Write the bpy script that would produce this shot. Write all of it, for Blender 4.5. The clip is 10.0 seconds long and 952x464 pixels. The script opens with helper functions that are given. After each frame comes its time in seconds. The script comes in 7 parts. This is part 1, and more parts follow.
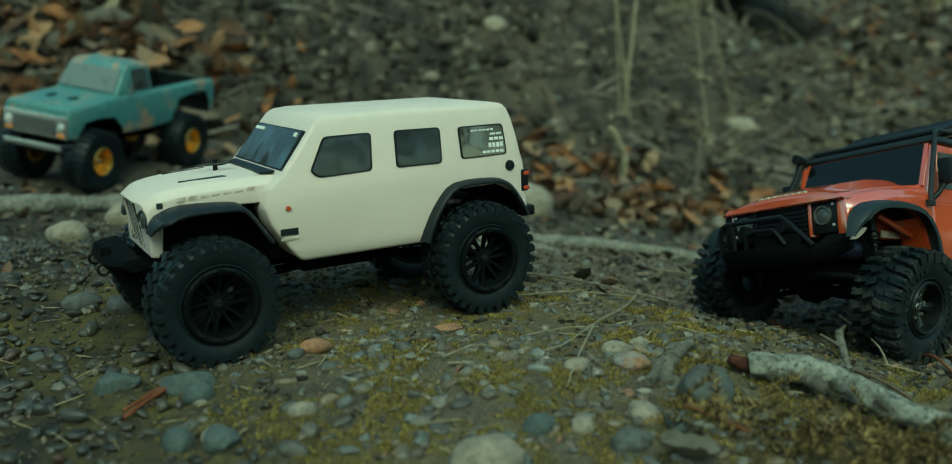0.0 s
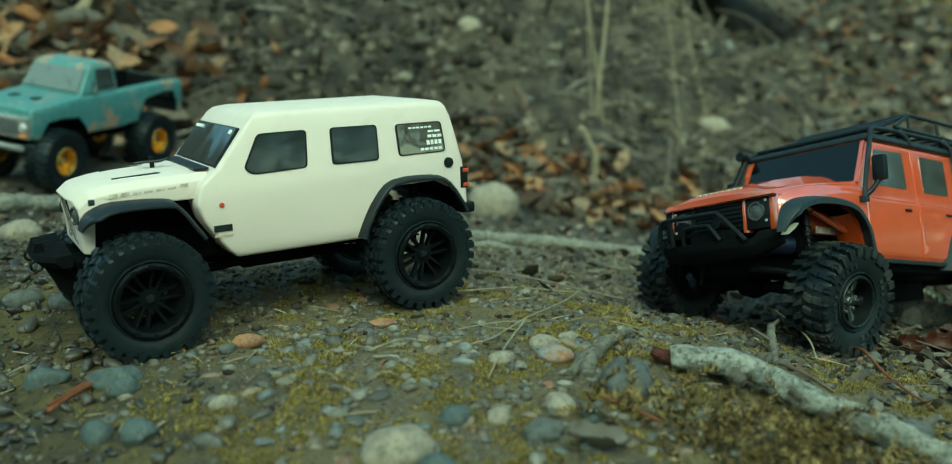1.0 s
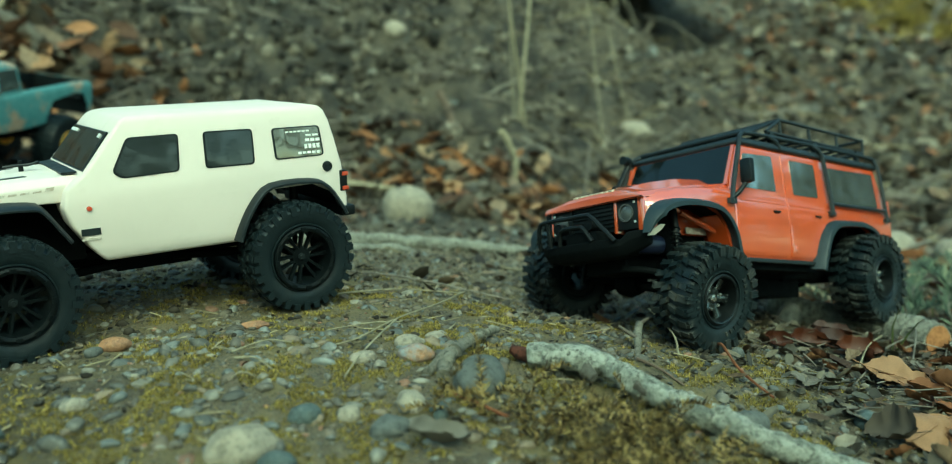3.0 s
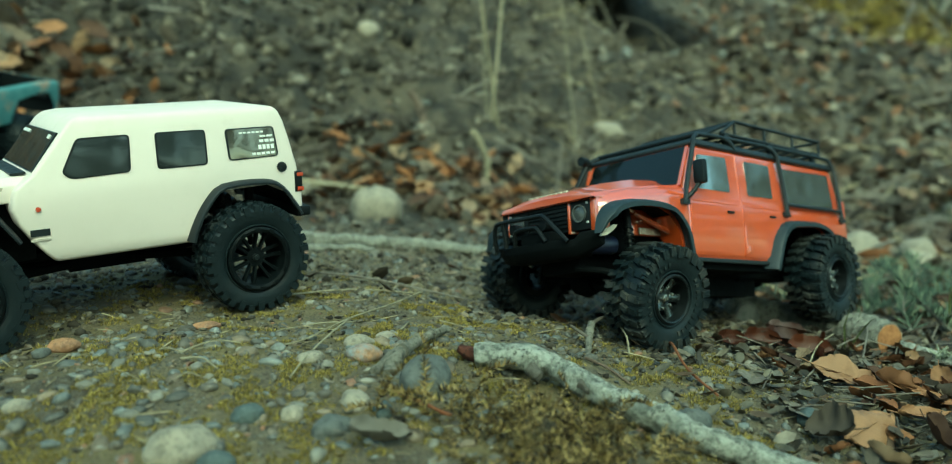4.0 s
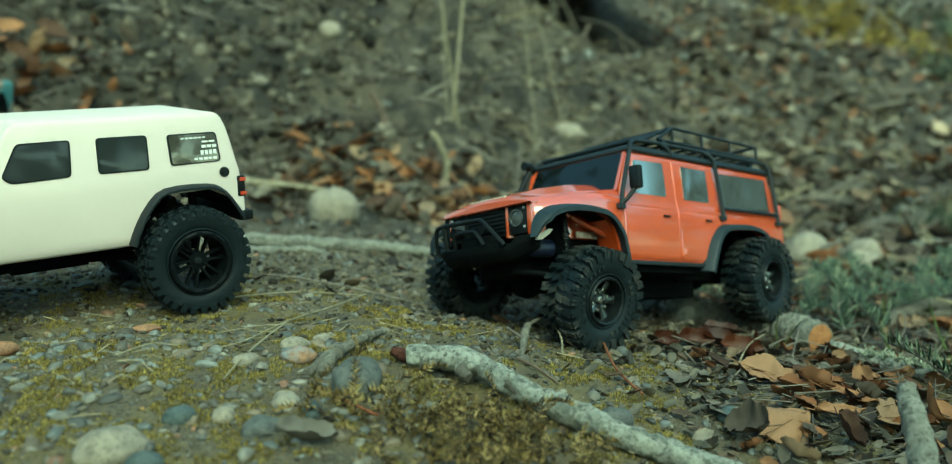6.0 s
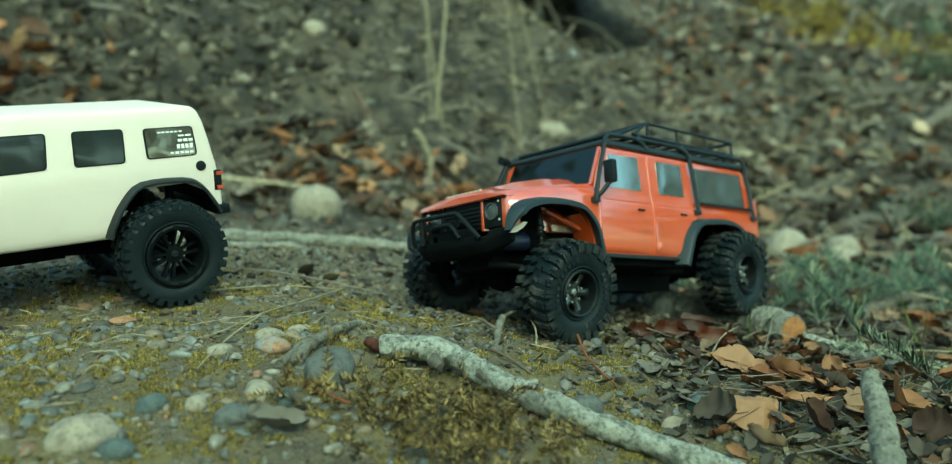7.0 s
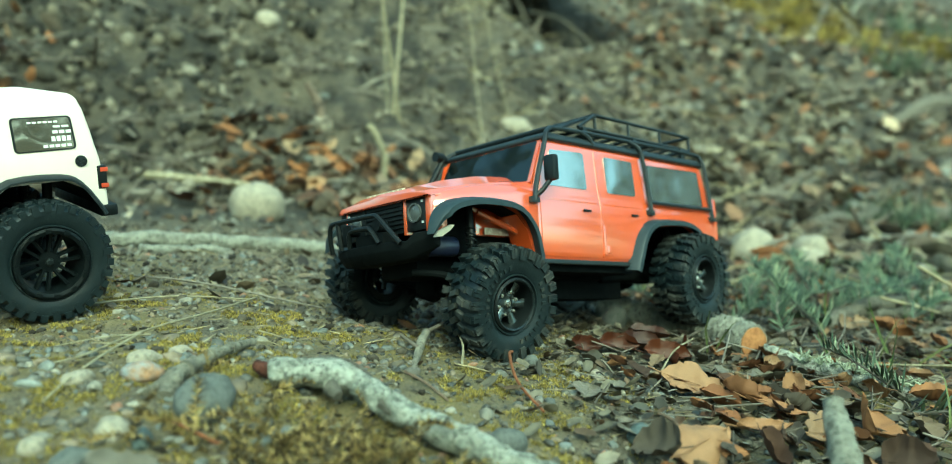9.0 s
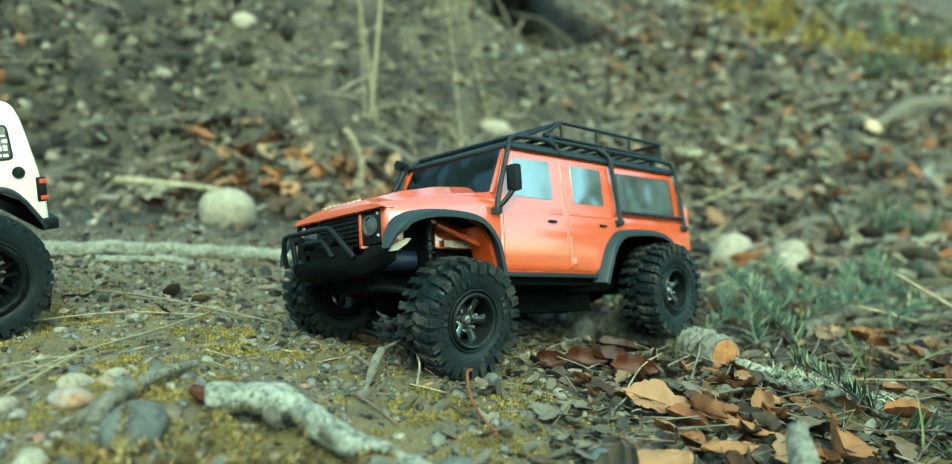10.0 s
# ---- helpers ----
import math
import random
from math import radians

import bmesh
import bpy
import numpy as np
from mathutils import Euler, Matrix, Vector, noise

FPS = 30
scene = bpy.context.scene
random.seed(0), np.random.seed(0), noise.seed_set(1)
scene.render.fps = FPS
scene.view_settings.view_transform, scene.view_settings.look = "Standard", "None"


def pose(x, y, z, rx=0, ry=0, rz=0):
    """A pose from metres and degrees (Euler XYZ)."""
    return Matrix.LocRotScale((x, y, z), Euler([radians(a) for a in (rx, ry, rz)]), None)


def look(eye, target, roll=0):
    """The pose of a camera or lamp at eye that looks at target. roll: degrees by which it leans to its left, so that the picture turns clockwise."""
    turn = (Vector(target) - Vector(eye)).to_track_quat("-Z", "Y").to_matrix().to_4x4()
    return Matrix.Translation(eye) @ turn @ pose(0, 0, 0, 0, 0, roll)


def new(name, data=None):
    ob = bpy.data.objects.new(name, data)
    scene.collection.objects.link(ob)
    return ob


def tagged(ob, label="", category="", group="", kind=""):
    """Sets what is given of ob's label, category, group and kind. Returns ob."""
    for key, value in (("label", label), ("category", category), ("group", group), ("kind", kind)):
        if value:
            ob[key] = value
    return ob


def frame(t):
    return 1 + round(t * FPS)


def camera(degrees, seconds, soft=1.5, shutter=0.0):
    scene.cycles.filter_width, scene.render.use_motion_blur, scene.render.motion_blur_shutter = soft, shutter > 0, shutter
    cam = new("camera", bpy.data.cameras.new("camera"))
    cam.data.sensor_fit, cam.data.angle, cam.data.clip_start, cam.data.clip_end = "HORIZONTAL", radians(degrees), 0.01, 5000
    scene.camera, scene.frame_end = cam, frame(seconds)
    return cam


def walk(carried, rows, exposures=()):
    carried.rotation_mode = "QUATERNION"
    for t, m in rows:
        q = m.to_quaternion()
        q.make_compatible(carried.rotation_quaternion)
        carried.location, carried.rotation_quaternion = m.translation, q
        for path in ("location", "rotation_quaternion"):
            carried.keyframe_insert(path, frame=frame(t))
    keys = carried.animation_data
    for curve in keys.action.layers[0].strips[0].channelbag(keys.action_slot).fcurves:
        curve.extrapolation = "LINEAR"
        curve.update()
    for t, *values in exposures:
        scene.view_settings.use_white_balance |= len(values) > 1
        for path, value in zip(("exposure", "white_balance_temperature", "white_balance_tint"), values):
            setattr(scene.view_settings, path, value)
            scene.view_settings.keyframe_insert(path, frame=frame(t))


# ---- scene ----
cam = camera(56.5, 10.0, soft=1.05)
PATH = [
    (0, (-0.0000, -0.0599, 0.0925), (0.0015, 1.9297, -0.1108), 0.53),
    (0.5, (0.0127, -0.0616, 0.0929), (0.0268, 1.9283, -0.1072), 0.45),
    (1, (0.0250, -0.0647, 0.0907), (0.0508, 1.9251, -0.1092), 0.46),
    (1.5, (0.0346, -0.0675, 0.0911), (0.0849, 1.9221, -0.1067), 0.45),
    (2, (0.0443, -0.0708, 0.0916), (0.1314, 1.9176, -0.1055), 0.50),
    (2.5, (0.0518, -0.0731, 0.0912), (0.1717, 1.9139, -0.1023), 0.50),
    (4, (0.0725, -0.0791, 0.0922), (0.2616, 1.9026, -0.0999), 0.58),
    (4.5, (0.0786, -0.0821, 0.0925), (0.2822, 1.8980, -0.1016), 0.65),
    (5, (0.0845, -0.0852, 0.0957), (0.3038, 1.8932, -0.0990), 0.66),
    (5.5, (0.0864, -0.0880, 0.0974), (0.3244, 1.8881, -0.0978), 0.75),
    (7, (0.0938, -0.0978, 0.0929), (0.3744, 1.8730, -0.0999), 0.75),
    (7.5, (0.1003, -0.0957, 0.0943), (0.3943, 1.8729, -0.1006), 0.79),
    (8, (0.1108, -0.0851, 0.0923), (0.4170, 1.8814, -0.1058), 0.77),
    (8.5, (0.1201, -0.0676, 0.0908), (0.4386, 1.8969, -0.1078), 0.79),
    (9, (0.1265, -0.0500, 0.0915), (0.4619, 1.9117, -0.1071), 0.84),
    (9.5, (0.1353, -0.0410, 0.0937), (0.4840, 1.9186, -0.1025), 0.81),
    (10, (0.1427, -0.0363, 0.0958), (0.5050, 1.9208, -0.1004), 0.80),
]
EXPOSURES = [(t, e + 0.52, 6000, -45) for t, e in ((0, -0.15), (0.5, 0.15), (1, 0.42), (1.5, 0.64), (2.5, 0.74), (5, 0.70), (7, 0.83), (8, 0.96), (8.5, 1.14), (9, 1.42), (10, 1.49))]
walk(cam, [(t, look(eye, target, roll)) for t, eye, target, roll in PATH], EXPOSURES)
cam.data.dof.use_dof, cam.data.dof.focus_distance, cam.data.dof.aperture_fstop = True, 0.415, 7.8

# ---- light ----
world = bpy.data.worlds.new("world")
scene.world = world
world.use_nodes = True
wn = world.node_tree
sky = wn.nodes.new("ShaderNodeTexSky")
sky.sky_type, sky.sun_disc = "NISHITA", False
sky.sun_elevation, sky.sun_rotation = radians(39), radians(176)
sky.air_density, sky.dust_density, sky.ozone_density = 1.0, 3.0, 1.0
wn.nodes["Background"].inputs["Strength"].default_value = 0.15
wn.links.new(sky.outputs[0], wn.nodes["Background"].inputs["Color"])
sun = new("sun", bpy.data.lights.new("sun", "SUN"))
sun.data.energy, sun.data.angle, sun.data.color = 1.5, radians(60), (1.0, 0.94, 0.82)
sun.matrix_basis = look((0.10, -1.68, 1.36), (0, 0, 0))

# ---- materials ----


def nodes_of(name, rough=0.8, metal=0.0, spec=0.5):
    m = bpy.data.materials.new(name)
    m.use_nodes = True
    nt = m.node_tree
    b = nt.nodes["Principled BSDF"]
    b.inputs["Roughness"].default_value = rough
    b.inputs["Metallic"].default_value = metal
    b.inputs["Specular IOR Level"].default_value = spec
    return m, nt, b


def tex(nt, scale, detail=6, rough=0.6, kind="ShaderNodeTexNoise", coords="Object"):
    n = nt.nodes.new(kind)
    n.inputs["Scale"].default_value = scale
    if kind == "ShaderNodeTexNoise":
        n.inputs["Detail"].default_value, n.inputs["Roughness"].default_value = detail, rough
    c = nt.nodes.new("ShaderNodeTexCoord")
    nt.links.new(c.outputs[coords], n.inputs["Vector"])
    return n


def ramp(nt, fac, stops, mode="LINEAR"):
    r = nt.nodes.new("ShaderNodeValToRGB")
    r.color_ramp.interpolation = mode
    e = r.color_ramp.elements
    while len(e) < len(stops):
        e.new(0.5)
    for el, (p, c) in zip(e, stops):
        el.position = p
        el.color = (*c, 1) if len(c) == 3 else c
    nt.links.new(fac, r.inputs[0])
    return r.outputs[0]


def mix(nt, fac, a, b, mode="MIX"):
    m = nt.nodes.new("ShaderNodeMix")
    m.data_type, m.blend_type = "RGBA", mode
    for sock, v in ((m.inputs[0], fac), (m.inputs[6], a), (m.inputs[7], b)):
        if isinstance(v, (int, float)):
            sock.default_value = v
        elif isinstance(v, tuple):
            sock.default_value = (*v, 1)
        else:
            nt.links.new(v, sock)
    return m.outputs[2]


def bump(nt, b, h, strength=0.4, dist=0.001):
    n = nt.nodes.new("ShaderNodeBump")
    n.inputs["Strength"].default_value, n.inputs["Distance"].default_value = strength, dist
    nt.links.new(h, n.inputs["Height"])
    prev = b.inputs["Normal"].links
    if prev:
        nt.links.new(prev[0].from_socket, n.inputs["Normal"])
    nt.links.new(n.outputs[0], b.inputs["Normal"])


def grey(v):
    return (v, v, v)


def paint(name, base, worn, rough=0.35, coat=0.3, scale=160.0, amount=(0.55, 0.75), dust=(0.16, 0.14, 0.10), dusty=0.25, spec=0.5):
    """Painted plastic with fine mottling, a little dust and scuffs."""
    m, nt, b = nodes_of(name, rough, 0.0, spec)
    n1, n2 = tex(nt, scale, 8), tex(nt, 28.0, 5)
    c = mix(nt, ramp(nt, n1.outputs[0], [(amount[0], grey(0)), (amount[1], grey(1))]), base, worn)
    c = mix(nt, ramp(nt, n2.outputs[0], [(0.52, grey(0)), (0.85, grey(dusty))]), c, dust)
    nt.links.new(c, b.inputs["Base Color"])
    nt.links.new(ramp(nt, n1.outputs[0], [(0.3, grey(rough * 0.8)), (0.8, grey(min(1, rough * 1.5)))]), b.inputs["Roughness"])
    b.inputs["Coat Weight"].default_value, b.inputs["Coat Roughness"].default_value = coat, 0.08
    b.inputs["Coat IOR"].default_value = 1.5 + 0.5 * coat
    bump(nt, b, n1.outputs[0], 0.08, 0.0004)
    return m


WHITE = paint("white_paint", (0.64, 0.566, 0.505), (0.57, 0.498, 0.437), 0.62, 0.0, 90, (0.6, 0.9), (0.45, 0.42, 0.34), 0.18)
RED = paint("red_paint", (0.54, 0.072, 0.014), (0.46, 0.060, 0.012), 0.34, 1.0, 60, (0.55, 0.9), (0.34, 0.13, 0.06), 0.2)
RED.node_tree.nodes["Principled BSDF"].inputs["Coat IOR"].default_value = 2.6
BLACK = paint("black_plastic", (0.0045, 0.006, 0.0068), (0.010, 0.0125, 0.0135), 0.42, 0.0, 220, (0.6, 0.8), (0.03, 0.028, 0.022), 0.1, 0.22)
MATT = paint("matt_black_plastic", (0.0035, 0.0045, 0.005), (0.007, 0.008, 0.009), 0.7, 0.0, 220, (0.6, 0.8), (0.02, 0.018, 0.014), 0.12, 0.06)
RIMGREY = paint("dark_wheel_metal", (0.022, 0.028, 0.031), (0.05, 0.058, 0.062), 0.26, 0.0, 200, (0.5, 0.8), (0.06, 0.055, 0.045), 0.2)
RIMGREY.node_tree.nodes["Principled BSDF"].inputs["Metallic"].default_value = 0.6
GUNMETAL = paint("dark_grey_plastic", (0.010, 0.0135, 0.0155), (0.020, 0.0245, 0.027), 0.42, 0.0, 200, (0.55, 0.75), (0.04, 0.038, 0.03), 0.12, 0.35)
FLARE = paint("grey_flare_plastic", (0.015, 0.0240, 0.0295), (0.027, 0.038, 0.045), 0.48, 0.0, 200, (0.55, 0.75), (0.05, 0.047, 0.038), 0.15, 0.35)
WHEELBLACK = paint("black_wheel_plastic", (0.0032, 0.0048, 0.0056), (0.008, 0.0105, 0.012), 0.36, 0.0, 220, (0.6, 0.8), (0.02, 0.019, 0.016), 0.08, 0.16)
SILVER = paint("bright_metal", (0.72, 0.72, 0.70), (0.5, 0.5, 0.48), 0.25, 0.0)
SILVER.node_tree.nodes["Principled BSDF"].inputs["Metallic"].default_value = 1.0
CHROME = paint("chrome_trim", (0.75, 0.76, 0.76), (0.45, 0.44, 0.42), 0.2, 0.0)
CHROME.node_tree.nodes["Principled BSDF"].inputs["Metallic"].default_value = 0.9
STEEL = paint("brushed_spoke_metal", (0.10, 0.115, 0.12), (0.03, 0.034, 0.036), 0.24, 0.0)
STEEL.node_tree.nodes["Principled BSDF"].inputs["Metallic"].default_value = 0.9
DARKTRIM = paint("black_flare_plastic", (0.007, 0.010, 0.012), (0.014, 0.018, 0.021), 0.4, 0.0, 200, (0.55, 0.75), (0.035, 0.032, 0.026), 0.1, 0.4)
GOLD = paint("gold_metal", (0.80, 0.48, 0.10), (0.55, 0.33, 0.08), 0.28, 0.0)
GOLD.node_tree.nodes["Principled BSDF"].inputs["Metallic"].default_value = 0.85
BLUE = paint("blue_plastic", (0.002, 0.006, 0.028), (0.002, 0.004, 0.014), 0.4, 0.0)
AMBER = paint("red_lens", (0.45, 0.05, 0.02), (0.35, 0.05, 0.02), 0.15, 0.6)
ORANGE = paint("amber_lens", (0.60, 0.22, 0.03), (0.5, 0.2, 0.03), 0.15, 0.6)
LENS = paint("lamp_lens", (0.42, 0.44, 0.44), (0.25, 0.27, 0.28), 0.08, 0.8)
DECAL = paint("grey_decal", (0.33, 0.27, 0.21), (0.52, 0.46, 0.40), 0.6, 0.0, 300, (0.45, 0.6))
PALE = paint("pale_decal", (0.75, 0.75, 0.72), (0.6, 0.6, 0.57), 0.5, 0.0)
CREAM = paint("cream_plastic", (0.46, 0.42, 0.33), (0.36, 0.32, 0.25), 0.6, 0.0)
GREYGLASS = paint("frosted_lens", (0.055, 0.062, 0.066), (0.03, 0.035, 0.038), 0.2, 0.2)


def teal_paint():
    m, nt, b = nodes_of("weathered_teal_paint", 0.5)
    n1, n2, n3 = tex(nt, 38, 9, 0.75), tex(nt, 120, 8, 0.7), tex(nt, 300, 4)
    c = mix(nt, ramp(nt, n2.outputs[0], [(0.35, grey(0)), (0.7, grey(1))]), (0.060, 0.165, 0.170), (0.115, 0.225, 0.222))
    rust = mix(nt, ramp(nt, n3.outputs[0], [(0.4, grey(0)), (0.65, grey(1))]), (0.33, 0.17, 0.09), (0.42, 0.30, 0.20))
    c = mix(nt, ramp(nt, n1.outputs[0], [(0.53, grey(0)), (0.60, grey(0.75))]), c, rust)
    nt.links.new(c, b.inputs["Base Color"])
    bump(nt, b, n1.outputs[0], 0.1, 0.0006)
    return m


TEAL = teal_paint()


def rubber(name, dust, low, high):
    m, nt, b = nodes_of(name, 0.50, 0, 0.34)
    n1, n2 = tex(nt, 70, 6), tex(nt, 420, 6)
    c = mix(nt, n2.outputs[0], (0.0032, 0.0062, 0.0078), (0.0095, 0.0160, 0.0195))
    c = mix(nt, ramp(nt, n1.outputs[0], [(low, grey(0)), (high, grey(dust))]), c, (0.078, 0.074, 0.062))
    nt.links.new(c, b.inputs["Base Color"])
    nt.links.new(ramp(nt, n1.outputs[0], [(low, grey(0.42)), (high, grey(0.85))]), b.inputs["Roughness"])
    bump(nt, b, n2.outputs[0], 0.35, 0.0006)
    return m


RUBBER = rubber("dusty_rubber", 0.14, 0.58, 0.80)
MUDTREAD = rubber("mud_dusted_tread", 0.6, 0.44, 0.70)


def glass(name, tint, rough=0.06):
    m, nt, b = nodes_of(name, rough, 0, 0.4)
    n, wave = tex(nt, 60, 4), tex(nt, 34, 1)
    nt.links.new(mix(nt, n.outputs[0], tint, tuple(v * 1.6 for v in tint)), b.inputs["Base Color"])
    nt.links.new(ramp(nt, n.outputs[0], [(0.35, grey(rough)), (0.75, grey(rough * 2.2))]), b.inputs["Roughness"])
    b.inputs["Coat Weight"].default_value = 0.15
    bump(nt, b, n.outputs[0], 0.05, 0.0006)
    bump(nt, b, wave.outputs[0], 0.22, 0.006)
    return m


GLASS = glass("smoked_window", (0.016, 0.019, 0.019), 0.07)
GLASS.node_tree.nodes["Principled BSDF"].inputs["Specular IOR Level"].default_value = 0.6
MIRRORGLASS = glass("silvered_window", (0.36, 0.36, 0.335), 0.10)
MIRRORGLASS.node_tree.nodes["Principled BSDF"].inputs["Metallic"].default_value = 0.92
TANGLASS = glass("tan_reflecting_window", (0.15, 0.137, 0.108), 0.05)
TANGLASS.node_tree.nodes["Principled BSDF"].inputs["Metallic"].default_value = 0.75
DARKGLASS = glass("dark_windscreen", (0.003, 0.004, 0.004), 0.06)
DARKGLASS.node_tree.nodes["Principled BSDF"].inputs["Specular IOR Level"].default_value = 0.45
DARKGLASS.node_tree.nodes["Principled BSDF"].inputs["Coat Weight"].default_value = 0.0
BLUEGLASS = glass("dusty_window", (0.10, 0.12, 0.118), 0.25)


def stone(name, island, lift=1.0, rough=0.6):
    m, nt, b = nodes_of(name, rough, 0, 0.5)
    if island:
        r = nt.nodes.new("ShaderNodeNewGeometry").outputs["Random Per Island"]
    else:
        r = nt.nodes.new("ShaderNodeObjectInfo").outputs["Random"]
    tones = [(0.0, (0.07, 0.068, 0.058)), (0.18, (0.115, 0.125, 0.120)), (0.32, (0.16, 0.150, 0.122)), (0.50, (0.19, 0.145, 0.092)),
             (0.64, (0.10, 0.086, 0.064)), (0.78, (0.25, 0.23, 0.180)), (0.90, (0.20, 0.21, 0.195)), (0.96, (0.26, 0.13, 0.07))]
    c = ramp(nt, r, [(p, tuple(v * lift for v in q)) for p, q in tones], "CONSTANT")
    n1, n2 = tex(nt, 110, 8, 0.7), tex(nt, 700, 4)
    c = mix(nt, ramp(nt, n1.outputs[0], [(0.40, grey(0.0)), (0.66, grey(0.8))]), c, (0.055, 0.050, 0.040))
    c = mix(nt, ramp(nt, n2.outputs[0], [(0.55, grey(0)), (0.75, grey(0.35))]), c, (0.36, 0.35, 0.32))
    nt.links.new(c, b.inputs["Base Color"])
    bump(nt, b, n1.outputs[0], 0.3, 0.0008)
    bump(nt, b, n2.outputs[0], 0.2, 0.0003)
    return m


# the wet gravel's colour is lowered further to stand for shade
PEBBLE, GRAVEL, WETSHADEGRAVEL = stone("pebble_stone", False, 0.72), stone("gravel_stone", True, 1.0, 0.6), stone("wet_shade_gravel_stone", True, 0.20, 0.5)


def solid_stone(name, a, bcol, cc):
    m, nt, b = nodes_of(name, 0.72, 0, 0.4)
    n1, n2, n3 = tex(nt, 120, 8, 0.7), tex(nt, 800, 5), tex(nt, 330, 8, 0.8)
    c = mix(nt, ramp(nt, n1.outputs[0], [(0.40, grey(0)), (0.62, grey(1))]), a, bcol)
    c = mix(nt, ramp(nt, n3.outputs[0], [(0.48, grey(0)), (0.64, grey(0.9))]), c, tuple(0.40 * v for v in bcol))
    c = mix(nt, ramp(nt, n2.outputs[0], [(0.5, grey(0)), (0.72, grey(0.5))]), c, cc)
    nt.links.new(c, b.inputs["Base Color"])
    bump(nt, b, n1.outputs[0], 0.6, 0.002)
    bump(nt, b, n3.outputs[0], 0.5, 0.0008)
    return m


PALESTONE = solid_stone("pale_stone", (0.30, 0.262, 0.198), (0.215, 0.188, 0.143), (0.36, 0.325, 0.26))
GREYSTONE = solid_stone("grey_stone", (0.105, 0.108, 0.10), (0.07, 0.074, 0.068), (0.15, 0.155, 0.142))
RUSTSTONE = solid_stone("rust_banded_stone", (0.20, 0.22, 0.23), (0.32, 0.17, 0.08), (0.30, 0.28, 0.24))
BLUESTONE = solid_stone("blue_grey_stone", (0.060, 0.078, 0.080), (0.085, 0.105, 0.100), (0.16, 0.175, 0.160))
ORANGESTONE = solid_stone("orange_stone", (0.34, 0.18, 0.09), (0.26, 0.14, 0.08), (0.40, 0.28, 0.18))


def soil():
    m, nt, b = nodes_of("damp_soil", 0.78, 0, 0.35)
    big, mid, fine, crumb = tex(nt, 9, 6, 0.6), tex(nt, 55, 8, 0.65), tex(nt, 320, 6, 0.7), tex(nt, 900, 3)
    c = mix(nt, ramp(nt, mid.outputs[0], [(0.32, grey(0)), (0.68, grey(1))]), (0.030, 0.023, 0.0148), (0.105, 0.084, 0.057))
    c = mix(nt, ramp(nt, fine.outputs[0], [(0.48, grey(0)), (0.66, grey(0.9))]), c, (0.14, 0.135, 0.112))
    xyz = nt.nodes.new("ShaderNodeSeparateXYZ")
    nt.links.new(nt.nodes.new("ShaderNodeTexCoord").outputs["Object"], xyz.inputs[0])
    east = nt.nodes.new("ShaderNodeMath")
    east.inputs[1].default_value = 0.5
    nt.links.new(xyz.outputs["X"], east.inputs[0])
    dry = mix(nt, 1.0, ramp(nt, east.outputs[0], [(0.34, grey(0)), (0.46, grey(0.8)), (0.72, grey(0.7)), (0.80, grey(0.1))]), ramp(nt, big.outputs[0], [(0.35, grey(0.35)), (0.6, grey(1))]), "MULTIPLY")
    track = ramp(nt, xyz.outputs["Y"], [(0.62, grey(1)), (0.88, grey(0))])
    c = mix(nt, mix(nt, 1.0, dry, track, "MULTIPLY"), c, mix(nt, mid.outputs[0], (0.130, 0.106, 0.065), (0.280, 0.229, 0.149)))
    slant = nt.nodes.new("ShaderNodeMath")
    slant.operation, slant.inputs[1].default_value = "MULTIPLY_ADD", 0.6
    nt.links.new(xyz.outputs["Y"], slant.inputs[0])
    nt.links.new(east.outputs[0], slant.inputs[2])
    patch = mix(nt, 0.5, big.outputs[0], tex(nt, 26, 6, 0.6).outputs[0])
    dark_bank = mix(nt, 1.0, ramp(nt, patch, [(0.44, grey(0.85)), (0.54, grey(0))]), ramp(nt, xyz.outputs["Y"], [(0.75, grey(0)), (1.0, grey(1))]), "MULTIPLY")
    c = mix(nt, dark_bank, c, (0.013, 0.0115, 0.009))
    # shade over the upper west bank, put into the soil colour
    bank_shade = mix(nt, 1.0, ramp(nt, east.outputs[0], [(0.10, grey(0.62)), (0.62, grey(0))]), ramp(nt, xyz.outputs["Y"], [(0.80, grey(0)), (1.0, grey(1))]), "MULTIPLY")
    c = mix(nt, bank_shade, c, (0.024, 0.022, 0.0165))
    # wet soil west of the track, with shade by the white car painted in
    wet_shade = ramp(nt, slant.outputs[0], [(0.50, grey(0.8)), (0.62, grey(0))])
    c = mix(nt, mix(nt, 1.0, wet_shade, track, "MULTIPLY"), c, (0.011, 0.0105, 0.0085))
    c = mix(nt, ramp(nt, crumb.outputs[0], [(0.52, grey(0)), (0.64, grey(0.75))]), c, (0.016, 0.015, 0.012))
    moss = mix(nt, fine.outputs[0], (0.078, 0.062, 0.017), (0.24, 0.185, 0.044))
    mask = mix(nt, 0.45, big.outputs[0], mid.outputs[0])
    open_soil = ramp(nt, xyz.outputs["Y"], [(0.46, grey(1)), (0.60, grey(0.08))])
    c = mix(nt, mix(nt, 1.0, ramp(nt, mask, [(0.45, grey(0)), (0.60, grey(0.7))]), open_soil, "MULTIPLY"), c, moss)
    nt.links.new(c, b.inputs["Base Color"])
    bump(nt, b, mid.outputs[0], 0.6, 0.005)
    bump(nt, b, fine.outputs[0], 0.9, 0.0024)
    bump(nt, b, crumb.outputs[0], 0.8, 0.0012)
    return m


SOIL = soil()


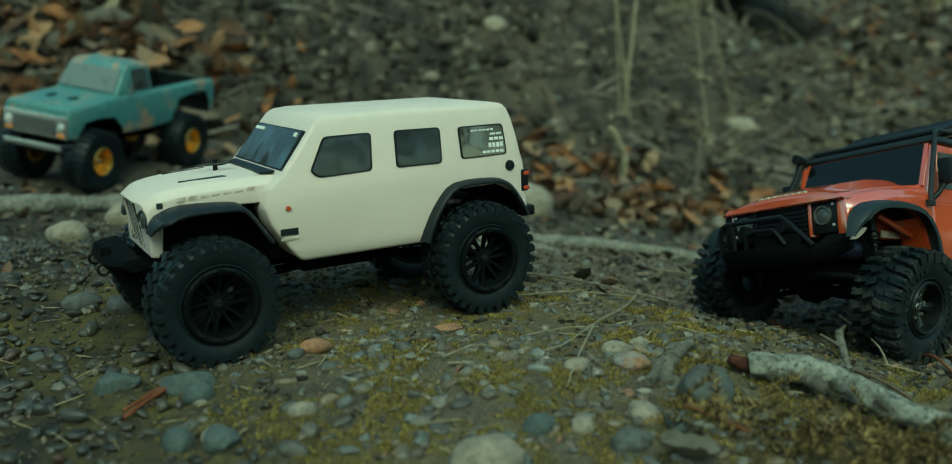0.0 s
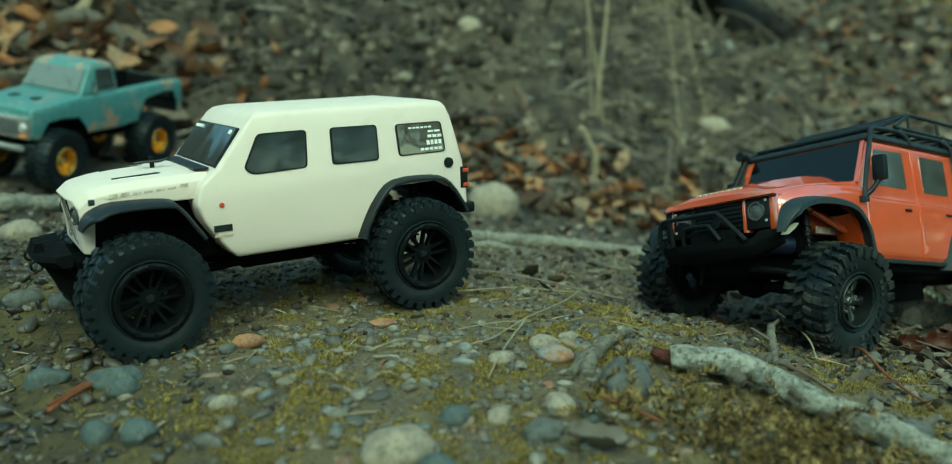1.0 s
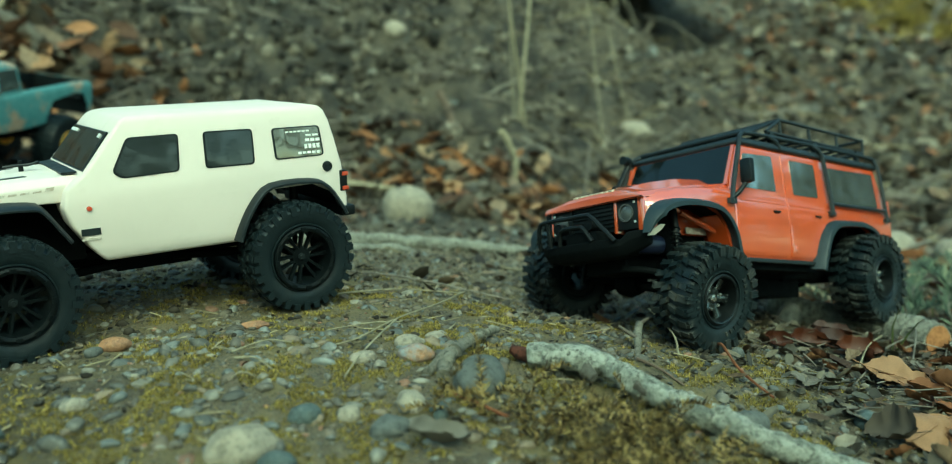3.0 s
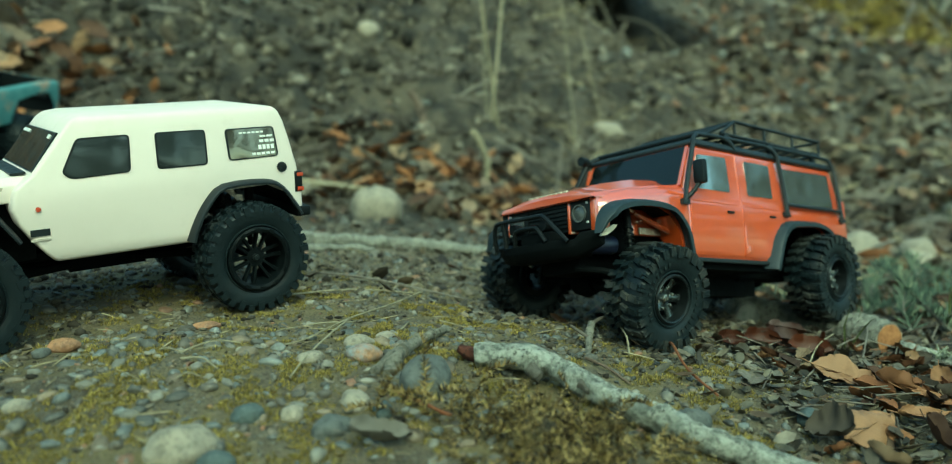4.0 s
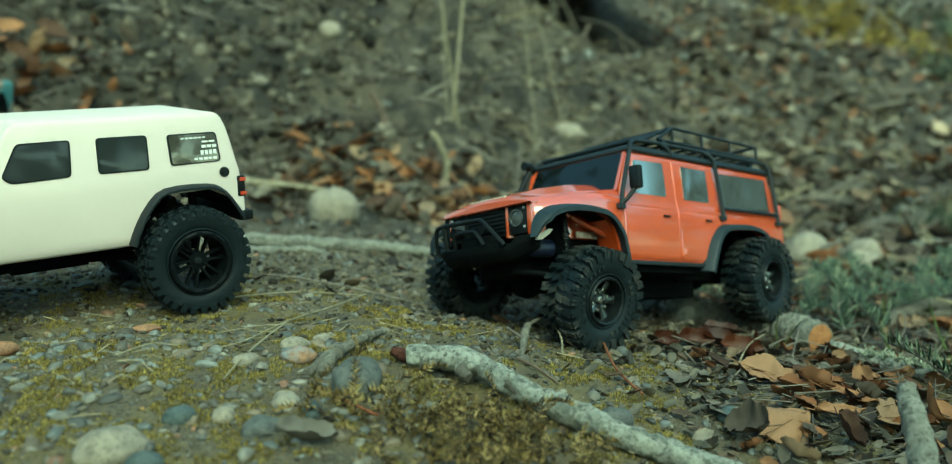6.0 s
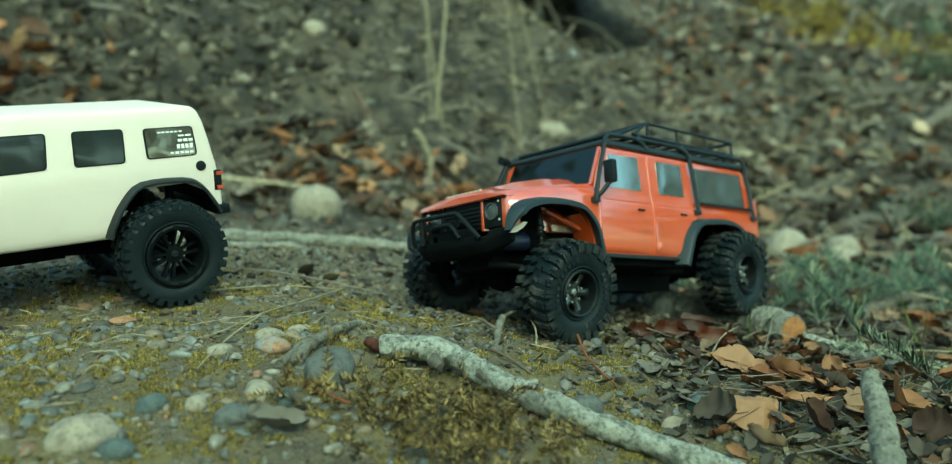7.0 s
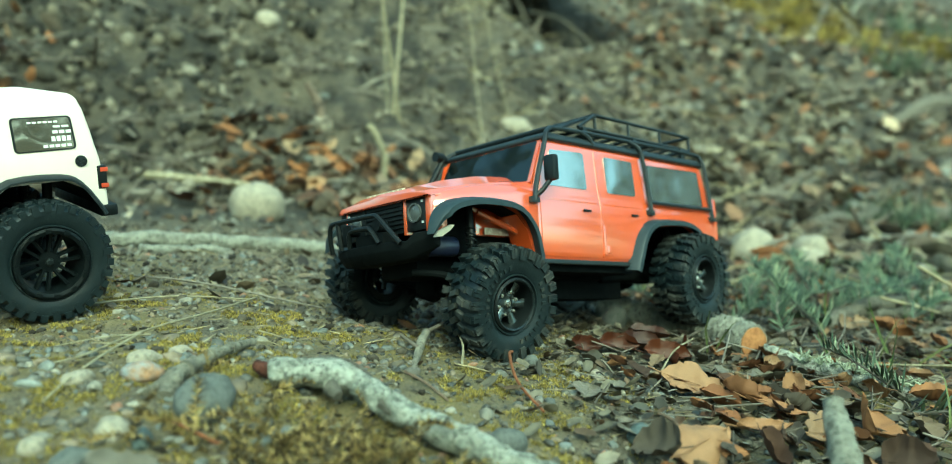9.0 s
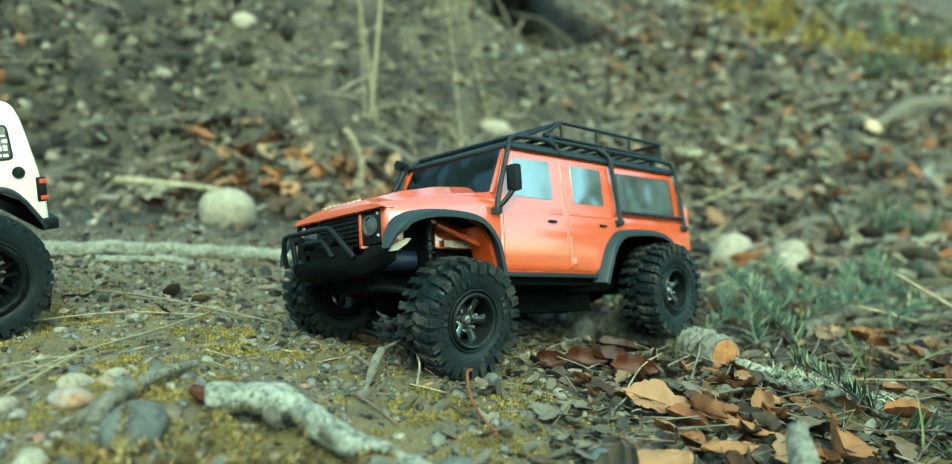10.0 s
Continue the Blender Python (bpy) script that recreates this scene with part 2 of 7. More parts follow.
def litter(name, island, tones, rough=0.75, scale=160.0, glow=0.0):
    m, nt, b = nodes_of(name, rough, 0, 0.3)
    if island:
        r = nt.nodes.new("ShaderNodeNewGeometry").outputs["Random Per Island"]
    else:
        r = nt.nodes.new("ShaderNodeObjectInfo").outputs["Random"]
    c = ramp(nt, r, tones)
    n1, n2 = tex(nt, scale, 8, 0.7), tex(nt, scale * 5, 4)
    dark = mix(nt, 1.0, c, (0.35, 0.30, 0.26), "MULTIPLY")
    c = mix(nt, ramp(nt, n1.outputs[0], [(0.42, grey(0)), (0.70, grey(0.85))]), c, dark)
    nt.links.new(c, b.inputs["Base Color"])
    bump(nt, b, n1.outputs[0], 0.3, 0.0006)
    bump(nt, b, n2.outputs[0], 0.25, 0.0002)
    return m


LEAFTONES = [(0.0, (0.040, 0.024, 0.016)), (0.25, (0.12, 0.050, 0.022)), (0.5, (0.25, 0.118, 0.050)), (0.68, (0.24, 0.165, 0.098)), (0.82, (0.085, 0.068, 0.050)), (1.0, (0.040, 0.034, 0.028))]
LEAF = litter("dry_leaf", False, LEAFTONES)
LEAFMASS = litter("leaf_litter", True, [(0.0, (0.010, 0.008, 0.006)), (0.24, (0.040, 0.029, 0.020)), (0.36, (0.15, 0.070, 0.030)), (0.44, (0.07, 0.058, 0.042)), (0.62, (0.028, 0.025, 0.019)), (0.78, (0.18, 0.140, 0.092)), (0.90, (0.085, 0.080, 0.064)), (1.0, (0.36, 0.31, 0.225))], 0.55)
BIGLEAF = litter("broad_dry_leaf", False, [(0.0, (0.20, 0.080, 0.030)), (0.35, (0.27, 0.140, 0.064)), (0.7, (0.24, 0.155, 0.088)), (1.0, (0.13, 0.058, 0.026))], 0.55)
SLOPELEAF = litter("pale_leaf_litter", True, [(0.0, (0.020, 0.016, 0.012)), (0.2, (0.06, 0.045, 0.032)), (0.4, (0.15, 0.115, 0.078)), (0.52, (0.21, 0.085, 0.032)), (0.62, (0.12, 0.108, 0.084)), (0.84, (0.22, 0.195, 0.145)), (1.0, (0.36, 0.325, 0.25))])
BROWNSCRAP = litter("wet_leaf_scraps", True, [(0.0, (0.020, 0.017, 0.012)), (0.3, (0.055, 0.048, 0.034)), (0.48, (0.105, 0.066, 0.036)), (0.6, (0.075, 0.070, 0.052)), (0.85, (0.135, 0.118, 0.082)), (1.0, (0.21, 0.185, 0.14))], 0.6)
TANLEAF = litter("tan_leaf", False, [(0.0, (0.25, 0.122, 0.055)), (1.0, (0.29, 0.165, 0.085))], 0.6)
GREYLEAF = litter("decaying_grey_leaf", False, [(0.0, (0.125, 0.115, 0.090)), (1.0, (0.17, 0.150, 0.120))], 0.6)
PALELEAF = litter("pale_cream_leaf", False, [(0.0, (0.42, 0.34, 0.24)), (1.0, (0.5, 0.42, 0.31))])
REDLEAF = litter("wet_red_leaf", False, [(0.0, (0.030, 0.009, 0.005)), (1.0, (0.075, 0.022, 0.009))], 0.35)
STRAW = litter("dry_straw", False, [(0.0, (0.22, 0.195, 0.125)), (1.0, (0.30, 0.27, 0.185))])
STRAWMASS = litter("grass_litter", True, [(0.0, (0.20, 0.165, 0.10)), (0.5, (0.38, 0.33, 0.20)), (1.0, (0.12, 0.085, 0.05))])
ORANGELEAF = litter("orange_leaf_litter", True, [(0.0, (0.035, 0.022, 0.015)), (0.25, (0.10, 0.050, 0.026)), (0.5, (0.29, 0.13, 0.050)), (0.72, (0.30, 0.21, 0.125)), (0.86, (0.13, 0.105, 0.078)), (1.0, (0.05, 0.045, 0.035))])
TWIG = litter("grey_twig", False, [(0.0, (0.10, 0.085, 0.068)), (0.6, (0.20, 0.19, 0.165)), (1.0, (0.13, 0.09, 0.06))])
TWIGMASS = litter("twig_litter", True, [(0.0, (0.05, 0.038, 0.03)), (0.6, (0.15, 0.13, 0.105)), (1.0, (0.22, 0.20, 0.165))])
REDTWIG = litter("red_brown_needle", False, [(0.0, (0.16, 0.055, 0.022)), (1.0, (0.21, 0.08, 0.032))])
MOSS = litter("moss", True, [(0.0, (0.040, 0.032, 0.012)), (0.30, (0.14, 0.110, 0.030)), (0.6, (0.31, 0.245, 0.060)), (0.85, (0.46, 0.375, 0.105)), (1.0, (0.24, 0.155, 0.065))], 0.8)
FROND = litter("feather_moss", True, [(0.0, (0.018, 0.013, 0.007)), (0.3, (0.066, 0.045, 0.018)), (0.6, (0.20, 0.140, 0.050)), (0.85, (0.38, 0.285, 0.120)), (1.0, (0.15, 0.125, 0.038))], 0.8)
NEEDLE = litter("fir_needle", True, [(0.0, (0.012, 0.022, 0.012)), (0.40, (0.040, 0.062, 0.036)), (0.75, (0.088, 0.118, 0.068)), (1.0, (0.22, 0.245, 0.15))], 0.5)
GRASS = litter("green_grass", True, [(0.0, (0.06, 0.10, 0.03)), (1.0, (0.16, 0.17, 0.06))], 0.6)


def bark(name, light, mid_, dark):
    m, nt, b = nodes_of(name, 0.85, 0, 0.25)
    n1, n2, n3 = tex(nt, 170, 8, 0.75), tex(nt, 420, 6, 0.75), tex(nt, 60, 4)
    c = mix(nt, ramp(nt, n1.outputs[0], [(0.40, grey(0)), (0.56, grey(1))]), mid_, light)
    c = mix(nt, ramp(nt, n2.outputs[0], [(0.50, grey(0)), (0.63, grey(0.9))]), c, dark)
    c = mix(nt, ramp(nt, n3.outputs[0], [(0.56, grey(0)), (0.66, grey(0.7))]), c, mid_)
    nt.links.new(c, b.inputs["Base Color"])
    bump(nt, b, n1.outputs[0], 0.8, 0.003)
    bump(nt, b, n2.outputs[0], 0.7, 0.001)
    return m


LICHEN = litter("tuft_lichen", True, [(0.0, (0.12, 0.13, 0.09)), (0.5, (0.27, 0.30, 0.215)), (1.0, (0.40, 0.43, 0.32))], 0.9)
BIRCH = bark("lichened_bark", (0.38, 0.38, 0.325), (0.150, 0.155, 0.132), (0.050, 0.048, 0.040))
PALEBARK = bark("pale_bark", (0.27, 0.265, 0.22), (0.17, 0.165, 0.137), (0.065, 0.06, 0.048))
DARKBARK = bark("dark_bark", (0.13, 0.12, 0.10), (0.085, 0.075, 0.06), (0.04, 0.033, 0.026))
REDBARK = bark("rotten_red_wood", (0.10, 0.035, 0.022), (0.055, 0.022, 0.015), (0.02, 0.010, 0.008))
MIDBARK = bark("brown_bark", (0.17, 0.155, 0.12), (0.095, 0.084, 0.066), (0.026, 0.022, 0.017))
TWIGBARK = bark("knobbly_twig_bark", (0.23, 0.215, 0.17), (0.14, 0.13, 0.105), (0.04, 0.035, 0.028))
CUTWOOD = litter("cut_wood", False, [(0.0, (0.30, 0.135, 0.055)), (1.0, (0.36, 0.17, 0.07))], 0.8, 300)

# ---- small tools ----


def finish(bm, scale=1.0):
    me = bpy.data.meshes.new("mesh")
    bmesh.ops.recalc_face_normals(bm, faces=bm.faces)
    if scale != 1.0:
        bm.transform(Matrix.Scale(scale, 4))
    for f in bm.faces:
        f.smooth = True
    bm.to_mesh(me)
    bm.free()
    me.set_sharp_from_angle(angle=radians(38))
    return me


def part(name, bm, material, parent, label="", place=None, scale=0.001):
    """One mesh object under a thing or a part; the bmesh is in millimetres."""
    me = bm if isinstance(bm, bpy.types.Mesh) else finish(bm, scale)
    ob = new(name, me)
    me.name = name
    if material and not me.materials:
        me.materials.append(material)
    ob.parent = parent
    if place is not None:
        ob.matrix_basis = place
    return tagged(ob, label)


def thing(name, bm, material, m, label, category, group="", kind="", scale=1.0):
    me = bm if isinstance(bm, bpy.types.Mesh) else finish(bm, scale)
    ob = new(name, me)
    if material and not me.materials:
        me.materials.append(material)
    ob.matrix_basis = m
    return tagged(ob, label, category, group, kind)


def add_box(bm, x0, x1, y0, y1, z0, z1, m=None):
    vs = [bm.verts.new((x, y, z)) for x in (x0, x1) for y in (y0, y1) for z in (z0, z1)]
    for f in ((0, 1, 3, 2), (4, 6, 7, 5), (0, 4, 5, 1), (2, 3, 7, 6), (0, 2, 6, 4), (1, 5, 7, 3)):
        bm.faces.new([vs[i] for i in f])
    if m is not None:
        bmesh.ops.transform(bm, matrix=m, verts=vs)
    return vs


def box(*a, bev=0.0, m=None):
    bm = bmesh.new()
    add_box(bm, *a)
    if bev:
        bmesh.ops.bevel(bm, geom=bm.edges[:], offset=bev, segments=2, affect="EDGES", profile=0.6)
    if m is not None:
        bm.transform(m)
    return bm


def loft(bm, loops, cap=True, closed=True):
    rings = [[bm.verts.new(p) for p in loop] for loop in loops]
    n = len(rings[0])
    for a, b in zip(rings, rings[1:]):
        for i in range(n if closed else n - 1):
            j = (i + 1) % n
            bm.faces.new((a[i], a[j], b[j], b[i]))
    if cap:
        bm.faces.new(rings[0][::-1])
        bm.faces.new(rings[-1])
    return rings


def prism(bm, poly, y0, y1, side=None):
    """A flat shape given in x and z, stretched from y0 to y1; side(x, z) adds to y."""
    add = side or (lambda x, z: 0.0)
    loft(bm, [[(x, y + add(x, z), z) for x, z in poly] for y in (y0, y1)])


def rounded(poly, r, seg=3):
    """A polygon with its corners rounded by r."""
    out, n = [], len(poly)
    for i in range(n):
        p, a, b = Vector(poly[i]), Vector(poly[i - 1]), Vector(poly[(i + 1) % n])
        d1, d2 = (a - p), (b - p)
        k1, k2 = min(r, d1.length * 0.45), min(r, d2.length * 0.45)
        s, e = p + d1.normalized() * k1, p + d2.normalized() * k2
        for j in range(seg + 1):
            t = j / seg
            out.append(tuple((1 - t) ** 2 * s + 2 * t * (1 - t) * p + t * t * e))
    return out


def lathe(bm, profile, n=40, closed=False):
    """Turned round the y axis; profile of (radius, y)."""
    rings = [[bm.verts.new((r * math.cos(2 * math.pi * k / n), y, r * math.sin(2 * math.pi * k / n))) for k in range(n)] for r, y in profile]
    pairs = list(zip(rings, rings[1:])) + ([(rings[-1], rings[0])] if closed else [])
    for a, b in pairs:
        for i in range(n):
            j = (i + 1) % n
            bm.faces.new((a[i], a[j], b[j], b[i]))
    if not closed:
        for ring, (r, _) in ((rings[0], profile[0]), (rings[-1], profile[-1])):
            if r > 1e-6:
                bm.faces.new(ring)
    return bm


def smooth_path(pts, k=4):
    """A Catmull-Rom line through the points."""
    P = [Vector(p) for p in pts]
    P = [P[0] * 2 - P[1]] + P + [P[-1] * 2 - P[-2]]
    out = []
    for i in range(1, len(P) - 2):
        for j in range(k):
            t = j / k
            a, b, c, d = P[i - 1], P[i], P[i + 1], P[i + 2]
            out.append(0.5 * (2 * b + (c - a) * t + (2 * a - 5 * b + 4 * c - d) * t * t + (3 * b - a - 3 * c + d) * t ** 3))
    return out + [P[-2]]


def tube(bm, pts, radii, n=8, wobble=0.0, freq=60.0, cap=True):
    """A round bar along a line, with one radius or a radius for each point."""
    P = [Vector(p) for p in pts]
    if not isinstance(radii, (list, tuple)):
        radii = [radii] * len(P)
    up = Vector((0, 0, 1))
    loops = []
    for i, p in enumerate(P):
        d = (P[min(i + 1, len(P) - 1)] - P[max(i - 1, 0)]).normalized()
        if abs(d.dot(up)) > 0.95:
            up = Vector((1, 0, 0)) if abs(d.x) < 0.9 else Vector((0, 1, 0))
        s = d.cross(up).normalized()
        u = s.cross(d).normalized()
        up = u
        loop = []
        for k in range(n):
            a = 2 * math.pi * k / n
            q = (s * math.cos(a) + u * math.sin(a))
            r = radii[i]
            if wobble:
                r *= 1 + wobble * noise.noise((p + q * r) * freq)
            loop.append(p + q * r)
        loops.append(loop)
    loft(bm, loops, cap)
    return bm


def tubes(paths, r, n=8):
    bm = bmesh.new()
    for p in paths:
        tube(bm, p, r, n)
    return bm


def carve(bm, width, cuts=(), segments=3, limit=28, mats=()):
    """Rounds the edges of a solid, then cuts the given solids out of it; returns a mesh. Cut faces take the second material."""
    ob = new("carved", finish(bm))
    for m in mats:
        ob.data.materials.append(m)
    if width:
        mod = ob.modifiers.new("bevel", "BEVEL")
        mod.width, mod.segments, mod.limit_method, mod.angle_limit = width, segments, "ANGLE", radians(limit)
    tools = []
    for c in cuts:
        t = new("tool", finish(c))
        for m in mats:
            t.data.materials.append(m)
        if len(mats) > 1:
            for p in t.data.polygons:
                p.material_index = 1
        tools.append(t)
        mod = ob.modifiers.new("cut", "BOOLEAN")
        mod.operation, mod.solver, mod.object = "DIFFERENCE", "EXACT", t
    bpy.context.view_layer.update()
    dg = bpy.context.evaluated_depsgraph_get()
    me = bpy.data.meshes.new_from_object(ob.evaluated_get(dg))
    for o in [ob] + tools:
        old = o.data
        bpy.data.objects.remove(o)
        bpy.data.meshes.remove(old)
    me.transform(Matrix.Scale(0.001, 4))
    for p in me.polygons:
        p.use_smooth = True
    me.set_sharp_from_angle(angle=radians(35))
    return me


def frame_pose(o, f, l, lift):
    """A pose from a centre, the forward way and the left way, set down by lift along its own up."""
    f = Vector(f).normalized()
    l = Vector(l)
    l = (l - f * l.dot(f)).normalized()
    u = f.cross(l)
    m = Matrix((f, l, u)).transposed().to_4x4()
    m.translation = Vector(o) - u * lift
    return m


def heading(deg, up_front=0.0, up_left=0.0):
    a, b, c = radians(deg), radians(up_front), radians(up_left)
    return ((math.cos(a) * math.cos(b), math.sin(a) * math.cos(b), math.sin(b)), (-math.sin(a) * math.cos(c), math.cos(a) * math.cos(c), math.sin(c)))


def swarm(name, base_v, base_f, mats, material, label, category, kind="stuff"):
    """Many small copies of one shape joined into a single object; mats: an array of n 3 x 4 matrices."""
    bv, bf = np.asarray(base_v, np.float32), np.asarray(base_f, np.int32)
    mats = np.asarray(mats, np.float32)
    n, k = len(mats), len(bv)
    v = np.einsum("nij,kj->nki", mats[:, :, :3], bv) + mats[:, None, :, 3]
    f = (bf[None] + (np.arange(n, dtype=np.int32) * k)[:, None, None]).reshape(-1)
    c = bf.shape[1]
    me = bpy.data.meshes.new(name)
    me.vertices.add(n * k)
    me.vertices.foreach_set("co", v.reshape(-1))
    me.loops.add(len(f))
    me.loops.foreach_set("vertex_index", f)
    me.polygons.add(len(f) // c)
    me.polygons.foreach_set("loop_start", np.arange(0, len(f), c, dtype=np.int32))
    me.polygons.foreach_set("use_smooth", np.ones(len(f) // c, dtype=bool))
    me.update(calc_edges=True)
    me.validate()
    me.materials.append(material)
    return tagged(new(name, me), label, category, "", kind)


def turns(rng, n, tilt=0.4):
    """n random turns: any way round z, and a lean of about tilt radians."""
    yaw, a, b = rng.uniform(0, 2 * np.pi, n), rng.normal(0, tilt, n), rng.normal(0, tilt, n)
    cy, sy, ca, sa, cb, sb = np.cos(yaw), np.sin(yaw), np.cos(a), np.sin(a), np.cos(b), np.sin(b)
    one, zero = np.ones(n), np.zeros(n)
    rz = np.stack([cy, -sy, zero, sy, cy, zero, zero, zero, one], 1).reshape(n, 3, 3)
    rx = np.stack([one, zero, zero, zero, ca, -sa, zero, sa, ca], 1).reshape(n, 3, 3)
    ry = np.stack([cb, zero, sb, zero, one, zero, -sb, zero, cb], 1).reshape(n, 3, 3)
    return rz @ rx @ ry


def placed(rot, scale, pos):
    return np.concatenate([rot * scale[:, None, :], pos[:, :, None]], 2)

# ---- the ground ----


def soft(u, k):
    return k * np.logaddexp(0, np.asarray(u, float) / k)


def ease(u):
    u = np.clip(u, 0, 1)
    return u * u * (3 - 2 * u)


def lattice(x, y, seed):
    """Smooth random values between -1 and 1, one cell to the unit."""
    xi, yi = np.floor(x).astype(np.int64), np.floor(y).astype(np.int64)
    fx, fy = x - xi, y - yi
    fx, fy = fx * fx * (3 - 2 * fx), fy * fy * (3 - 2 * fy)

    def at(i, j):
        n = (i * 374761393 + j * 668265263 + seed * 974711) & 0x7FFFFFFF
        n = ((n ^ (n >> 13)) * 1274126177) & 0x7FFFFFFF
        n = (n ^ (n >> 16)) & 0xFFFF
        return n / 32767.5 - 1
    a = at(xi, yi) * (1 - fx) + at(xi + 1, yi) * fx
    b = at(xi, yi + 1) * (1 - fx) + at(xi + 1, yi + 1) * fx
    return a * (1 - fy) + b * fy


def lie(x, y):
    """The broad lie of the land: a low crest, a hollow to the east, a bank to the north, an added rise to the south."""
    x, y = np.asarray(x, float), np.asarray(y, float)
    z = 0.010 - 0.055 * np.tanh(soft(x - 0.10, 0.04) / 0.28)
    z = z - 0.26 * soft(0.272 - y, 0.02) * ease((y + 0.35) / 0.5)
    z = z - 0.2 * soft(-0.06 - x, 0.03) * ease((0.40 - y) / 0.1) * np.exp(-np.maximum(-0.06 - x, 0) / 0.6)
    z = z + 0.006 * ease((y - 0.36) / 0.1) * ease((0.12 - x) / 0.15) * ease((0.75 - y) / 0.25)
    z = z + 0.13 * soft(-x - 0.12, 0.06) * ease((y - 0.42) / 0.3) * np.exp(-np.maximum(-x, 0) / 1.5)
    z = z - 0.010 * np.exp(-((x - 0.165) ** 2 + (y - 0.47) ** 2) / 0.004)
    z = z + 0.025 * np.exp(-((x + 0.34) ** 2 + (y - 0.92) ** 2) / 0.02)
    z = z - 0.011 * np.exp(-((x + 0.376) ** 2 + (y - 0.813) ** 2) / 0.004) - 0.004 * np.exp(-((x + 0.33) ** 2 + (y - 0.945) ** 2) / 0.003)
    foot = 1.10 + 0.35 * soft(x - 0.25, 0.1) - 0.45 * soft(-x - 0.15, 0.08) * np.exp(-np.maximum(-x, 0))
    slope = 0.56 - 0.15 * ease((x - 0.25) / 0.7)
    rise = soft(y - foot, 0.05)
    far = np.maximum(rise - 1.2, 0)
    z = z + slope * np.minimum(rise, 1.2) + 0.46 * far * np.exp(-far / 40)
    # unseen rise to the south, added to block low sky and darken reflections
    back = soft(-1.3 - y, 0.15)
    return z + 0.55 * np.minimum(back, 4.0) * ease((6 - np.abs(x)) / 4)


def height(x, y):
    x, y = np.asarray(x, float), np.asarray(y, float)
    bank = ease((lie(x, y) - 0.03) / 0.12)
    n = 0.0022 * lattice(x / 0.05, y / 0.05, 1) + 0.0011 * lattice(x / 0.021, y / 0.021, 2)
    n = n + 0.0007 * lattice(x / 0.009, y / 0.009, 3) + 0.0004 * lattice(x / 0.0045, y / 0.0045, 4)
    n = n + bank * (0.058 * lattice(x / 0.23, y / 0.23, 5) + 0.034 * lattice(x / 0.09, y / 0.09, 6) + 0.020 * lattice(x / 0.04, y / 0.04, 7) + 0.010 * lattice(x / 0.022, y / 0.022, 9))
    n = n - 0.30 * np.exp(-((x - 0.66) / 0.20) ** 2 - ((y - 2.42) / 0.22) ** 2) - 0.05 * np.exp(-((x - 0.42) / 0.05) ** 2 - ((y - 1.75) / 0.25) ** 2)
    far = ease((np.hypot(x, y) - 3) / 6)
    return lie(x, y) + n + far * 0.10 * lattice(x / 2.1, y / 2.1, 8)


def steps(lo, hi, fine, out, grow=1.13):
    mid = list(np.arange(lo, hi, fine))
    a, s = [], fine
    p = lo
    while p > -out:
        s *= grow
        p -= s
        a.append(p)
    b, s, p = [], fine, mid[-1]
    while p < out:
        s *= grow if p > 2.2 or s < 0.011 else 1.0
        p += s
        b.append(p)
    return np.array(a[::-1] + mid + b)


gx, gy = steps(-0.40, 0.62, 0.0030, 80), steps(0.10, 0.62, 0.0030, 80)
GX, GY = np.meshgrid(gx, gy, indexing="ij")
GZ = height(GX, GY)
nx, ny = len(gx), len(gy)
idx = np.arange(nx * ny, dtype=np.int32).reshape(nx, ny)
quads = np.stack([idx[:-1, :-1], idx[1:, :-1], idx[1:, 1:], idx[:-1, 1:]], -1).reshape(-1, 4)
ground_mesh = bpy.data.meshes.new("ground")
ground_mesh.vertices.add(nx * ny)
ground_mesh.vertices.foreach_set("co", np.stack([GX, GY, GZ], -1).astype(np.float32).reshape(-1))
ground_mesh.loops.add(quads.size)
ground_mesh.loops.foreach_set("vertex_index", quads.reshape(-1))
ground_mesh.polygons.add(len(quads))
ground_mesh.polygons.foreach_set("loop_start", np.arange(0, quads.size, 4, dtype=np.int32))
ground_mesh.polygons.foreach_set("use_smooth", np.ones(len(quads), dtype=bool))
ground_mesh.update(calc_edges=True)
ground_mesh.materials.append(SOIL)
ground = tagged(new("ground", ground_mesh), "damp brown soil with moss patches rising to a bank", "ground", kind="structure")


def on_ground(x, y, dz=0.0):
    return Vector((x, y, float(height(x, y)) + dz))


def on_slope(x, y, turn=0.0, dz=0.0, tip=0.0):
    """A pose on the ground, leaning with it."""
    e = 0.012
    n = Vector((-(float(lie(x + e, y)) - float(lie(x - e, y))) / (2 * e), -(float(lie(x, y + e)) - float(lie(x, y - e))) / (2 * e), 1)).normalized()
    q = Vector((0, 0, 1)).rotation_difference(n).to_matrix().to_4x4()
    return Matrix.Translation(on_ground(x, y, dz)) @ q @ pose(0, 0, 0, tip, 0, turn)

# ---- wheels ----


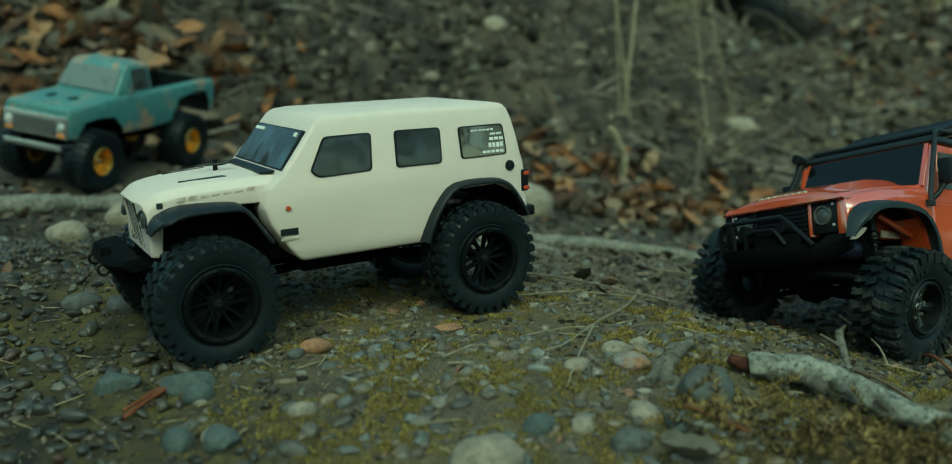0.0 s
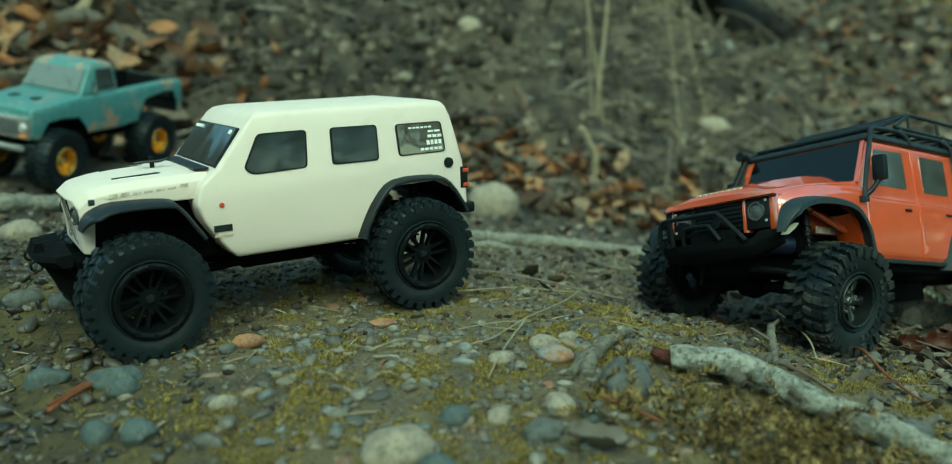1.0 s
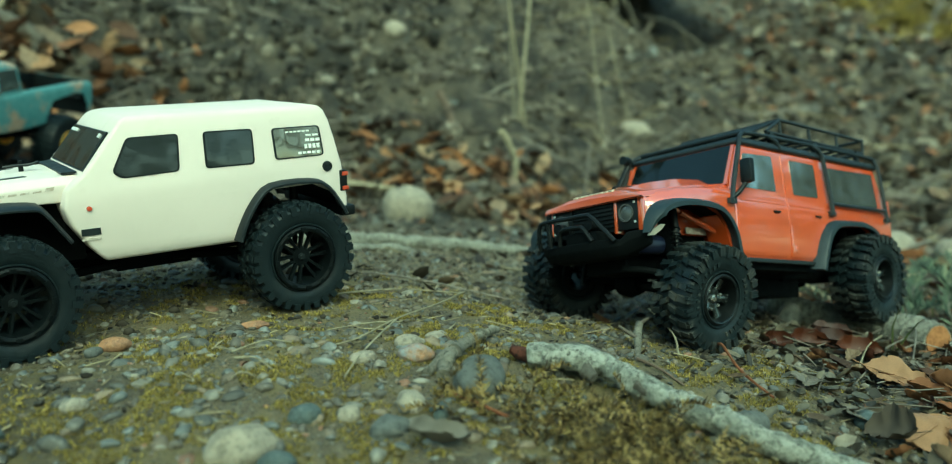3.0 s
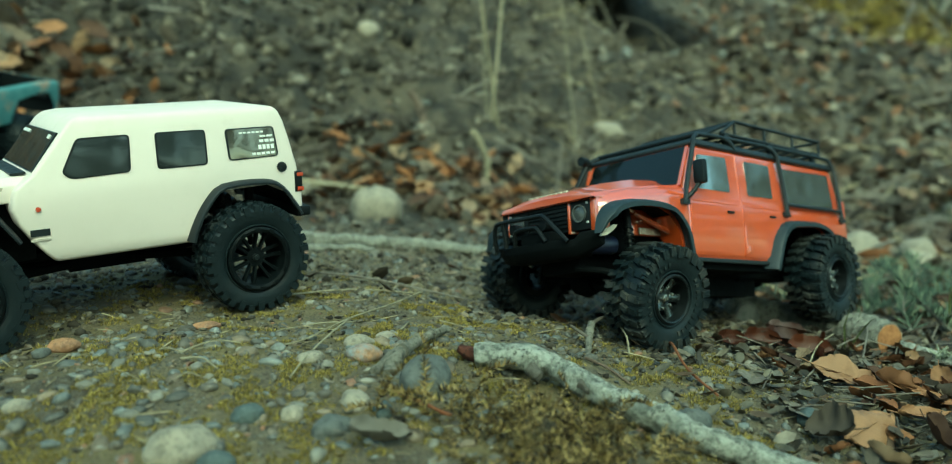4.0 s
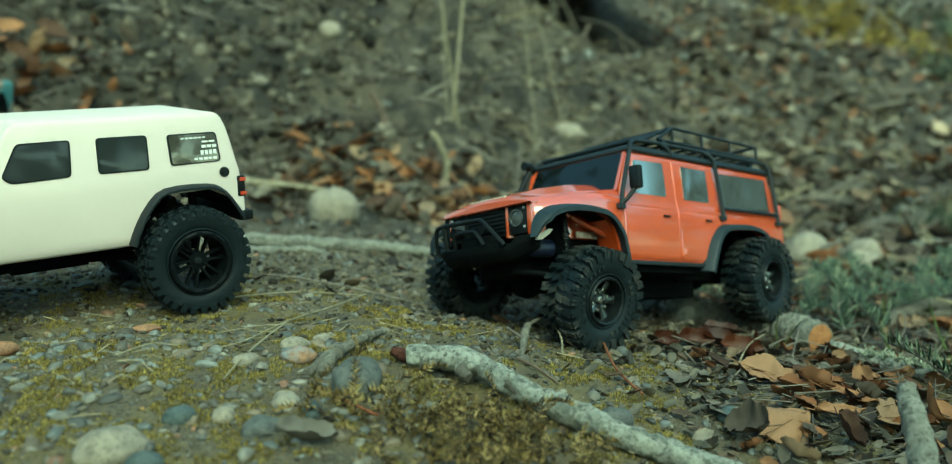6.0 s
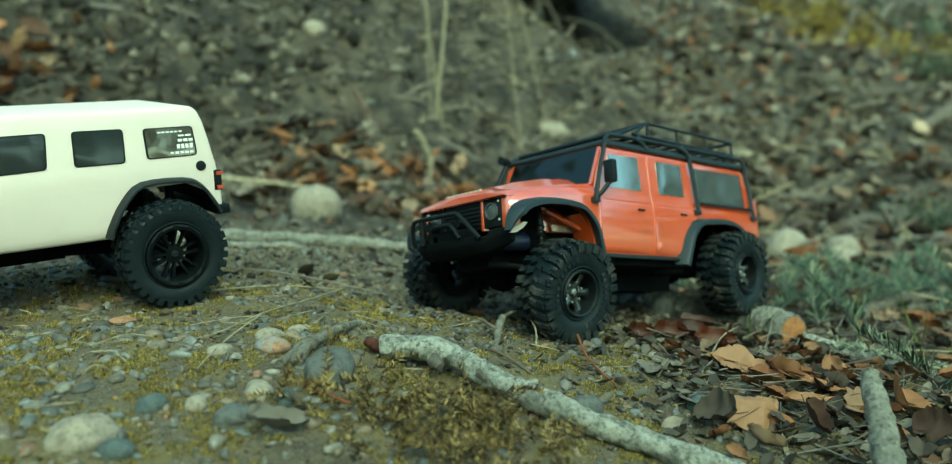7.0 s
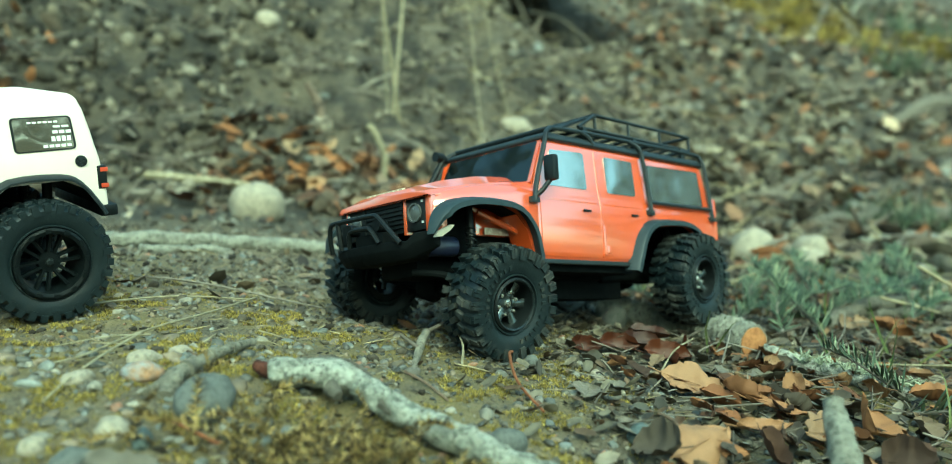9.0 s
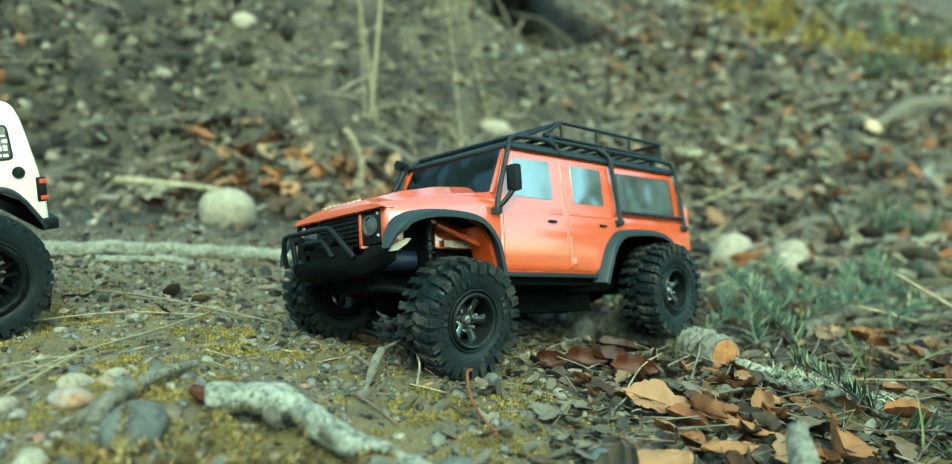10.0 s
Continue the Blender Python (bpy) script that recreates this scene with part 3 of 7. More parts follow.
def lug(bm, r0, r1, y, wide, along, m, skew=0.0, taper=0.82):
    """A tread block from radius r0 to r1, its middle at y; m turns it round the axle."""
    vs = []
    for r, k in ((r0, 1.0), (r1, taper)):
        for sy, sx in ((-1, -1), (-1, 1), (1, 1), (1, -1)):
            yy = y + sy * wide / 2 * k
            vs.append(bm.verts.new((sx * along / 2 * k + skew * (yy - y), yy, r)))
    for f in ((0, 1, 2, 3), (4, 7, 6, 5), (0, 4, 5, 1), (1, 5, 6, 2), (2, 6, 7, 3), (3, 7, 4, 0)):
        bm.faces.new([vs[i] for i in f])
    bmesh.ops.transform(bm, matrix=m, verts=vs)


def spin(deg):
    return pose(0, 0, 0, 0, deg, 0)


def tyre_mesh(R, W, rim, kind):
    bm = bmesh.new()
    h = W / 2
    core = R - (1.6 if kind == "fine" else 2.5)
    prof = [(rim - 0.6, -h * 0.70), (rim + 0.8, -h * 0.86), (rim + (R - rim) * 0.42, -h * 1.0), (rim + (R - rim) * 0.70, -h * 0.98), (core - 0.9, -h * 0.86), (core, -h * 0.60),
            (core + 0.3, 0), (core, h * 0.60), (core - 0.9, h * 0.86), (rim + (R - rim) * 0.70, h * 0.98), (rim + (R - rim) * 0.42, h * 1.0), (rim + 0.8, h * 0.86), (rim - 0.6, h * 0.70)]
    lathe(bm, prof, 56, closed=True)
    # rings moulded into the sidewall
    for s in (-1, 1):
        lathe(bm, [(rim + 1.2, s * h * 0.90), (rim + 1.5, s * h * 0.97), (rim + 1.9, s * h * 0.97), (rim + 2.2, s * h * 0.90)], 56, closed=True)
    return finish(bm, 0.001)


def tread_mesh(R, W, rim, kind):
    """The tread blocks and the raised bars of a tyre's sidewall."""
    bm = bmesh.new()
    h = W / 2
    core = R - (1.6 if kind == "fine" else 2.5)
    if kind == "fine":
        n = 30
        for k in range(n):
            a = 360 / n
            lug(bm, core - 0.8, R, -h * 0.20, h * 0.34, a / 57.3 * R * 0.62, spin(k * a), 0.5)
            lug(bm, core - 0.8, R, h * 0.20, h * 0.34, a / 57.3 * R * 0.62, spin((k + 0.5) * a), -0.5)
            for s in (-1, 1):
                lug(bm, core - 1.4, R - 0.5, s * h * 0.66, h * 0.48, a / 57.3 * R * (0.66 if k % 2 else 0.5), spin((k + 0.25 * s) * a), 0.2 * s)
                big = 1.0 if k % 2 else 0.6
                lug(bm, rim + (R - rim) * (0.86 - 0.30 * big), R - 1.0, s * h * 0.965, h * 0.15, a / 57.3 * R * 0.55, spin((k + 0.25 * s) * a), 0, 0.9)
    else:
        n = 27
        a = 360 / n
        arc = a / 57.3 * R
        for k in range(n):
            for s in (-1, 1):
                o = 0.25 * s
                lug(bm, core - 1.2, R, s * h * 0.24, h * 0.44, arc * 0.50, spin((k + o) * a), 0.45 * s)
                lug(bm, core - 2.0, R - 0.5, s * h * 0.70, h * 0.50, arc * 0.56, spin((k + o + 0.14 * s) * a), 0.2 * s)
                for q in (-0.5, 0.5):
                    lug(bm, rim + (R - rim) * (0.56 if k % 2 else 0.64), R - 1.2, s * h * 0.99, h * 0.20, arc * 0.27, spin((k + o + 0.16 * s + 0.32 * q) * a), 0, 0.86)
        # raised lettering that cannot be read: short bars round the sidewall
        for k in range(34):
            if k % 17 < 11:
                lug(bm, rim + (R - rim) * 0.30, rim + (R - rim) * 0.44, h * 1.0, 0.7, 1.5, spin(k * 360 / 34), 0, 1.0)
    return finish(bm, 0.001)


def rim_mesh(rim, W, spokes, deep):
    """A barrel with a lip and, set back by deep, the spokes."""
    bm = bmesh.new()
    h = W / 2
    lathe(bm, [(rim + 0.4, -h * 0.9), (rim + 0.4, h * 0.93), (rim - 0.4, h * 0.97), (rim - 1.3, h * 0.93), (rim - 1.8, h * 0.6), (rim - 2.6, h * 0.9 - deep - 2), (rim - 3.0, -h * 0.9)], 48, closed=True)
    return finish(bm, 0.001)


def hub_mesh(rim, W, spokes, deep):
    """The middle of a wheel, which carries the spokes."""
    bm = bmesh.new()
    face = W / 2 * 0.93 - deep
    if spokes == "dish":
        lathe(bm, [(0.01, face + 0.4), (rim * 0.30, face + 0.2), (rim * 0.3, face - 0.5), (rim * 0.62, face - 2.2), (rim - 2.4, face - 2.6), (rim - 2.4, face - 3.6), (rim * 0.3, face - 3.6)], 40)
    else:
        lathe(bm, [(0.01, face + 0.4), (rim * 0.30, face + 0.2), (rim * 0.34, face - 0.8), (rim * 0.34, face - 3)], 24)
    return finish(bm, 0.001)


def spoke_mesh(rim, W, spokes, deep):
    """One spoke, or one pair of spokes, pointing up from the hub."""
    bm = bmesh.new()
    face = W / 2 * 0.93 - deep
    if spokes == "double":
        for s in (-1, 1):
            loft(bm, [[(s * (1.3 + 0.135 * (r - rim * 0.25)) + dx, y + 0.9 * (r / rim), r) for dx, y in ((-k, face - 2.2), (-k, face - 0.4), (-k * 0.6, face + 0.2), (k * 0.6, face + 0.2), (k, face - 0.4), (k, face - 2.2))]
                      for r, k in ((rim * 0.25, 0.75), (rim * 0.6, 0.9), (rim - 1.6, 1.15))])
    else:
        loft(bm, [[(dx * k, y + 1.7 * (r / rim) ** 2, r) for dx, y in ((-1, face - 1.5), (-1, face - 0.2), (-0.6, face + 0.4), (0.6, face + 0.4), (1, face - 0.2), (1, face - 1.5))] for r, k in ((rim * 0.25, 2.0), (rim * 0.6, 1.9), (rim - 2.0, 2.8))])
    return finish(bm, 0.001)


def bolts_mesh(rim, W, count, radius, y, size):
    bm = bmesh.new()
    for k in range(count):
        a = 2 * math.pi * k / count
        b2 = bmesh.new()
        lathe(b2, [(0.01, size * 0.9), (size * 0.75, size * 0.8), (size, size * 0.3), (size, -size)], 8)
        b2.transform(pose(radius * math.cos(a), y, radius * math.sin(a)))
        me = bpy.data.meshes.new("t")
        b2.to_mesh(me)
        b2.free()
        bm.from_mesh(me)
        bpy.data.meshes.remove(me)
    return finish(bm, 0.001)


def ring_mesh(rim, W):
    bm = bmesh.new()
    h = W / 2
    lathe(bm, [(rim + 1.0, h * 0.90), (rim + 0.9, h * 1.06), (rim - 0.2, h * 1.10), (rim - 1.7, h * 1.05), (rim - 1.9, h * 0.90)], 48, closed=True)
    for k in range(12):
        add_box(bm, -1.3, 1.3, h * 1.02, h * 1.13, rim - 1.2, rim + 0.5, spin(k * 30))
    return finish(bm, 0.001)


def nut_mesh(y, r=2.0):
    return finish(lathe(bmesh.new(), [(0.01, y + 2.2), (r * 0.6, y + 2.2), (r * 0.62, y + 1.4), (r, y + 1.3), (r, y - 0.5)], 6), 0.001)


def wheel_set(R, W, rim, kind, spokes, deep, rim_mat, labels):
    """The meshes of one kind of wheel."""
    h = W / 2
    face = h * 0.93 - deep
    lip = finish(lathe(bmesh.new(), [(rim - 0.3, h * 0.97), (rim - 0.5, h * 1.0), (rim - 1.1, h * 0.98), (rim - 1.2, h * 0.94)], 48, closed=True), 0.001) if spokes == "steel" else None
    return dict(lip=lip, rim=rim_mesh(rim, W, spokes, deep), hub=hub_mesh(rim, W, spokes, deep), spoke=spoke_mesh(rim, W, spokes, deep) if spokes != "dish" else None, tyre=tyre_mesh(R, W, rim, kind), tread=tread_mesh(R, W, rim, kind), ring=ring_mesh(rim, W) if spokes == "double" else None,
                bolts=bolts_mesh(rim, W, 6 if spokes != "double" else 12, rim * 0.44 if spokes != "double" else rim - 0.3, face + 0.6 if spokes != "double" else h * 1.06, 1.05 if spokes != "double" else 0.55),
                nut=nut_mesh(face), mat=rim_mat, labels=labels)


def wheel(ws, root, m):
    w = part("wheel", ws["rim"], ws["mat"], root, ws["labels"][0], m)
    bright = STEEL if ws["lip"] else ws["mat"]
    if ws["lip"]:
        part("rim_lip", ws["lip"], RIMGREY, w, "thin grey wheel lip")
    part("hub", ws["hub"], bright, w)
    if ws["spoke"]:
        for k in range(6):
            part("spoke", ws["spoke"], bright, w, "", spin(k * 60 + 10))
    part("tyre", ws["tyre"], RUBBER, w, ws["labels"][1])
    tagged(part("tread", ws["tread"], MUDTREAD if ws["lip"] else RUBBER, w), kind="stuff")
    if ws["ring"]:
        part("beadlock_ring", ws["ring"], WHEELBLACK, w)
    part("wheel_bolts", ws["bolts"], BLACK if ws["mat"] is GOLD else RIMGREY if ws["mat"] is WHEELBLACK else SILVER, w, "small metal bolts")
    part("hub_nut", ws["nut"], RIMGREY if ws["mat"] is WHEELBLACK else SILVER, w, "metal hub nut")
    return w


def shock(root, lift, x, y, z0, z1, lean, mat, label):
    """A coil-over shock: rod, coil and cap."""
    bm = bmesh.new()
    a, b = Vector((x, y, z0)), Vector((x - lean, y * 0.82, z1))
    tube(bm, [a, b], 1.4, 10)
    tube(bm, [a + (b - a) * 0.55, b], 2.3, 12)
    d = b - a
    s = d.cross(Vector((0, 1, 0))).normalized()
    u = s.cross(d).normalized()
    coil = [a + d * (0.10 + 0.62 * i / 72) + (s * math.cos(i * 0.7) + u * math.sin(i * 0.7)) * 2.6 for i in range(73)]
    tube(bm, coil, 0.45, 5)
    return part("shock_absorber", bm, mat, root, label, pose(0, 0, lift * 0.001))


def flare_bm(path, y0, y1, thick, lip, curl=0.0, taper=0):
    """An arch strip that follows a line of x and z from y0 out to y1, with a lip turned down at its outer edge."""
    P = [Vector(p) for p in path]
    bm = bmesh.new()
    loops = []
    for i, p in enumerate(P):
        d = (P[min(i + 1, len(P) - 1)] - P[max(i - 1, 0)]).normalized()
        n = Vector((d.y, -d.x))
        if n.y > 0:
            n = -n
        # n points inwards to the wheel; a tapered strip narrows towards its first end
        e = min(1.0, i / taper) if taper else 1.0

        def q(y, k):
            return (p.x + n.x * k * (0.3 + 0.7 * e), y0 + (y - y0) * (0.45 + 0.55 * e), p.y + n.y * k * (0.3 + 0.7 * e))
        sg = 1 if y1 > y0 else -1
        loops.append([q(y0, 0), q(y1 - sg * 1.2, curl), q(y1, curl + 1.0), q(y1, lip), q(y1 - sg * 1.1, lip), q(y1 - sg * 1.4, thick + curl), q(y0, thick)])
    loft(bm, loops)
    return bm


def lift_of(mm):
    return pose(0, 0, mm * 0.001)


def mirrored(bm):
    b = bm.copy()
    b.transform(Matrix.Diagonal((1, -1, 1, 1)))
    bmesh.ops.reverse_faces(b, faces=b.faces[:])
    return b


def both(name, bm, mat, root, label, place, inner=None):
    """A part for each flank of a vehicle."""
    b = mirrored(bm)
    return part(name, bm, mat, root, label, place), part(name, b, mat, root, label, place)

# ---- the white off-road toy ----


def lerp_table(table, z):
    for (a, va), (b, vb) in zip(table, table[1:]):
        if z <= b:
            t = max(0, (z - a) / (b - a))
            return va + (vb - va) * t
    return table[-1][1]


def shell(levels):
    """A closed body from levels of (z, front x, rear x, half width)."""
    bm = bmesh.new()
    loft(bm, [[(xf, -w, z), (xf, w, z), (xr, w, z), (xr, -w, z)] for z, xf, xr, w in levels])
    return bm


def flush_pane(poly, widths, thick, r=2.0):
    """A pane that follows the flank; widths: a table of z and half width."""
    bm = bmesh.new()
    prism(bm, rounded(poly, r), -0.6, thick)
    for z, _ in widths:
        bmesh.ops.bisect_plane(bm, geom=bm.verts[:] + bm.edges[:] + bm.faces[:], plane_co=(0, 0, z), plane_no=(0, 0, 1))
    for v in bm.verts:
        v.co.y += lerp_table(widths, v.co.z)
    return bm


def grow(poly, k):
    c = sum((Vector(p) for p in poly), Vector((0, 0))) / len(poly)
    return [tuple(Vector(p) + (Vector(p) - c).normalized() * k) for p in poly]


def quad_slab(pts, thick):
    """A slab on four or more points in one plane."""
    P = [Vector(p) for p in pts]
    n = (P[1] - P[0]).cross(P[2] - P[0]).normalized()
    bm = bmesh.new()
    loft(bm, [[p - n * thick for p in P], [p + n * thick for p in P]])
    return bm


def inset3(pts, k):
    c = sum((Vector(p) for p in pts), Vector()) / len(pts)
    return [Vector(p) + (c - Vector(p)).normalized() * k for p in pts]


def bars_on(bm, o, along, up, n, size, gap, out, skip=()):
    """A row of short bars: writing that is not lettered."""
    o, along, up = Vector(o), Vector(along).normalized(), Vector(up).normalized()
    nrm = along.cross(up).normalized() * out
    for k in range(n):
        if k in skip:
            continue
        p = o + along * k * (size[0] + gap)
        q = [p, p + along * size[0], p + along * size[0] + up * size[1], p + up * size[1]]
        loft(bm, [[v - nrm for v in q], [v + nrm for v in q]])


def white_toy():
    L = 27.5
    f, l = heading(210.78, -5.05, -4.15)
    root = new("toy_off_roader")
    root.matrix_basis = frame_pose((-0.0745, 0.3754, 0.0334), f, l, L * 0.001) @ Matrix.Diagonal((1, 0.967, 1, 1))
    tagged(root, "white plastic toy off-road car with black tyres, parked on mossy gravel", "toy car")
    at = lift_of(L)
    # tub and cabin
    levels = [(10.5, 24.5, -37, 39.6), (14, 28, -90, 40.6), (18.5, 31.5, -95.4, 41), (28.5, 38, -95, 41.2), (36, 40.5, -94, 41.2), (44, 38.5, -93, 41), (49.6, 31.0, -91.8, 40.2),
              (57, 25.0, -90.5, 39.1), (66, 17.8, -88.6, 37.4), (71, 13.8, -86.6, 36.4), (73.4, 11, -84.6, 35.4), (74.6, 4, -78, 31.5)]
    widths = [(z, w) for z, _, _, w in levels]
    arch = bmesh.new()
    prism(arch, [(-36, 2), (-38, 16), (-43, 26.5), (-53, 34.5), (-76, 35), (-85, 30.5), (-93.5, 19), (-101, 10), (-101, 2)], -60, 60)
    body = part("body", carve(shell(levels), 1.7, [arch], 3, 20, (WHITE, MATT)), None, root, "white painted shell with small scuffs", at)
    # bonnet with slotted nose
    nose = bmesh.new()
    loft(nose, [[(x, -w, 18 + d), (x, -w, zt - 4), (x, -w * 0.86, zt - 0.8), (x, -w * 0.5, zt), (x, w * 0.5, zt), (x, w * 0.86, zt - 0.8), (x, w, zt - 4), (x, w, 18 + d)]
                for x, w, zt, d in ((31, 35, 50.2, 20), (48, 33, 49.4, 20), (66, 30.5, 48.4, 20), (78, 28.5, 47.2, 19), (84.5, 27.5, 46, 17), (86.5, 27.1, 45.2, 0), (91, 25.5, 41.5, 0.5))])
    for v in nose.verts:
        if v.co.x > 60:
            v.co.x -= (v.co.x - 60) / 31 * (v.co.y / 27) ** 2 * 6
    cuts = []
    for k in range(7):
        c = bmesh.new()
        y = (k - 3) * 4.6
        dx = (y / 27) ** 2 * 6
        prism(c, [(86 - dx, 21), (97, 21), (97, 41.5), (86 - dx, 40.5)], y - 1.35, y + 1.35)
        cuts.append(c)
    for s in (-1, 1):
        c = lathe(bmesh.new(), [(4.2, 0), (4.2, 8)], 20)
        c.transform(pose(85.6, s * 20.9, 34.5, 0, 0, -90 + s * 14))
        cuts.append(c)
    part("bonnet", carve(nose, 1.6, cuts, 3, 24, (WHITE, BLACK)), None, root, "white bonnet with seven-slot nose", at)
    for s in (-1, 1):
        hl = lathe(bmesh.new(), [(0.01, 0.8), (2.2, 0.6), (3.0, 0.0), (3.3, 0.8), (3.9, 0.7), (3.9, -2)], 20)
        hl.transform(pose(86.6, s * 20.9, 34.5, 0, 0, -90 + s * 14))
        part("headlight", hl, GREYGLASS, root, "round grey headlight", at)
    # windscreen
    ws = [(29.6, -36.0, 50.6), (29.6, 36.0, 50.6), (17.2, 33.6, 67.0), (17.2, -33.6, 67.0)]
    scr = part("windscreen", quad_slab(ws, 0.75), BLACK, root, "dark raked windscreen with black surround", at)
    part("window_pane", quad_slab(inset3(ws, 2.0), 1.0), GLASS, scr)
    bn = bmesh.new()
    bars_on(bn, (19.8, -30, 64.4), (0, 1, 0), (-0.62, 0, 0.78), 5, (2.0, 1.6), 0.5, 1.15)
    part("banner_print", bn, PALE, scr, "small pale print")
    bn = bmesh.new()
    bars_on(bn, (19.9, 26.5, 64.2), (0, 1, 0), (-0.62, 0, 0.78), 1, (2.6, 2.0), 0.5, 1.15)
    part("corner_print", bn, PALE, scr, "small pale mark")
    cowl = [(37.6, -27, 50.1), (31.6, -30, 50.5), (31.6, 31, 50.5), (37.6, 29, 50.1)]
    part("cowl_panel", quad_slab(cowl, 0.45), GUNMETAL, root, "dark grey cowl panel", at)
    # side windows
    panes = [[(11.0, 64.6), (-12.1, 64.8), (-10.7, 47.8), (15.2, 46.9), (18.9, 49.9)], [(-23.4, 64.8), (-47.5, 64.6), (-46.9, 47.8), (-22.8, 47.8)], [(-57.0, 64.0), (-82.5, 64.0), (-83.5, 49.0), (-57.4, 48.6)]]
    for i, p in enumerate(panes):
        for n, side in enumerate(both("side_window", flush_pane(p, widths, 0.30), BLACK, root, "black-edged side window", at)):
            b = flush_pane(grow(p, -1.1), widths, 0.48, 1.5)
            part("window_pane", b if n == 0 else mirrored(b), GLASS if i < 2 else TANGLASS, side, "smoked glossy pane" if i < 2 else "pale reflecting pane")
            if i == 2 and n == 0:
                pr = bmesh.new()
                for zz, x0, cnt, sx, hh in ((50.4, -69.5, 5, 1.9, 1.2), (53.0, -73.2, 4, 1.6, 2.2), (56.4, -74, 3, 2.2, 1.4), (59.0, -74.5, 2, 3.0, 0.9), (61.2, -64, 6, 1.6, 0.8)):
                    y = lerp_table(widths, zz) + 0.5
                    bars_on(pr, (x0, y, zz), (-1, 0, 0), (0, -0.13, 1), cnt, (sx, hh), 0.6, 0.15)
                part("window_print", pr, PALE, side, "white print on the rear side window")
    rear = [(-92.2, -30, 50), (-92.2, 30, 50), (-89.5, 28, 65), (-89.5, -28, 65)]
    part("rear_window", quad_slab(rear, 0.6), GLASS, root, "dark rear window", at)
    # arches
    fr = smooth_path([(87, 29.5, 0), (85.5, 33.5, 0), (82, 37.2, 0), (73, 40.2, 0), (53, 40.0, 0), (47, 37.0, 0), (41.5, 29, 0), (37.5, 23, 0)], 3)
    rr = smooth_path([(-33.5, 12, 0), (-36, 19, 0), (-42.5, 30, 0), (-52.5, 38.2, 0), (-74.5, 38.6, 0), (-84, 34.5, 0), (-92, 23, 0), (-94, 19, 0)], 3)
    both("front_arch_flare", flare_bm([(p.x, p.y) for p in fr], 26, 46.6, 1.3, 2.6, 0.8, 6), DARKTRIM, root, "dark grey plastic arch flare", at)
    both("rear_arch_flare", flare_bm([(p.x, p.y) for p in rr], 38, 46.4, 1.3, 2.8, 0.8), DARKTRIM, root, "dark grey plastic arch flare", at)
    # bumpers
    bm = bmesh.new()
    loft(bm, [[(90, y, 14), (x - 3, y, 13.5), (x, y, 16.5), (x - 1, y, 18.8), (90, y, 19.4)] for y, x in ((-33, 97), (-27, 102), (-12, 104.5), (12, 104.5), (20, 102), (26, 97))])
    loft(bm, [[(101, y, 14.5), (95, y, 2), (86, y, -6), (84, y, -3), (90, y, 6), (91, y, 14.5)] for y in (-17, 17)])
    loft(bm, [[(99, y, 18.5), (103.5, y, 18.5), (102.5, y, 22.5), (99.5, y, 22.5)] for y in (-9, 9)])
    part("inner_wing", box(30, 81, -25, 25, 10, 39, bev=1), MATT, root, "black inner wing", at)
    bum = part("front_bumper", bm, MATT, root, "black plastic front bumper", at)
    for s in (-1, 1):
        part("tow_ring", tubes([[(103 + 2.4 * math.sin(a), s * 13 + 0.0, 14 + 2.4 * math.cos(a)) for a in np.linspace(0, 6.28, 13)]], 0.7, 6), BLACK, bum)
    part("rear_bumper", box(-99, -91, -35, 42, 16.5, 22, bev=1.4), BLACK, root, "black plastic rear bumper", at)
    for s in (-1, 1):
        tl = part("tail_light", box(-95.4, -91, min(s * 36.5, s * 41.6), max(s * 36.5, s * 41.6), 29.5, 40.5, bev=0.8), BLACK, root, "square tail light", at)
        part("lens", box(-95.8, -92.4, min(s * 38, s * 41.9), max(s * 38, s * 41.9), 37.6, 39.6, bev=0.3), AMBER, tl, "red lens")
        part("lens", box(-95.8, -92.4, min(s * 38, s * 41.9), max(s * 38, s * 41.9), 30.2, 32.2, bev=0.3), AMBER, tl, "red lens")
    # bonnet trim
    for s in (-1, 1):
        part("bonnet_vent", quad_slab([(70, s * 16.6, 48.1), (51, s * 17.4, 49.1), (50, s * 20.0, 48.9), (59, s * 18.8, 48.6)], 0.35), GUNMETAL, root, "dark bonnet vent", at)
    for s in (1,):
        tx = bmesh.new()
        bars_on(tx, (74, 28.9, 41.4), (-31, 4.6, 2.2), (-0.35, -0.1, 1), 7, (3.5, 1.7), 1.3, 0.35)
        part("bonnet_print", tx, DECAL, root, "grey worn print along the bonnet", at)
    post = part("body_post", tubes([[(49, -2, 48), (49, -2, 54.5)]], 1.1, 10), BLACK, root, "black body post with clip", at)
    part("body_clip", tubes([smooth_path([(56, -6, 51.5), (50, -3.2, 52), (46, -1, 52), (42, 1, 53.5), (46, 1.5, 52.6), (53, -2.4, 52.2)], 4)], 0.55, 6), GUNMETAL, post, "bent wire clip")
    part("latch", box(79, 81.8, 26.0, 27.6, 39.0, 41.6, bev=0.4), FLARE, root, "small grey bonnet latch", at)
    # door marks
    bd = bmesh.new()
    bars_on(bd, (34.2, 41.3, 23.4), (-1, 0, 0), (0, 0, 1), 1, (8, 3.0), 0, 0.25)
    part("badge", bd, GUNMETAL, root, "small dark badge", at)
    part("badge_underline", box(26.2, 34.2, 41.0, 41.5, 21.2, 22.2), DECAL, root, "", at)
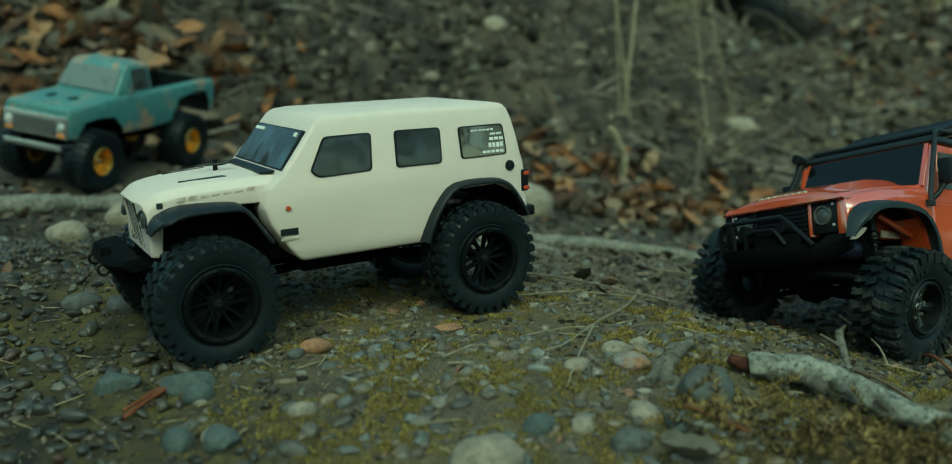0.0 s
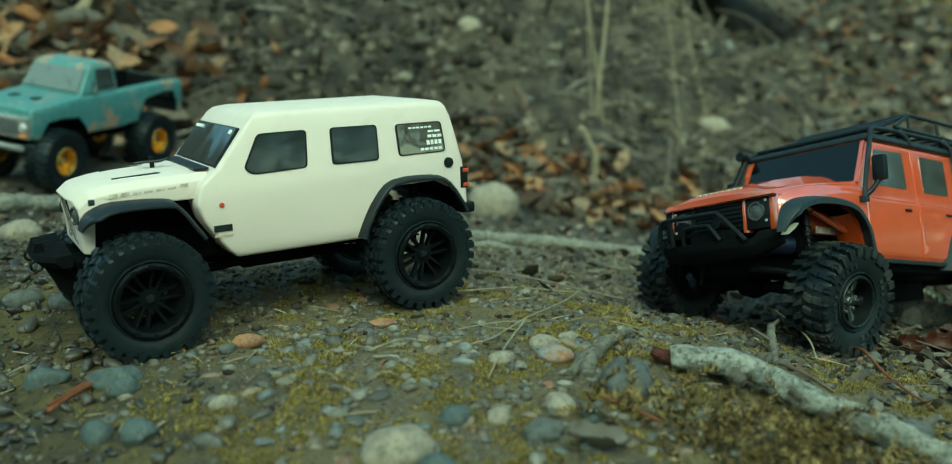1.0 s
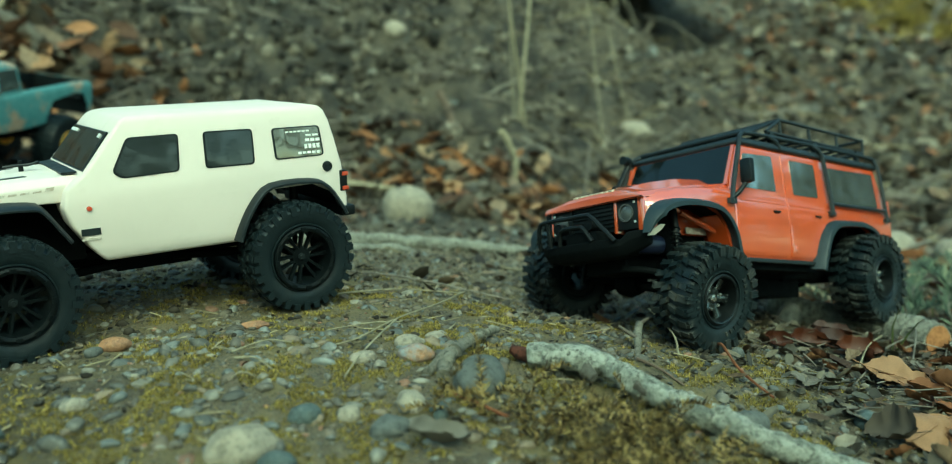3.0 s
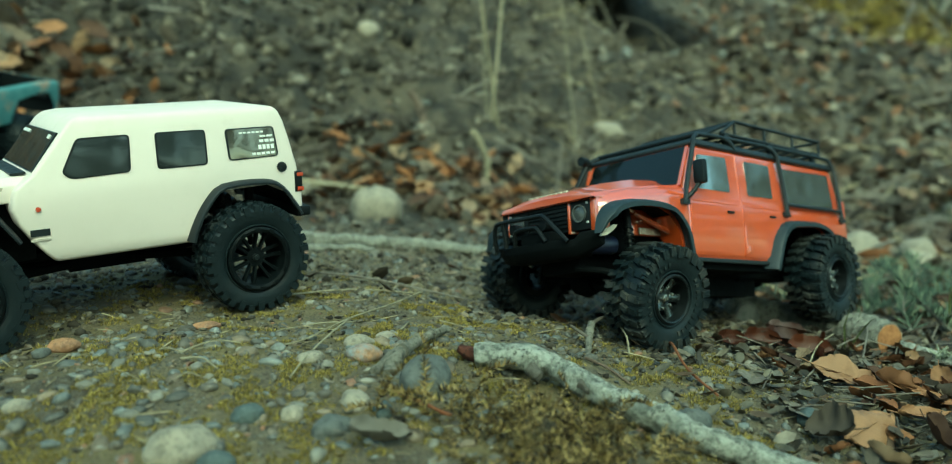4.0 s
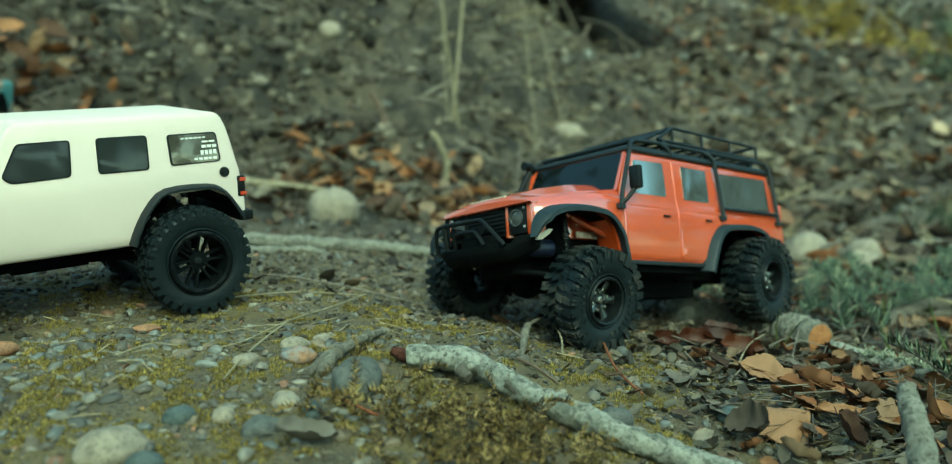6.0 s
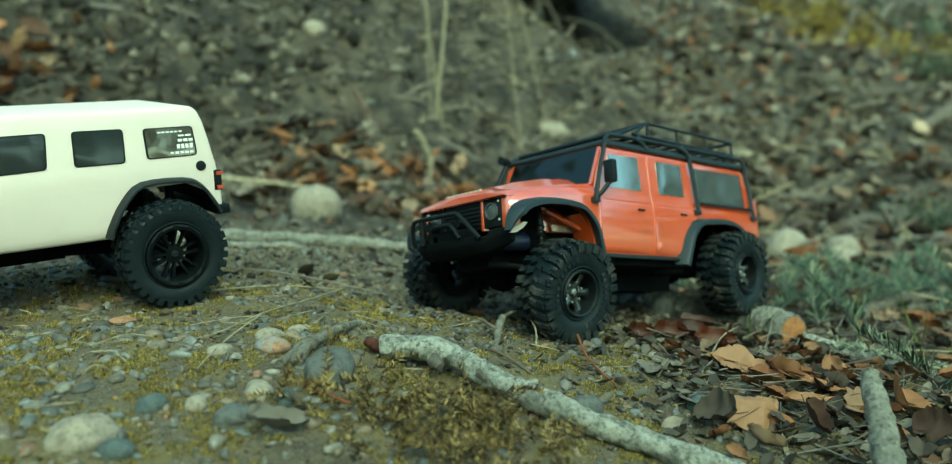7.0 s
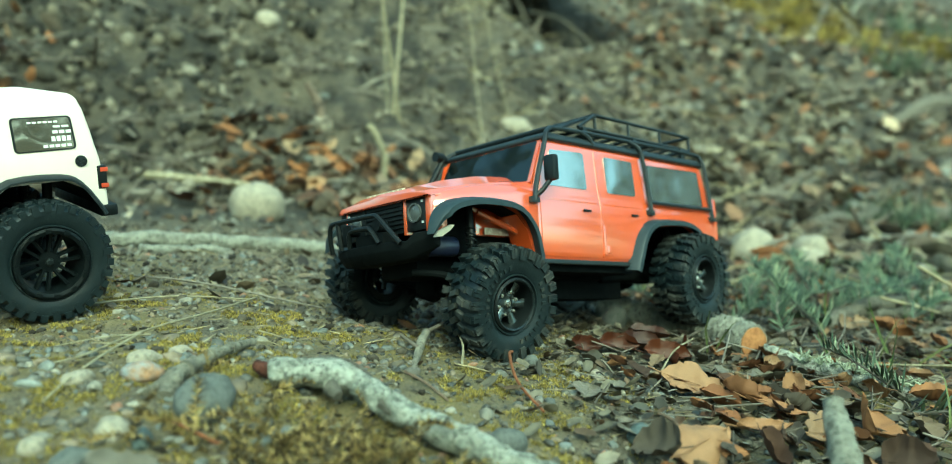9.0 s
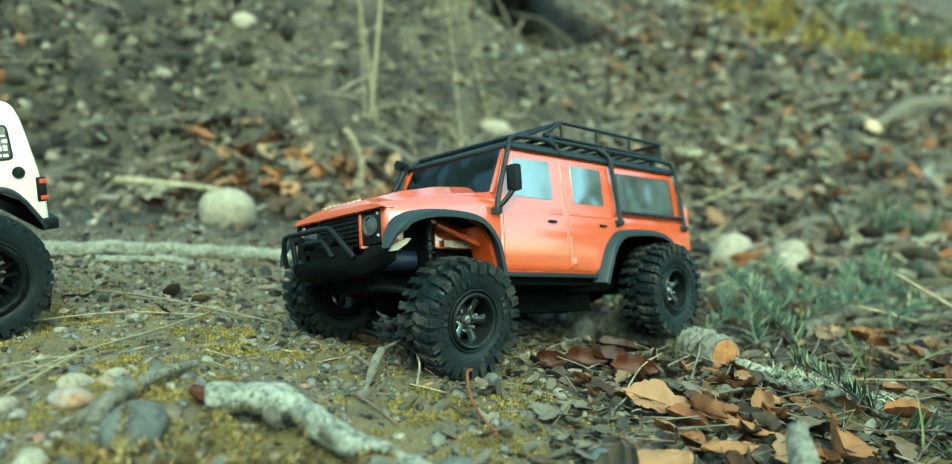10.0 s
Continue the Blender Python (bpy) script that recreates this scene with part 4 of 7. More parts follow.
    knob = lathe(bmesh.new(), [(0.01, 42.0), (1.1, 41.9), (1.3, 40)], 12)
    knob.transform(pose(30, 0, 35.2))
    part("side_marker", knob, AMBER, root, "small red side marker", at)
    disc = lathe(bmesh.new(), [(0.01, 41.5), (2.6, 41.5), (2.8, 40)], 20)
    disc.transform(pose(-84.6, 0, 43.2))
    part("fuel_cap", disc, RIMGREY, root, "round grey fuel cap", at)
    # underside
    ch = box(-84, 88, -11, 11, 6, 13, bev=1.5)
    add_box(ch, -34, 30, -22, 22, 9, 12)
    add_box(ch, -22, 14, -8, 8, -2, 5)
    part("chassis", ch, MATT, root, "black plastic chassis", at)
    for x in (65.2, -65.2):
        ax = tubes([[(x, -34, 0), (x, 34, 0)], [(x * 0.2, 8, 2), (x, 14, -1)], [(x * 0.2, -8, 2), (x, -14, -1)]], 2.2, 10)
        lathe_b = lathe(bmesh.new(), [(0.01, -6), (5, -5), (6.2, 0), (5, 5), (0.01, 6)], 16)
        lathe_b.transform(pose(x, 5, 0))
        me = bpy.data.meshes.new("t")
        lathe_b.to_mesh(me)
        ax.from_mesh(me)
        part("axle", ax, MATT, root, "black axle", at)
        for s in (-1, 1):
            shock(root, L, x - 6, s * 25, 2, 34, 3, BLACK, "black coil shock")
    ws_ = wheel_set(27.6, 22, 15.2, "fine", "double", 4.6, WHEELBLACK, ("black six-spoke wheel", "dusty black knobbly tyre"))
    for x, turn in ((65.2, 4), (-65.2, 0)):
        wheel(ws_, root, pose(x * 0.001, 0.0405, L * 0.001, 0, 17 * x, turn))
        wheel(ws_, root, pose(x * 0.001, -0.0405, L * 0.001, 0, 40, 180 + turn))
    return root


white_toy()

# ---- the red off-road toy ----


def red_toy():
    L = 29.0
    f, l = heading(214.53, 6.21, 11.89)
    root = new("toy_off_roader")
    root.matrix_basis = frame_pose((0.2591, 0.4500, 0.0095), f, l, L * 0.001)
    tagged(root, "orange-red toy off-road car with black roof rack and cage", "toy car")
    at = lift_of(L)
    levels = [(9.5, 55.5, -30, 39.4), (14, 57, -113.5, 40.7), (28, 58, -117.5, 41.0), (39.5, 58, -119, 41.0), (41, 58, -119, 40.6), (47, 57.4, -117, 39.7), (58, 53, -113.5, 39.0), (72, 46.5, -109, 38.0), (74.6, 44.5, -108, 37.2), (76, 42, -106, 36)]
    widths = [(z, w) for z, _, _, w in levels]
    arch = bmesh.new()
    prism(arch, [(-21, 2), (-22, 6), (-32, 24), (-42, 31.5), (-78, 33.5), (-90, 28), (-100, 8), (-100, 2)], -70, 70)
    part("body", carve(shell(levels), 1.8, [arch], 3, 20, (RED, MATT)), None, root, "glossy orange-red shell", at)
    # bonnet and wings
    hood = bmesh.new()
    loft(hood, [[(x, -w, zb), (x, -w, zt - 2.5), (x, -w * 0.93, zt), (x, -27, zt + 0.5), (x, -19, zt + k), (x, 0, zt + k + 0.6), (x, 19, zt + k), (x, 27, zt + 0.5), (x, w * 0.93, zt), (x, w, zt - 2.5), (x, w, zb)]
                for x, w, zt, k, zb in ((52.5, 37.6, 51.0, 4.4, 41), (60, 38, 50.4, 5.2, 41), (80, 37.4, 48.3, 5.8, 41), (104, 36.8, 45.0, 4.8, 40), (118, 36, 42.4, 3.6, 38.4), (119.6, 35.9, 42.1, 3.5, 38.4), (125, 35.4, 41.2, 2.6, 38.4), (127.5, 35, 40.6, 1.0, 38.6))])
    part("bonnet", carve(hood, 1.4, (), 3, 22, (RED,)), None, root, "orange-red bonnet with raised middle", at)
    wing = bmesh.new()
    loft(wing, [[(x, 30, 25), (x, y, 25), (x, y, z - 4.5), (x, y - 3.0, z), (x, 30, z + 1)] for x, y, z in ((57, 41.4, 48.4), (75, 41.4, 47.2), (100, 41.0, 44.6), (113, 40, 42), (121, 38, 40), (125.5, 35.6, 38.6))])
    hole = bmesh.new()
    prism(hole, [(60, 0), (62, 12), (66.5, 24), (74, 31.5), (84, 35), (104, 35), (113, 32.5), (121, 26.5), (128, 16), (128, 0)], 20, 60)
    for n in (0, 1):
        b = wing.copy() if n == 0 else mirrored(wing)
        h = hole.copy() if n == 0 else mirrored(hole)
        part("wing", carve(b, 1.4, [h], 3, 22, (RED, MATT)), None, root, "orange-red front wing", at)
    for s in (-1, 1):
        lower = bmesh.new()
        prism(lower, [(57, 11), (62.5, 11), (67, 24), (74, 31), (74, 40), (57, 40)], s * 28, s * 41.0)
        part("wing_skirt", lower, RED, root, "", at)
    # nose
    part("grille", box(121, 125.0, -15, 15, 23, 39.4, bev=0.6), BLACK, root, "black mesh grille", at)
    gr = bmesh.new()
    for k in range(6):
        add_box(gr, 124.4, 126.0, -14.2, 14.2, 25.4 + k * 2.2, 26.5 + k * 2.2)
    part("grille_slats", gr, BLACK, root, "", at)
    for s in (-1, 1):
        part("nose_post", box(120, 126.2, s * 15.9 - 0.9, s * 15.9 + 0.9, 21.5, 40.0, bev=0.4), RED if s > 0 else BLACK, root, "", at)
        part("nose_post", box(116, 125.8, s * 33.0 - 2.6, s * 33.0 + 2.0, 21.5, 39.4, bev=0.9), RED if s > 0 else BLACK, root, "", at)
        lp = part("headlight", box(120, 125.6, s * 23.4 - 7.0, s * 23.4 + 7.0, 22.8, 38.8, bev=0.6), BLACK, root, "round headlight in a black panel", at)
        ln = lathe(bmesh.new(), [(0.01, 0.7), (2.4, 0.55), (3.7, 0.1), (3.9, 0.9), (4.7, 0.9), (4.9, -2)], 24)
        ln.transform(pose(125.7, s * 23.0, 31.4, 0, 0, -90))
        part("lens", ln, GREYGLASS, lp, "clear ribbed lens")
        dots = bmesh.new()
        for zz in (27, 37):
            add_box(dots, 125.4, 126.1, s * 28.6 - 0.6, s * 28.6 + 0.6, zz - 1.2, zz)
        part("side_lamp", dots, LENS, lp)
    tx = bmesh.new()
    bars_on(tx, (124.8, -14.6, 44.3), (0, 1, 0), (-0.95, 0, 0.31), 8, (2.5, 2.0), 1.15, 0.5)
    part("bonnet_print", tx, CREAM, root, "row of pale raised letters as plain bars", at)
    # bumper and bull bar
    bp = bmesh.new()
    loft(bp, [[(x - d, y, z0), (x - 4, y, z0), (x, y, z0 + 0.55 * (z1 - z0)), (x, y, z1), (x - d, y, z1)] for y, x, z0, z1, d in ((-42, 122, 13, 19.5, 9), (-36, 128, 11, 20.0, 12), (-28, 133, 9.5, 18.0, 15), (-15, 137, 8.5, 18.0, 15), (15, 137, 8.5, 18.0, 15), (25, 133.6, 9.5, 17.5, 14), (28, 132, 11, 21.0, 9), (33, 129.5, 13, 21.4, 7), (36, 127.5, 14.5, 21.2, 6))])
    bump_ = part("front_bumper", carve(bp, 0.5, (), 1, 25, (MATT,)), None, root, "black steel-look winch bumper", at)
    part("bull_bar", tubes([smooth_path([(135, -31, 17), (137, -30, 24), (138, -28, 30), (138, -24, 31.6), (138, -8, 31.6), (138, 5, 31.6), (138, 9.5, 30.6), (137.5, 16, 24.5), (136, 23.5, 16.5)], 4), smooth_path([(136, -15, 18), (138, -12, 25.5), (138, 0, 26), (138, 4, 25), (137, 9, 18)], 3), [(136, -22, 18), (138, -22, 31.4)]], 1.25, 8), BLACK, bump_, "bent black bull bar")
    part("winch", box(126, 136, -11, 11, 16.5, 23.5, bev=1.4), MATT, bump_)
    for s in (-1, 1):
        sp_ = lathe(bmesh.new(), [(0.01, 2.5), (3.0, 2.3), (3.3, 1.0), (2.6, -4)], 16)
        sp_.transform(pose(134, s * 11 - 5, 27, 0, 0, -90))
        part("spot_lamp", sp_, BLACK, bump_)
    # glass
    ws = [(57.9, -37.4, 50.0), (57.9, 37.4, 50.0), (45.7, 36.2, 74.4), (45.7, -36.2, 74.4)]
    scr = part("windscreen", quad_slab(ws, 0.6), RED, root, "dark upright windscreen in an orange-red frame", at)
    part("window_pane", quad_slab(inset3(ws, 2.3), 0.85), DARKGLASS, scr)
    doors = [[(55.5, 11.5), (55.5, 41), (48.2, 72.6), (5.6, 72.6), (5.6, 11.5)], [(4.2, 72.6), (-37.6, 72.6), (-37.6, 35.6), (-30, 26), (-21, 11.5), (4.2, 11.5)]]
    wins = [[(43.6, 69.0), (14.8, 69.9), (14.6, 49.0), (48.0, 49.0)], [(-3.8, 69.8), (-30.9, 69.6), (-30.9, 48.7), (-3.5, 48.6)], [(-46.4, 69.6), (-103.8, 70.6), (-105.6, 48.0), (-46.4, 46.8)]]
    for i, p in enumerate(doors):
        dd = both("door", flush_pane(p, widths, 0.45, 1.2), RED, root, "orange-red side door", at)
        for n, d in enumerate(dd):
            b = flush_pane(wins[i], widths, 0.75, 1.6)
            fr_ = part("window_pane", b if n == 0 else mirrored(b), MIRRORGLASS, d, "glossy reflecting side window")
            hx = 18.0 if i == 0 else -26.4
            y = lerp_table(widths, 37.4) + 0.4
            hb = box(hx - 3.4, hx + 2.8, y, y + 1.3, 36.4, 37.7, bev=0.5)
            part("door_handle", hb if n == 0 else mirrored(hb), BLACK, d, "black door handle")
            cr = bmesh.new()
            x0, x1 = (8, 52) if i == 0 else (-36, 2)
            y = lerp_table(widths, 42) + 0.35
            add_box(cr, x0, x1, y - 0.6, y + 0.25, 41.0, 42.0)
            part("door_crease", cr if n == 0 else mirrored(cr), RED, d)
    for n, o in enumerate(both("rear_side_window", flush_pane(wins[2], widths, 0.35, 1.4), BLACK, root, "black-edged rear side window", at)):
        b = flush_pane(grow(wins[2], -1.0), widths, 0.55, 1.2)
        part("window_pane", b if n == 0 else mirrored(b), MIRRORGLASS, o, "glossy reflecting pane")
    part("door_strip", box(1.2, 3.4, 40.4, 41.6, 13, 30, bev=0.4), RED, root, "", at)
    part("fuel_flap", box(-2.4, 1.4, 40.6, 41.75, 14.2, 18.4, bev=0.5), RED, root, "small raised flap", at)
    both("sill", box(-22, 58, 38.0, 41.4, 7.4, 9.8, bev=0.6), GUNMETAL, root, "grey sill bar", at)
    # roof
    roof = shell([(74.0, 46.8, -110.5, 39.2), (76.2, 47.6, -111.5, 39.6), (78.4, 44, -109, 37.8), (80.6, 37, -104, 32)])
    part("roof", carve(roof, 1.2, (), 2, 15, (GUNMETAL,)), None, root, "dark grey plastic roof", at)
    # arches
    fr = smooth_path([(132.5, 19, 0), (130, 27.5, 0), (123.5, 34, 0), (110, 38, 0), (92, 39, 0), (74, 36.4, 0), (63, 26, 0), (59.4, 14, 0), (58.2, 6, 0)], 3)
    rr = smooth_path([(-17.6, 5.5, 0), (-21.5, 14, 0), (-28.6, 27, 0), (-39.5, 35, 0), (-55, 37.2, 0), (-76, 37.4, 0), (-91, 33, 0), (-98, 24, 0), (-101, 14, 0)], 3)
    both("front_arch_flare", flare_bm([(p.x, p.y) for p in fr], 38.5, 47.2, 1.8, 5.0, 1.6, 4), FLARE, root, "matt dark grey arch flare", at)
    both("rear_arch_flare", flare_bm([(p.x, p.y) for p in rr], 38.5, 47.0, 1.8, 5.0, 1.6), FLARE, root, "matt dark grey arch flare", at)
    # cage and rack
    cage = bmesh.new()
    for s in (-1, 1):
        tube(cage, smooth_path([(61.4, s * 42.6, 39.5), (58, s * 42.0, 51), (48, s * 40.0, 72), (45, s * 39.0, 78), (39, s * 37.0, 81.6)], 4), 1.35, 8)
        tube(cage, smooth_path([(39, s * 37.0, 81.6), (15, s * 36.6, 82.6), (-50, s * 36.6, 82.8), (-102, s * 37.2, 82.4), (-109, s * 39.0, 79), (-110.6, s * 40.4, 70), (-112, s * 42.6, 40)], 4), 1.35, 8)
        tube(cage, smooth_path([(-42.4, s * 43.0, 39.5), (-42, s * 42.0, 52), (-40.6, s * 40.4, 72), (-38.6, s * 39.2, 79), (-33, s * 36.8, 82.6)], 4), 1.45, 8)
        tube(cage, [(-42, s * 42.2, 46.0), (-111.6, s * 42.2, 46.0)], 1.15, 8)
        tube(cage, smooth_path([(13, s * 36.6, 82.6), (8, s * 38.2, 80), (5, s * 39.0, 75.5)], 3), 1.3, 8)
        add_box(cage, 58.5, 64.5, s * 42.0 - 1.6, s * 42.0 + 1.6, 38.4, 41.2)
        add_box(cage, -45.4, -40, s * 42.0 - 1.4, s * 42.0 + 1.4, 38.2, 41.2)
        add_box(cage, -115, -109.5, s * 42.0 - 1.4, s * 42.0 + 1.4, 38.6, 41.2)
    tube(cage, [(39, -37, 81.6), (39, 37, 81.6)], 1.35, 8)
    part("roll_cage", cage, GUNMETAL, root, "black tube cage round the cabin", at)
    rack = bmesh.new()
    for z, x0, x1 in ((86, 12, -102), (95, -3.5, -103)):
        for s in (-1, 1):
            tube(rack, [(x0, s * 35, z), (x1, s * 35, z - 0.8)], 1.1, 8)
        tube(rack, [(x1, -35, z - 0.8), (x1, 35, z - 0.8)], 1.1, 8)
        if z > 90:
            tube(rack, [(x0, -35, z), (x0, 35, z)], 1.1, 8)
    for s in (-1, 1):
        for x in (-3.5, -36, -69, -102.5):
            tube(rack, [(x, s * 35, 85.6), (x, s * 35, 94.6)], 1.0, 8)
        for x in (8, -40, -92):
            add_box(rack, x - 2, x + 2, s * 35.5 - 1.2, s * 35.5 + 1.2, 79, 86)
        tube(rack, [(12, s * 35, 86), (-3.5, s * 35, 95)], 1.1, 8)
    rk = part("roof_rack", rack, GUNMETAL, root, "black tubular roof rack", at)
    for k in range(9):
        part("slat", box(3 - k * 12, 7 - k * 12, -34.5, 34.5, 85.2, 86.4, bev=0.3), GUNMETAL, rk)
    part("wind_deflector", quad_slab([(27, -34, 83.2), (27, 34, 83.2), (-2.5, 34, 94.4), (-2.5, -34, 94.4)], 0.6), BLACK, rk, "dark sloping deflector")
    # mirrors and snorkel
    for s in (-1, 1):
        arm = part("mirror_arm", tubes([smooth_path([(60.5, s * 42.6, 41.6), (57, s * 44.6, 45.0), (52, s * 46, 50.6)], 4)], 1.3, 8), BLACK, root, "", at)
        part("mirror", box(49.2, 54.2, s * 46.6 - 3.6, s * 46.6 + 3.6, 49.8, 63.6, bev=1.9), BLACK, arm, "black door mirror")
    sn = tubes([smooth_path([(76, -38, 45), (70, -39.5, 50), (61, -40, 57), (50, -39.6, 73), (48.5, -39.2, 76.5)], 4)], 1.8, 10)
    tube(sn, smooth_path([(47.5, -39.2, 76), (49.5, -39.2, 78), (54, -39.2, 78.2)], 3), 2.9, 12)
    part("snorkel", sn, BLACK, root, "black air snorkel", at)
    # corner of the bumper bracket, its highlight painted in cream
    part("wing_mirror_clip", quad_slab([(127.5, 37.6, 18.0), (125.5, 38.0, 20.8), (118, 38.6, 24.2), (115.5, 38.8, 24.2), (118, 38.4, 21.6), (123, 38.0, 18.6)], 0.5), CREAM, root, "bumper bracket corner with its highlight put into the colour", at)
    part("rear_lamp", box(-121.5, -117.5, 33, 40, 26, 54, bev=0.8), RED, root, "", at)
    # underside
    ch = box(-108, 118, -14, 14, 2, 14, bev=1.5)
    add_box(ch, -30, 58, -36, 36, 4, 8.5)
    add_box(ch, -50, 52, -11, 11, -9, 3)
    part("chassis", ch, MATT, root, "black chassis rails", at)
    part("inner_arch", box(60, 118, 8, 22, 12, 40.4, bev=2), MATT, root, "black inner wing", at)
    part("inner_panel", box(57.5, 88, 22.4, 25.4, 22, 40.4, bev=1), RED, root, "orange-red inner wing panel", at)
    part("inner_arch", box(60, 118, -25, -8, 12, 40.4, bev=2), MATT, root, "black inner wing", at)
    mo = lathe(bmesh.new(), [(0.01, 9), (4.6, 8.6), (5.0, 7.5), (5.0, -7), (0.01, -8)], 20)
    mo.transform(pose(110, 22, 16, 0, 0, 78) @ Matrix.Scale(1.0, 4))
    part("steering_link", tubes([smooth_path([(120, 13, 4), (113, 25, 2.2), (103, 34, -1.5)], 3)], 1.7, 8), MATT, root, "dark steering link", at)
    part("motor", mo, BLUE, root, "blue motor can", at)
    for s in (-1, 1):
        part("link_rod", tubes([[(92, s * 31, 33), (58, s * 34, 21)], [(96, s * 29, 36), (90, s * 30, 33)]], 1.5, 8), RED, root, "red suspension link", at)
    part("maker_plate", box(66, 84, 27.2, 27.9, 22.5, 26), DECAL, root, "", at)
    for x, y, zz in ((100, 35, 2), (-76, 33, 6)):
        for s in (-1, 1):
            shock(root, L, x, s * y, zz - 2, 36, 4, BLACK, "black coil shock")
    # wheels stand as the uneven ground sets them
    inv = root.matrix_basis.inverted()
    ws_ = wheel_set(28.3, 22.5, 12.6, "coarse", "steel", 6.0, BLACK, ("black steel-style wheel", "chunky dusty rubber tyre"))
    for hub, deg, upl, pitch in (((0.2107, 0.3621, 0.0157), 211.0, 0.0, 15), ((0.3504, 0.4612, 0.0103), 215.6, 7.0, 40)):
        f2, l2 = heading(deg, 2.0, upl)
        for s in (1, -1):
            c = Vector(hub) - Vector(l2) * (0.0022 if s > 0 else 0.1072)
            m = frame_pose(c, f2, l2, 0.0)
            if s < 0:
                m = m @ pose(0, 0, 0, 0, 0, 180)
            wheel(ws_, root, inv @ m @ spin(pitch))
        a, b = Vector(hub) - Vector(l2) * 0.012, Vector(hub) - Vector(l2) * 0.098
        ax = bmesh.new()
        tube(ax, [(inv @ a) * 1000 - Vector((0, 0, L)), (inv @ b) * 1000 - Vector((0, 0, L))], 2.8, 10)
        mid = (inv @ ((a + b) / 2)) * 1000 - Vector((0, 0, L))
        bb = lathe(bmesh.new(), [(0.01, -8), (6, -7), (8, 0), (6, 7), (0.01, 8)], 16)
        bb.transform(Matrix.Translation(mid))
        me = bpy.data.meshes.new("t")
        bb.to_mesh(me)
        ax.from_mesh(me)
        for s in (-1, 1):
            tube(ax, [mid + Vector((0, s * 20, -1)), Vector((mid.x * 0.35, s * 12, 2))], 1.7, 8)
        part("axle", ax, MATT, root, "black axle", at)
    return root


red_toy()

# ---- the weathered teal pickup toy ----


def teal_toy():
    L = 30.0
    root = new("toy_pickup")
    root.matrix_basis = frame_pose((-0.3918, 0.8917, 0.0878), *heading(-109.36, -8.55, -9.2), L * 0.001) @ Matrix.Diagonal((1, 0.95, 1, 1))
    tagged(root, "teal toy pickup truck with painted rust and gold wheels", "toy truck")
    at = lift_of(L)
    levels = [(20.5, 92, -50, 42), (25, 96, -124, 43), (34, 98, -127, 43.6), (47, 98, -128, 43.4), (55, 97, -128, 42.6), (61, 95, -128, 40.8)]
    low = bmesh.new()
    loft(low, [[(x, -w, z0), (x, -w, zt - 6), (x, -w + 1.5, zt - 1.5), (x, -w + 5, zt), (x, w - 5, zt), (x, w - 1.5, zt - 1.5), (x, w, zt - 6), (x, w, z0)]
               for x, w, zt, z0 in ((98, 41, 51, 24), (92, 42, 53.5, 22), (60, 42.8, 56, 20.5), (32, 43, 59, 20.5), (-20, 43, 60.5, 21), (-60, 43, 62.5, 24), (-100, 43, 64.5, 25), (-127, 42.5, 63, 26))])
    c1, c2, c3 = bmesh.new(), bmesh.new(), bmesh.new()
    prism(c1, [(24, 10), (28, 27), (39, 38.5), (61, 40), (79, 37.5), (87, 27), (90, 10)], -70, 70)
    prism(c2, [(-47, 10), (-52, 30), (-62, 47), (-92, 52.5), (-110, 51.5), (-117, 38), (-118, 10)], -70, 70)
    prism(c3, [(-24, 44), (-24, 80), (-122, 80), (-122, 44)], -37, 37)
    part("body", carve(low, 1.6, [c1, c2, c3], 3, 22, (TEAL, BLACK)), None, root, "teal body with rust-coloured patches", at)
    cab = shell([(58, 34, -22, 40.5), (62, 31.5, -21.5, 39.8), (83, 18, -19, 36.5), (88, 13, -18, 34.5), (90, 5, -14, 29)])
    part("cab", carve(cab, 2.0, (), 3, 18, (TEAL,)), None, root, "teal cab with dusty windows", at)
    part("windscreen", quad_slab([(33.4, -36, 61.5), (33.4, 36, 61.5), (19.3, 33.2, 82.8), (19.3, -33.2, 82.8)], 0.7), BLUEGLASS, root, "dusty blue-grey windscreen", at)
    wt = [(58, 40.5), (62, 39.8), (83, 36.5), (88, 34.5)]
    both("side_window", flush_pane([(8.6, 83.2), (-14.5, 84), (-17, 63.5), (18, 61.8)], wt, 0.4), GLASS, root, "dark side window", at)
    part("rear_window", quad_slab([(-21.6, -30, 64), (-21.6, 30, 64), (-19.2, 28, 82), (-19.2, -28, 82)], 0.7), GLASS, root, "dark rear window", at)
    both("quarter_frame", tubes([[(12, 40.3, 62.5), (10.5, 37.0, 83)]], 0.9, 8), TEAL, root, "", at)
    both("door_mirror", box(14, 19, 41, 45.5, 61.5, 66, bev=1), CHROME, root, "small bright door mirror", at)
    for s in (-1, 1):
        part("bonnet_vent", quad_slab([(70, s * 14 - 3.5, 55.9), (70, s * 14 + 3.5, 55.9), (61, s * 14 + 3.5, 56.6), (61, s * 14 - 3.5, 56.6)], 0.5), BLACK, root, "", at)
    part("nose_panel", box(97, 101, -40, 40, 23, 44.5, bev=1.2), CHROME, root, "dull chrome nose panel", at)
    part("grille", box(100, 101.8, -27, 27, 27, 40.5, bev=0.8), GREYGLASS, root, "pale grey grille", at)
    gs = bmesh.new()
    for k in range(4):
        add_box(gs, 101.4, 102.6, -27, 27, 28.6 + k * 3.2, 29.6 + k * 3.2)
    part("grille_bars", gs, CHROME, root, "", at)
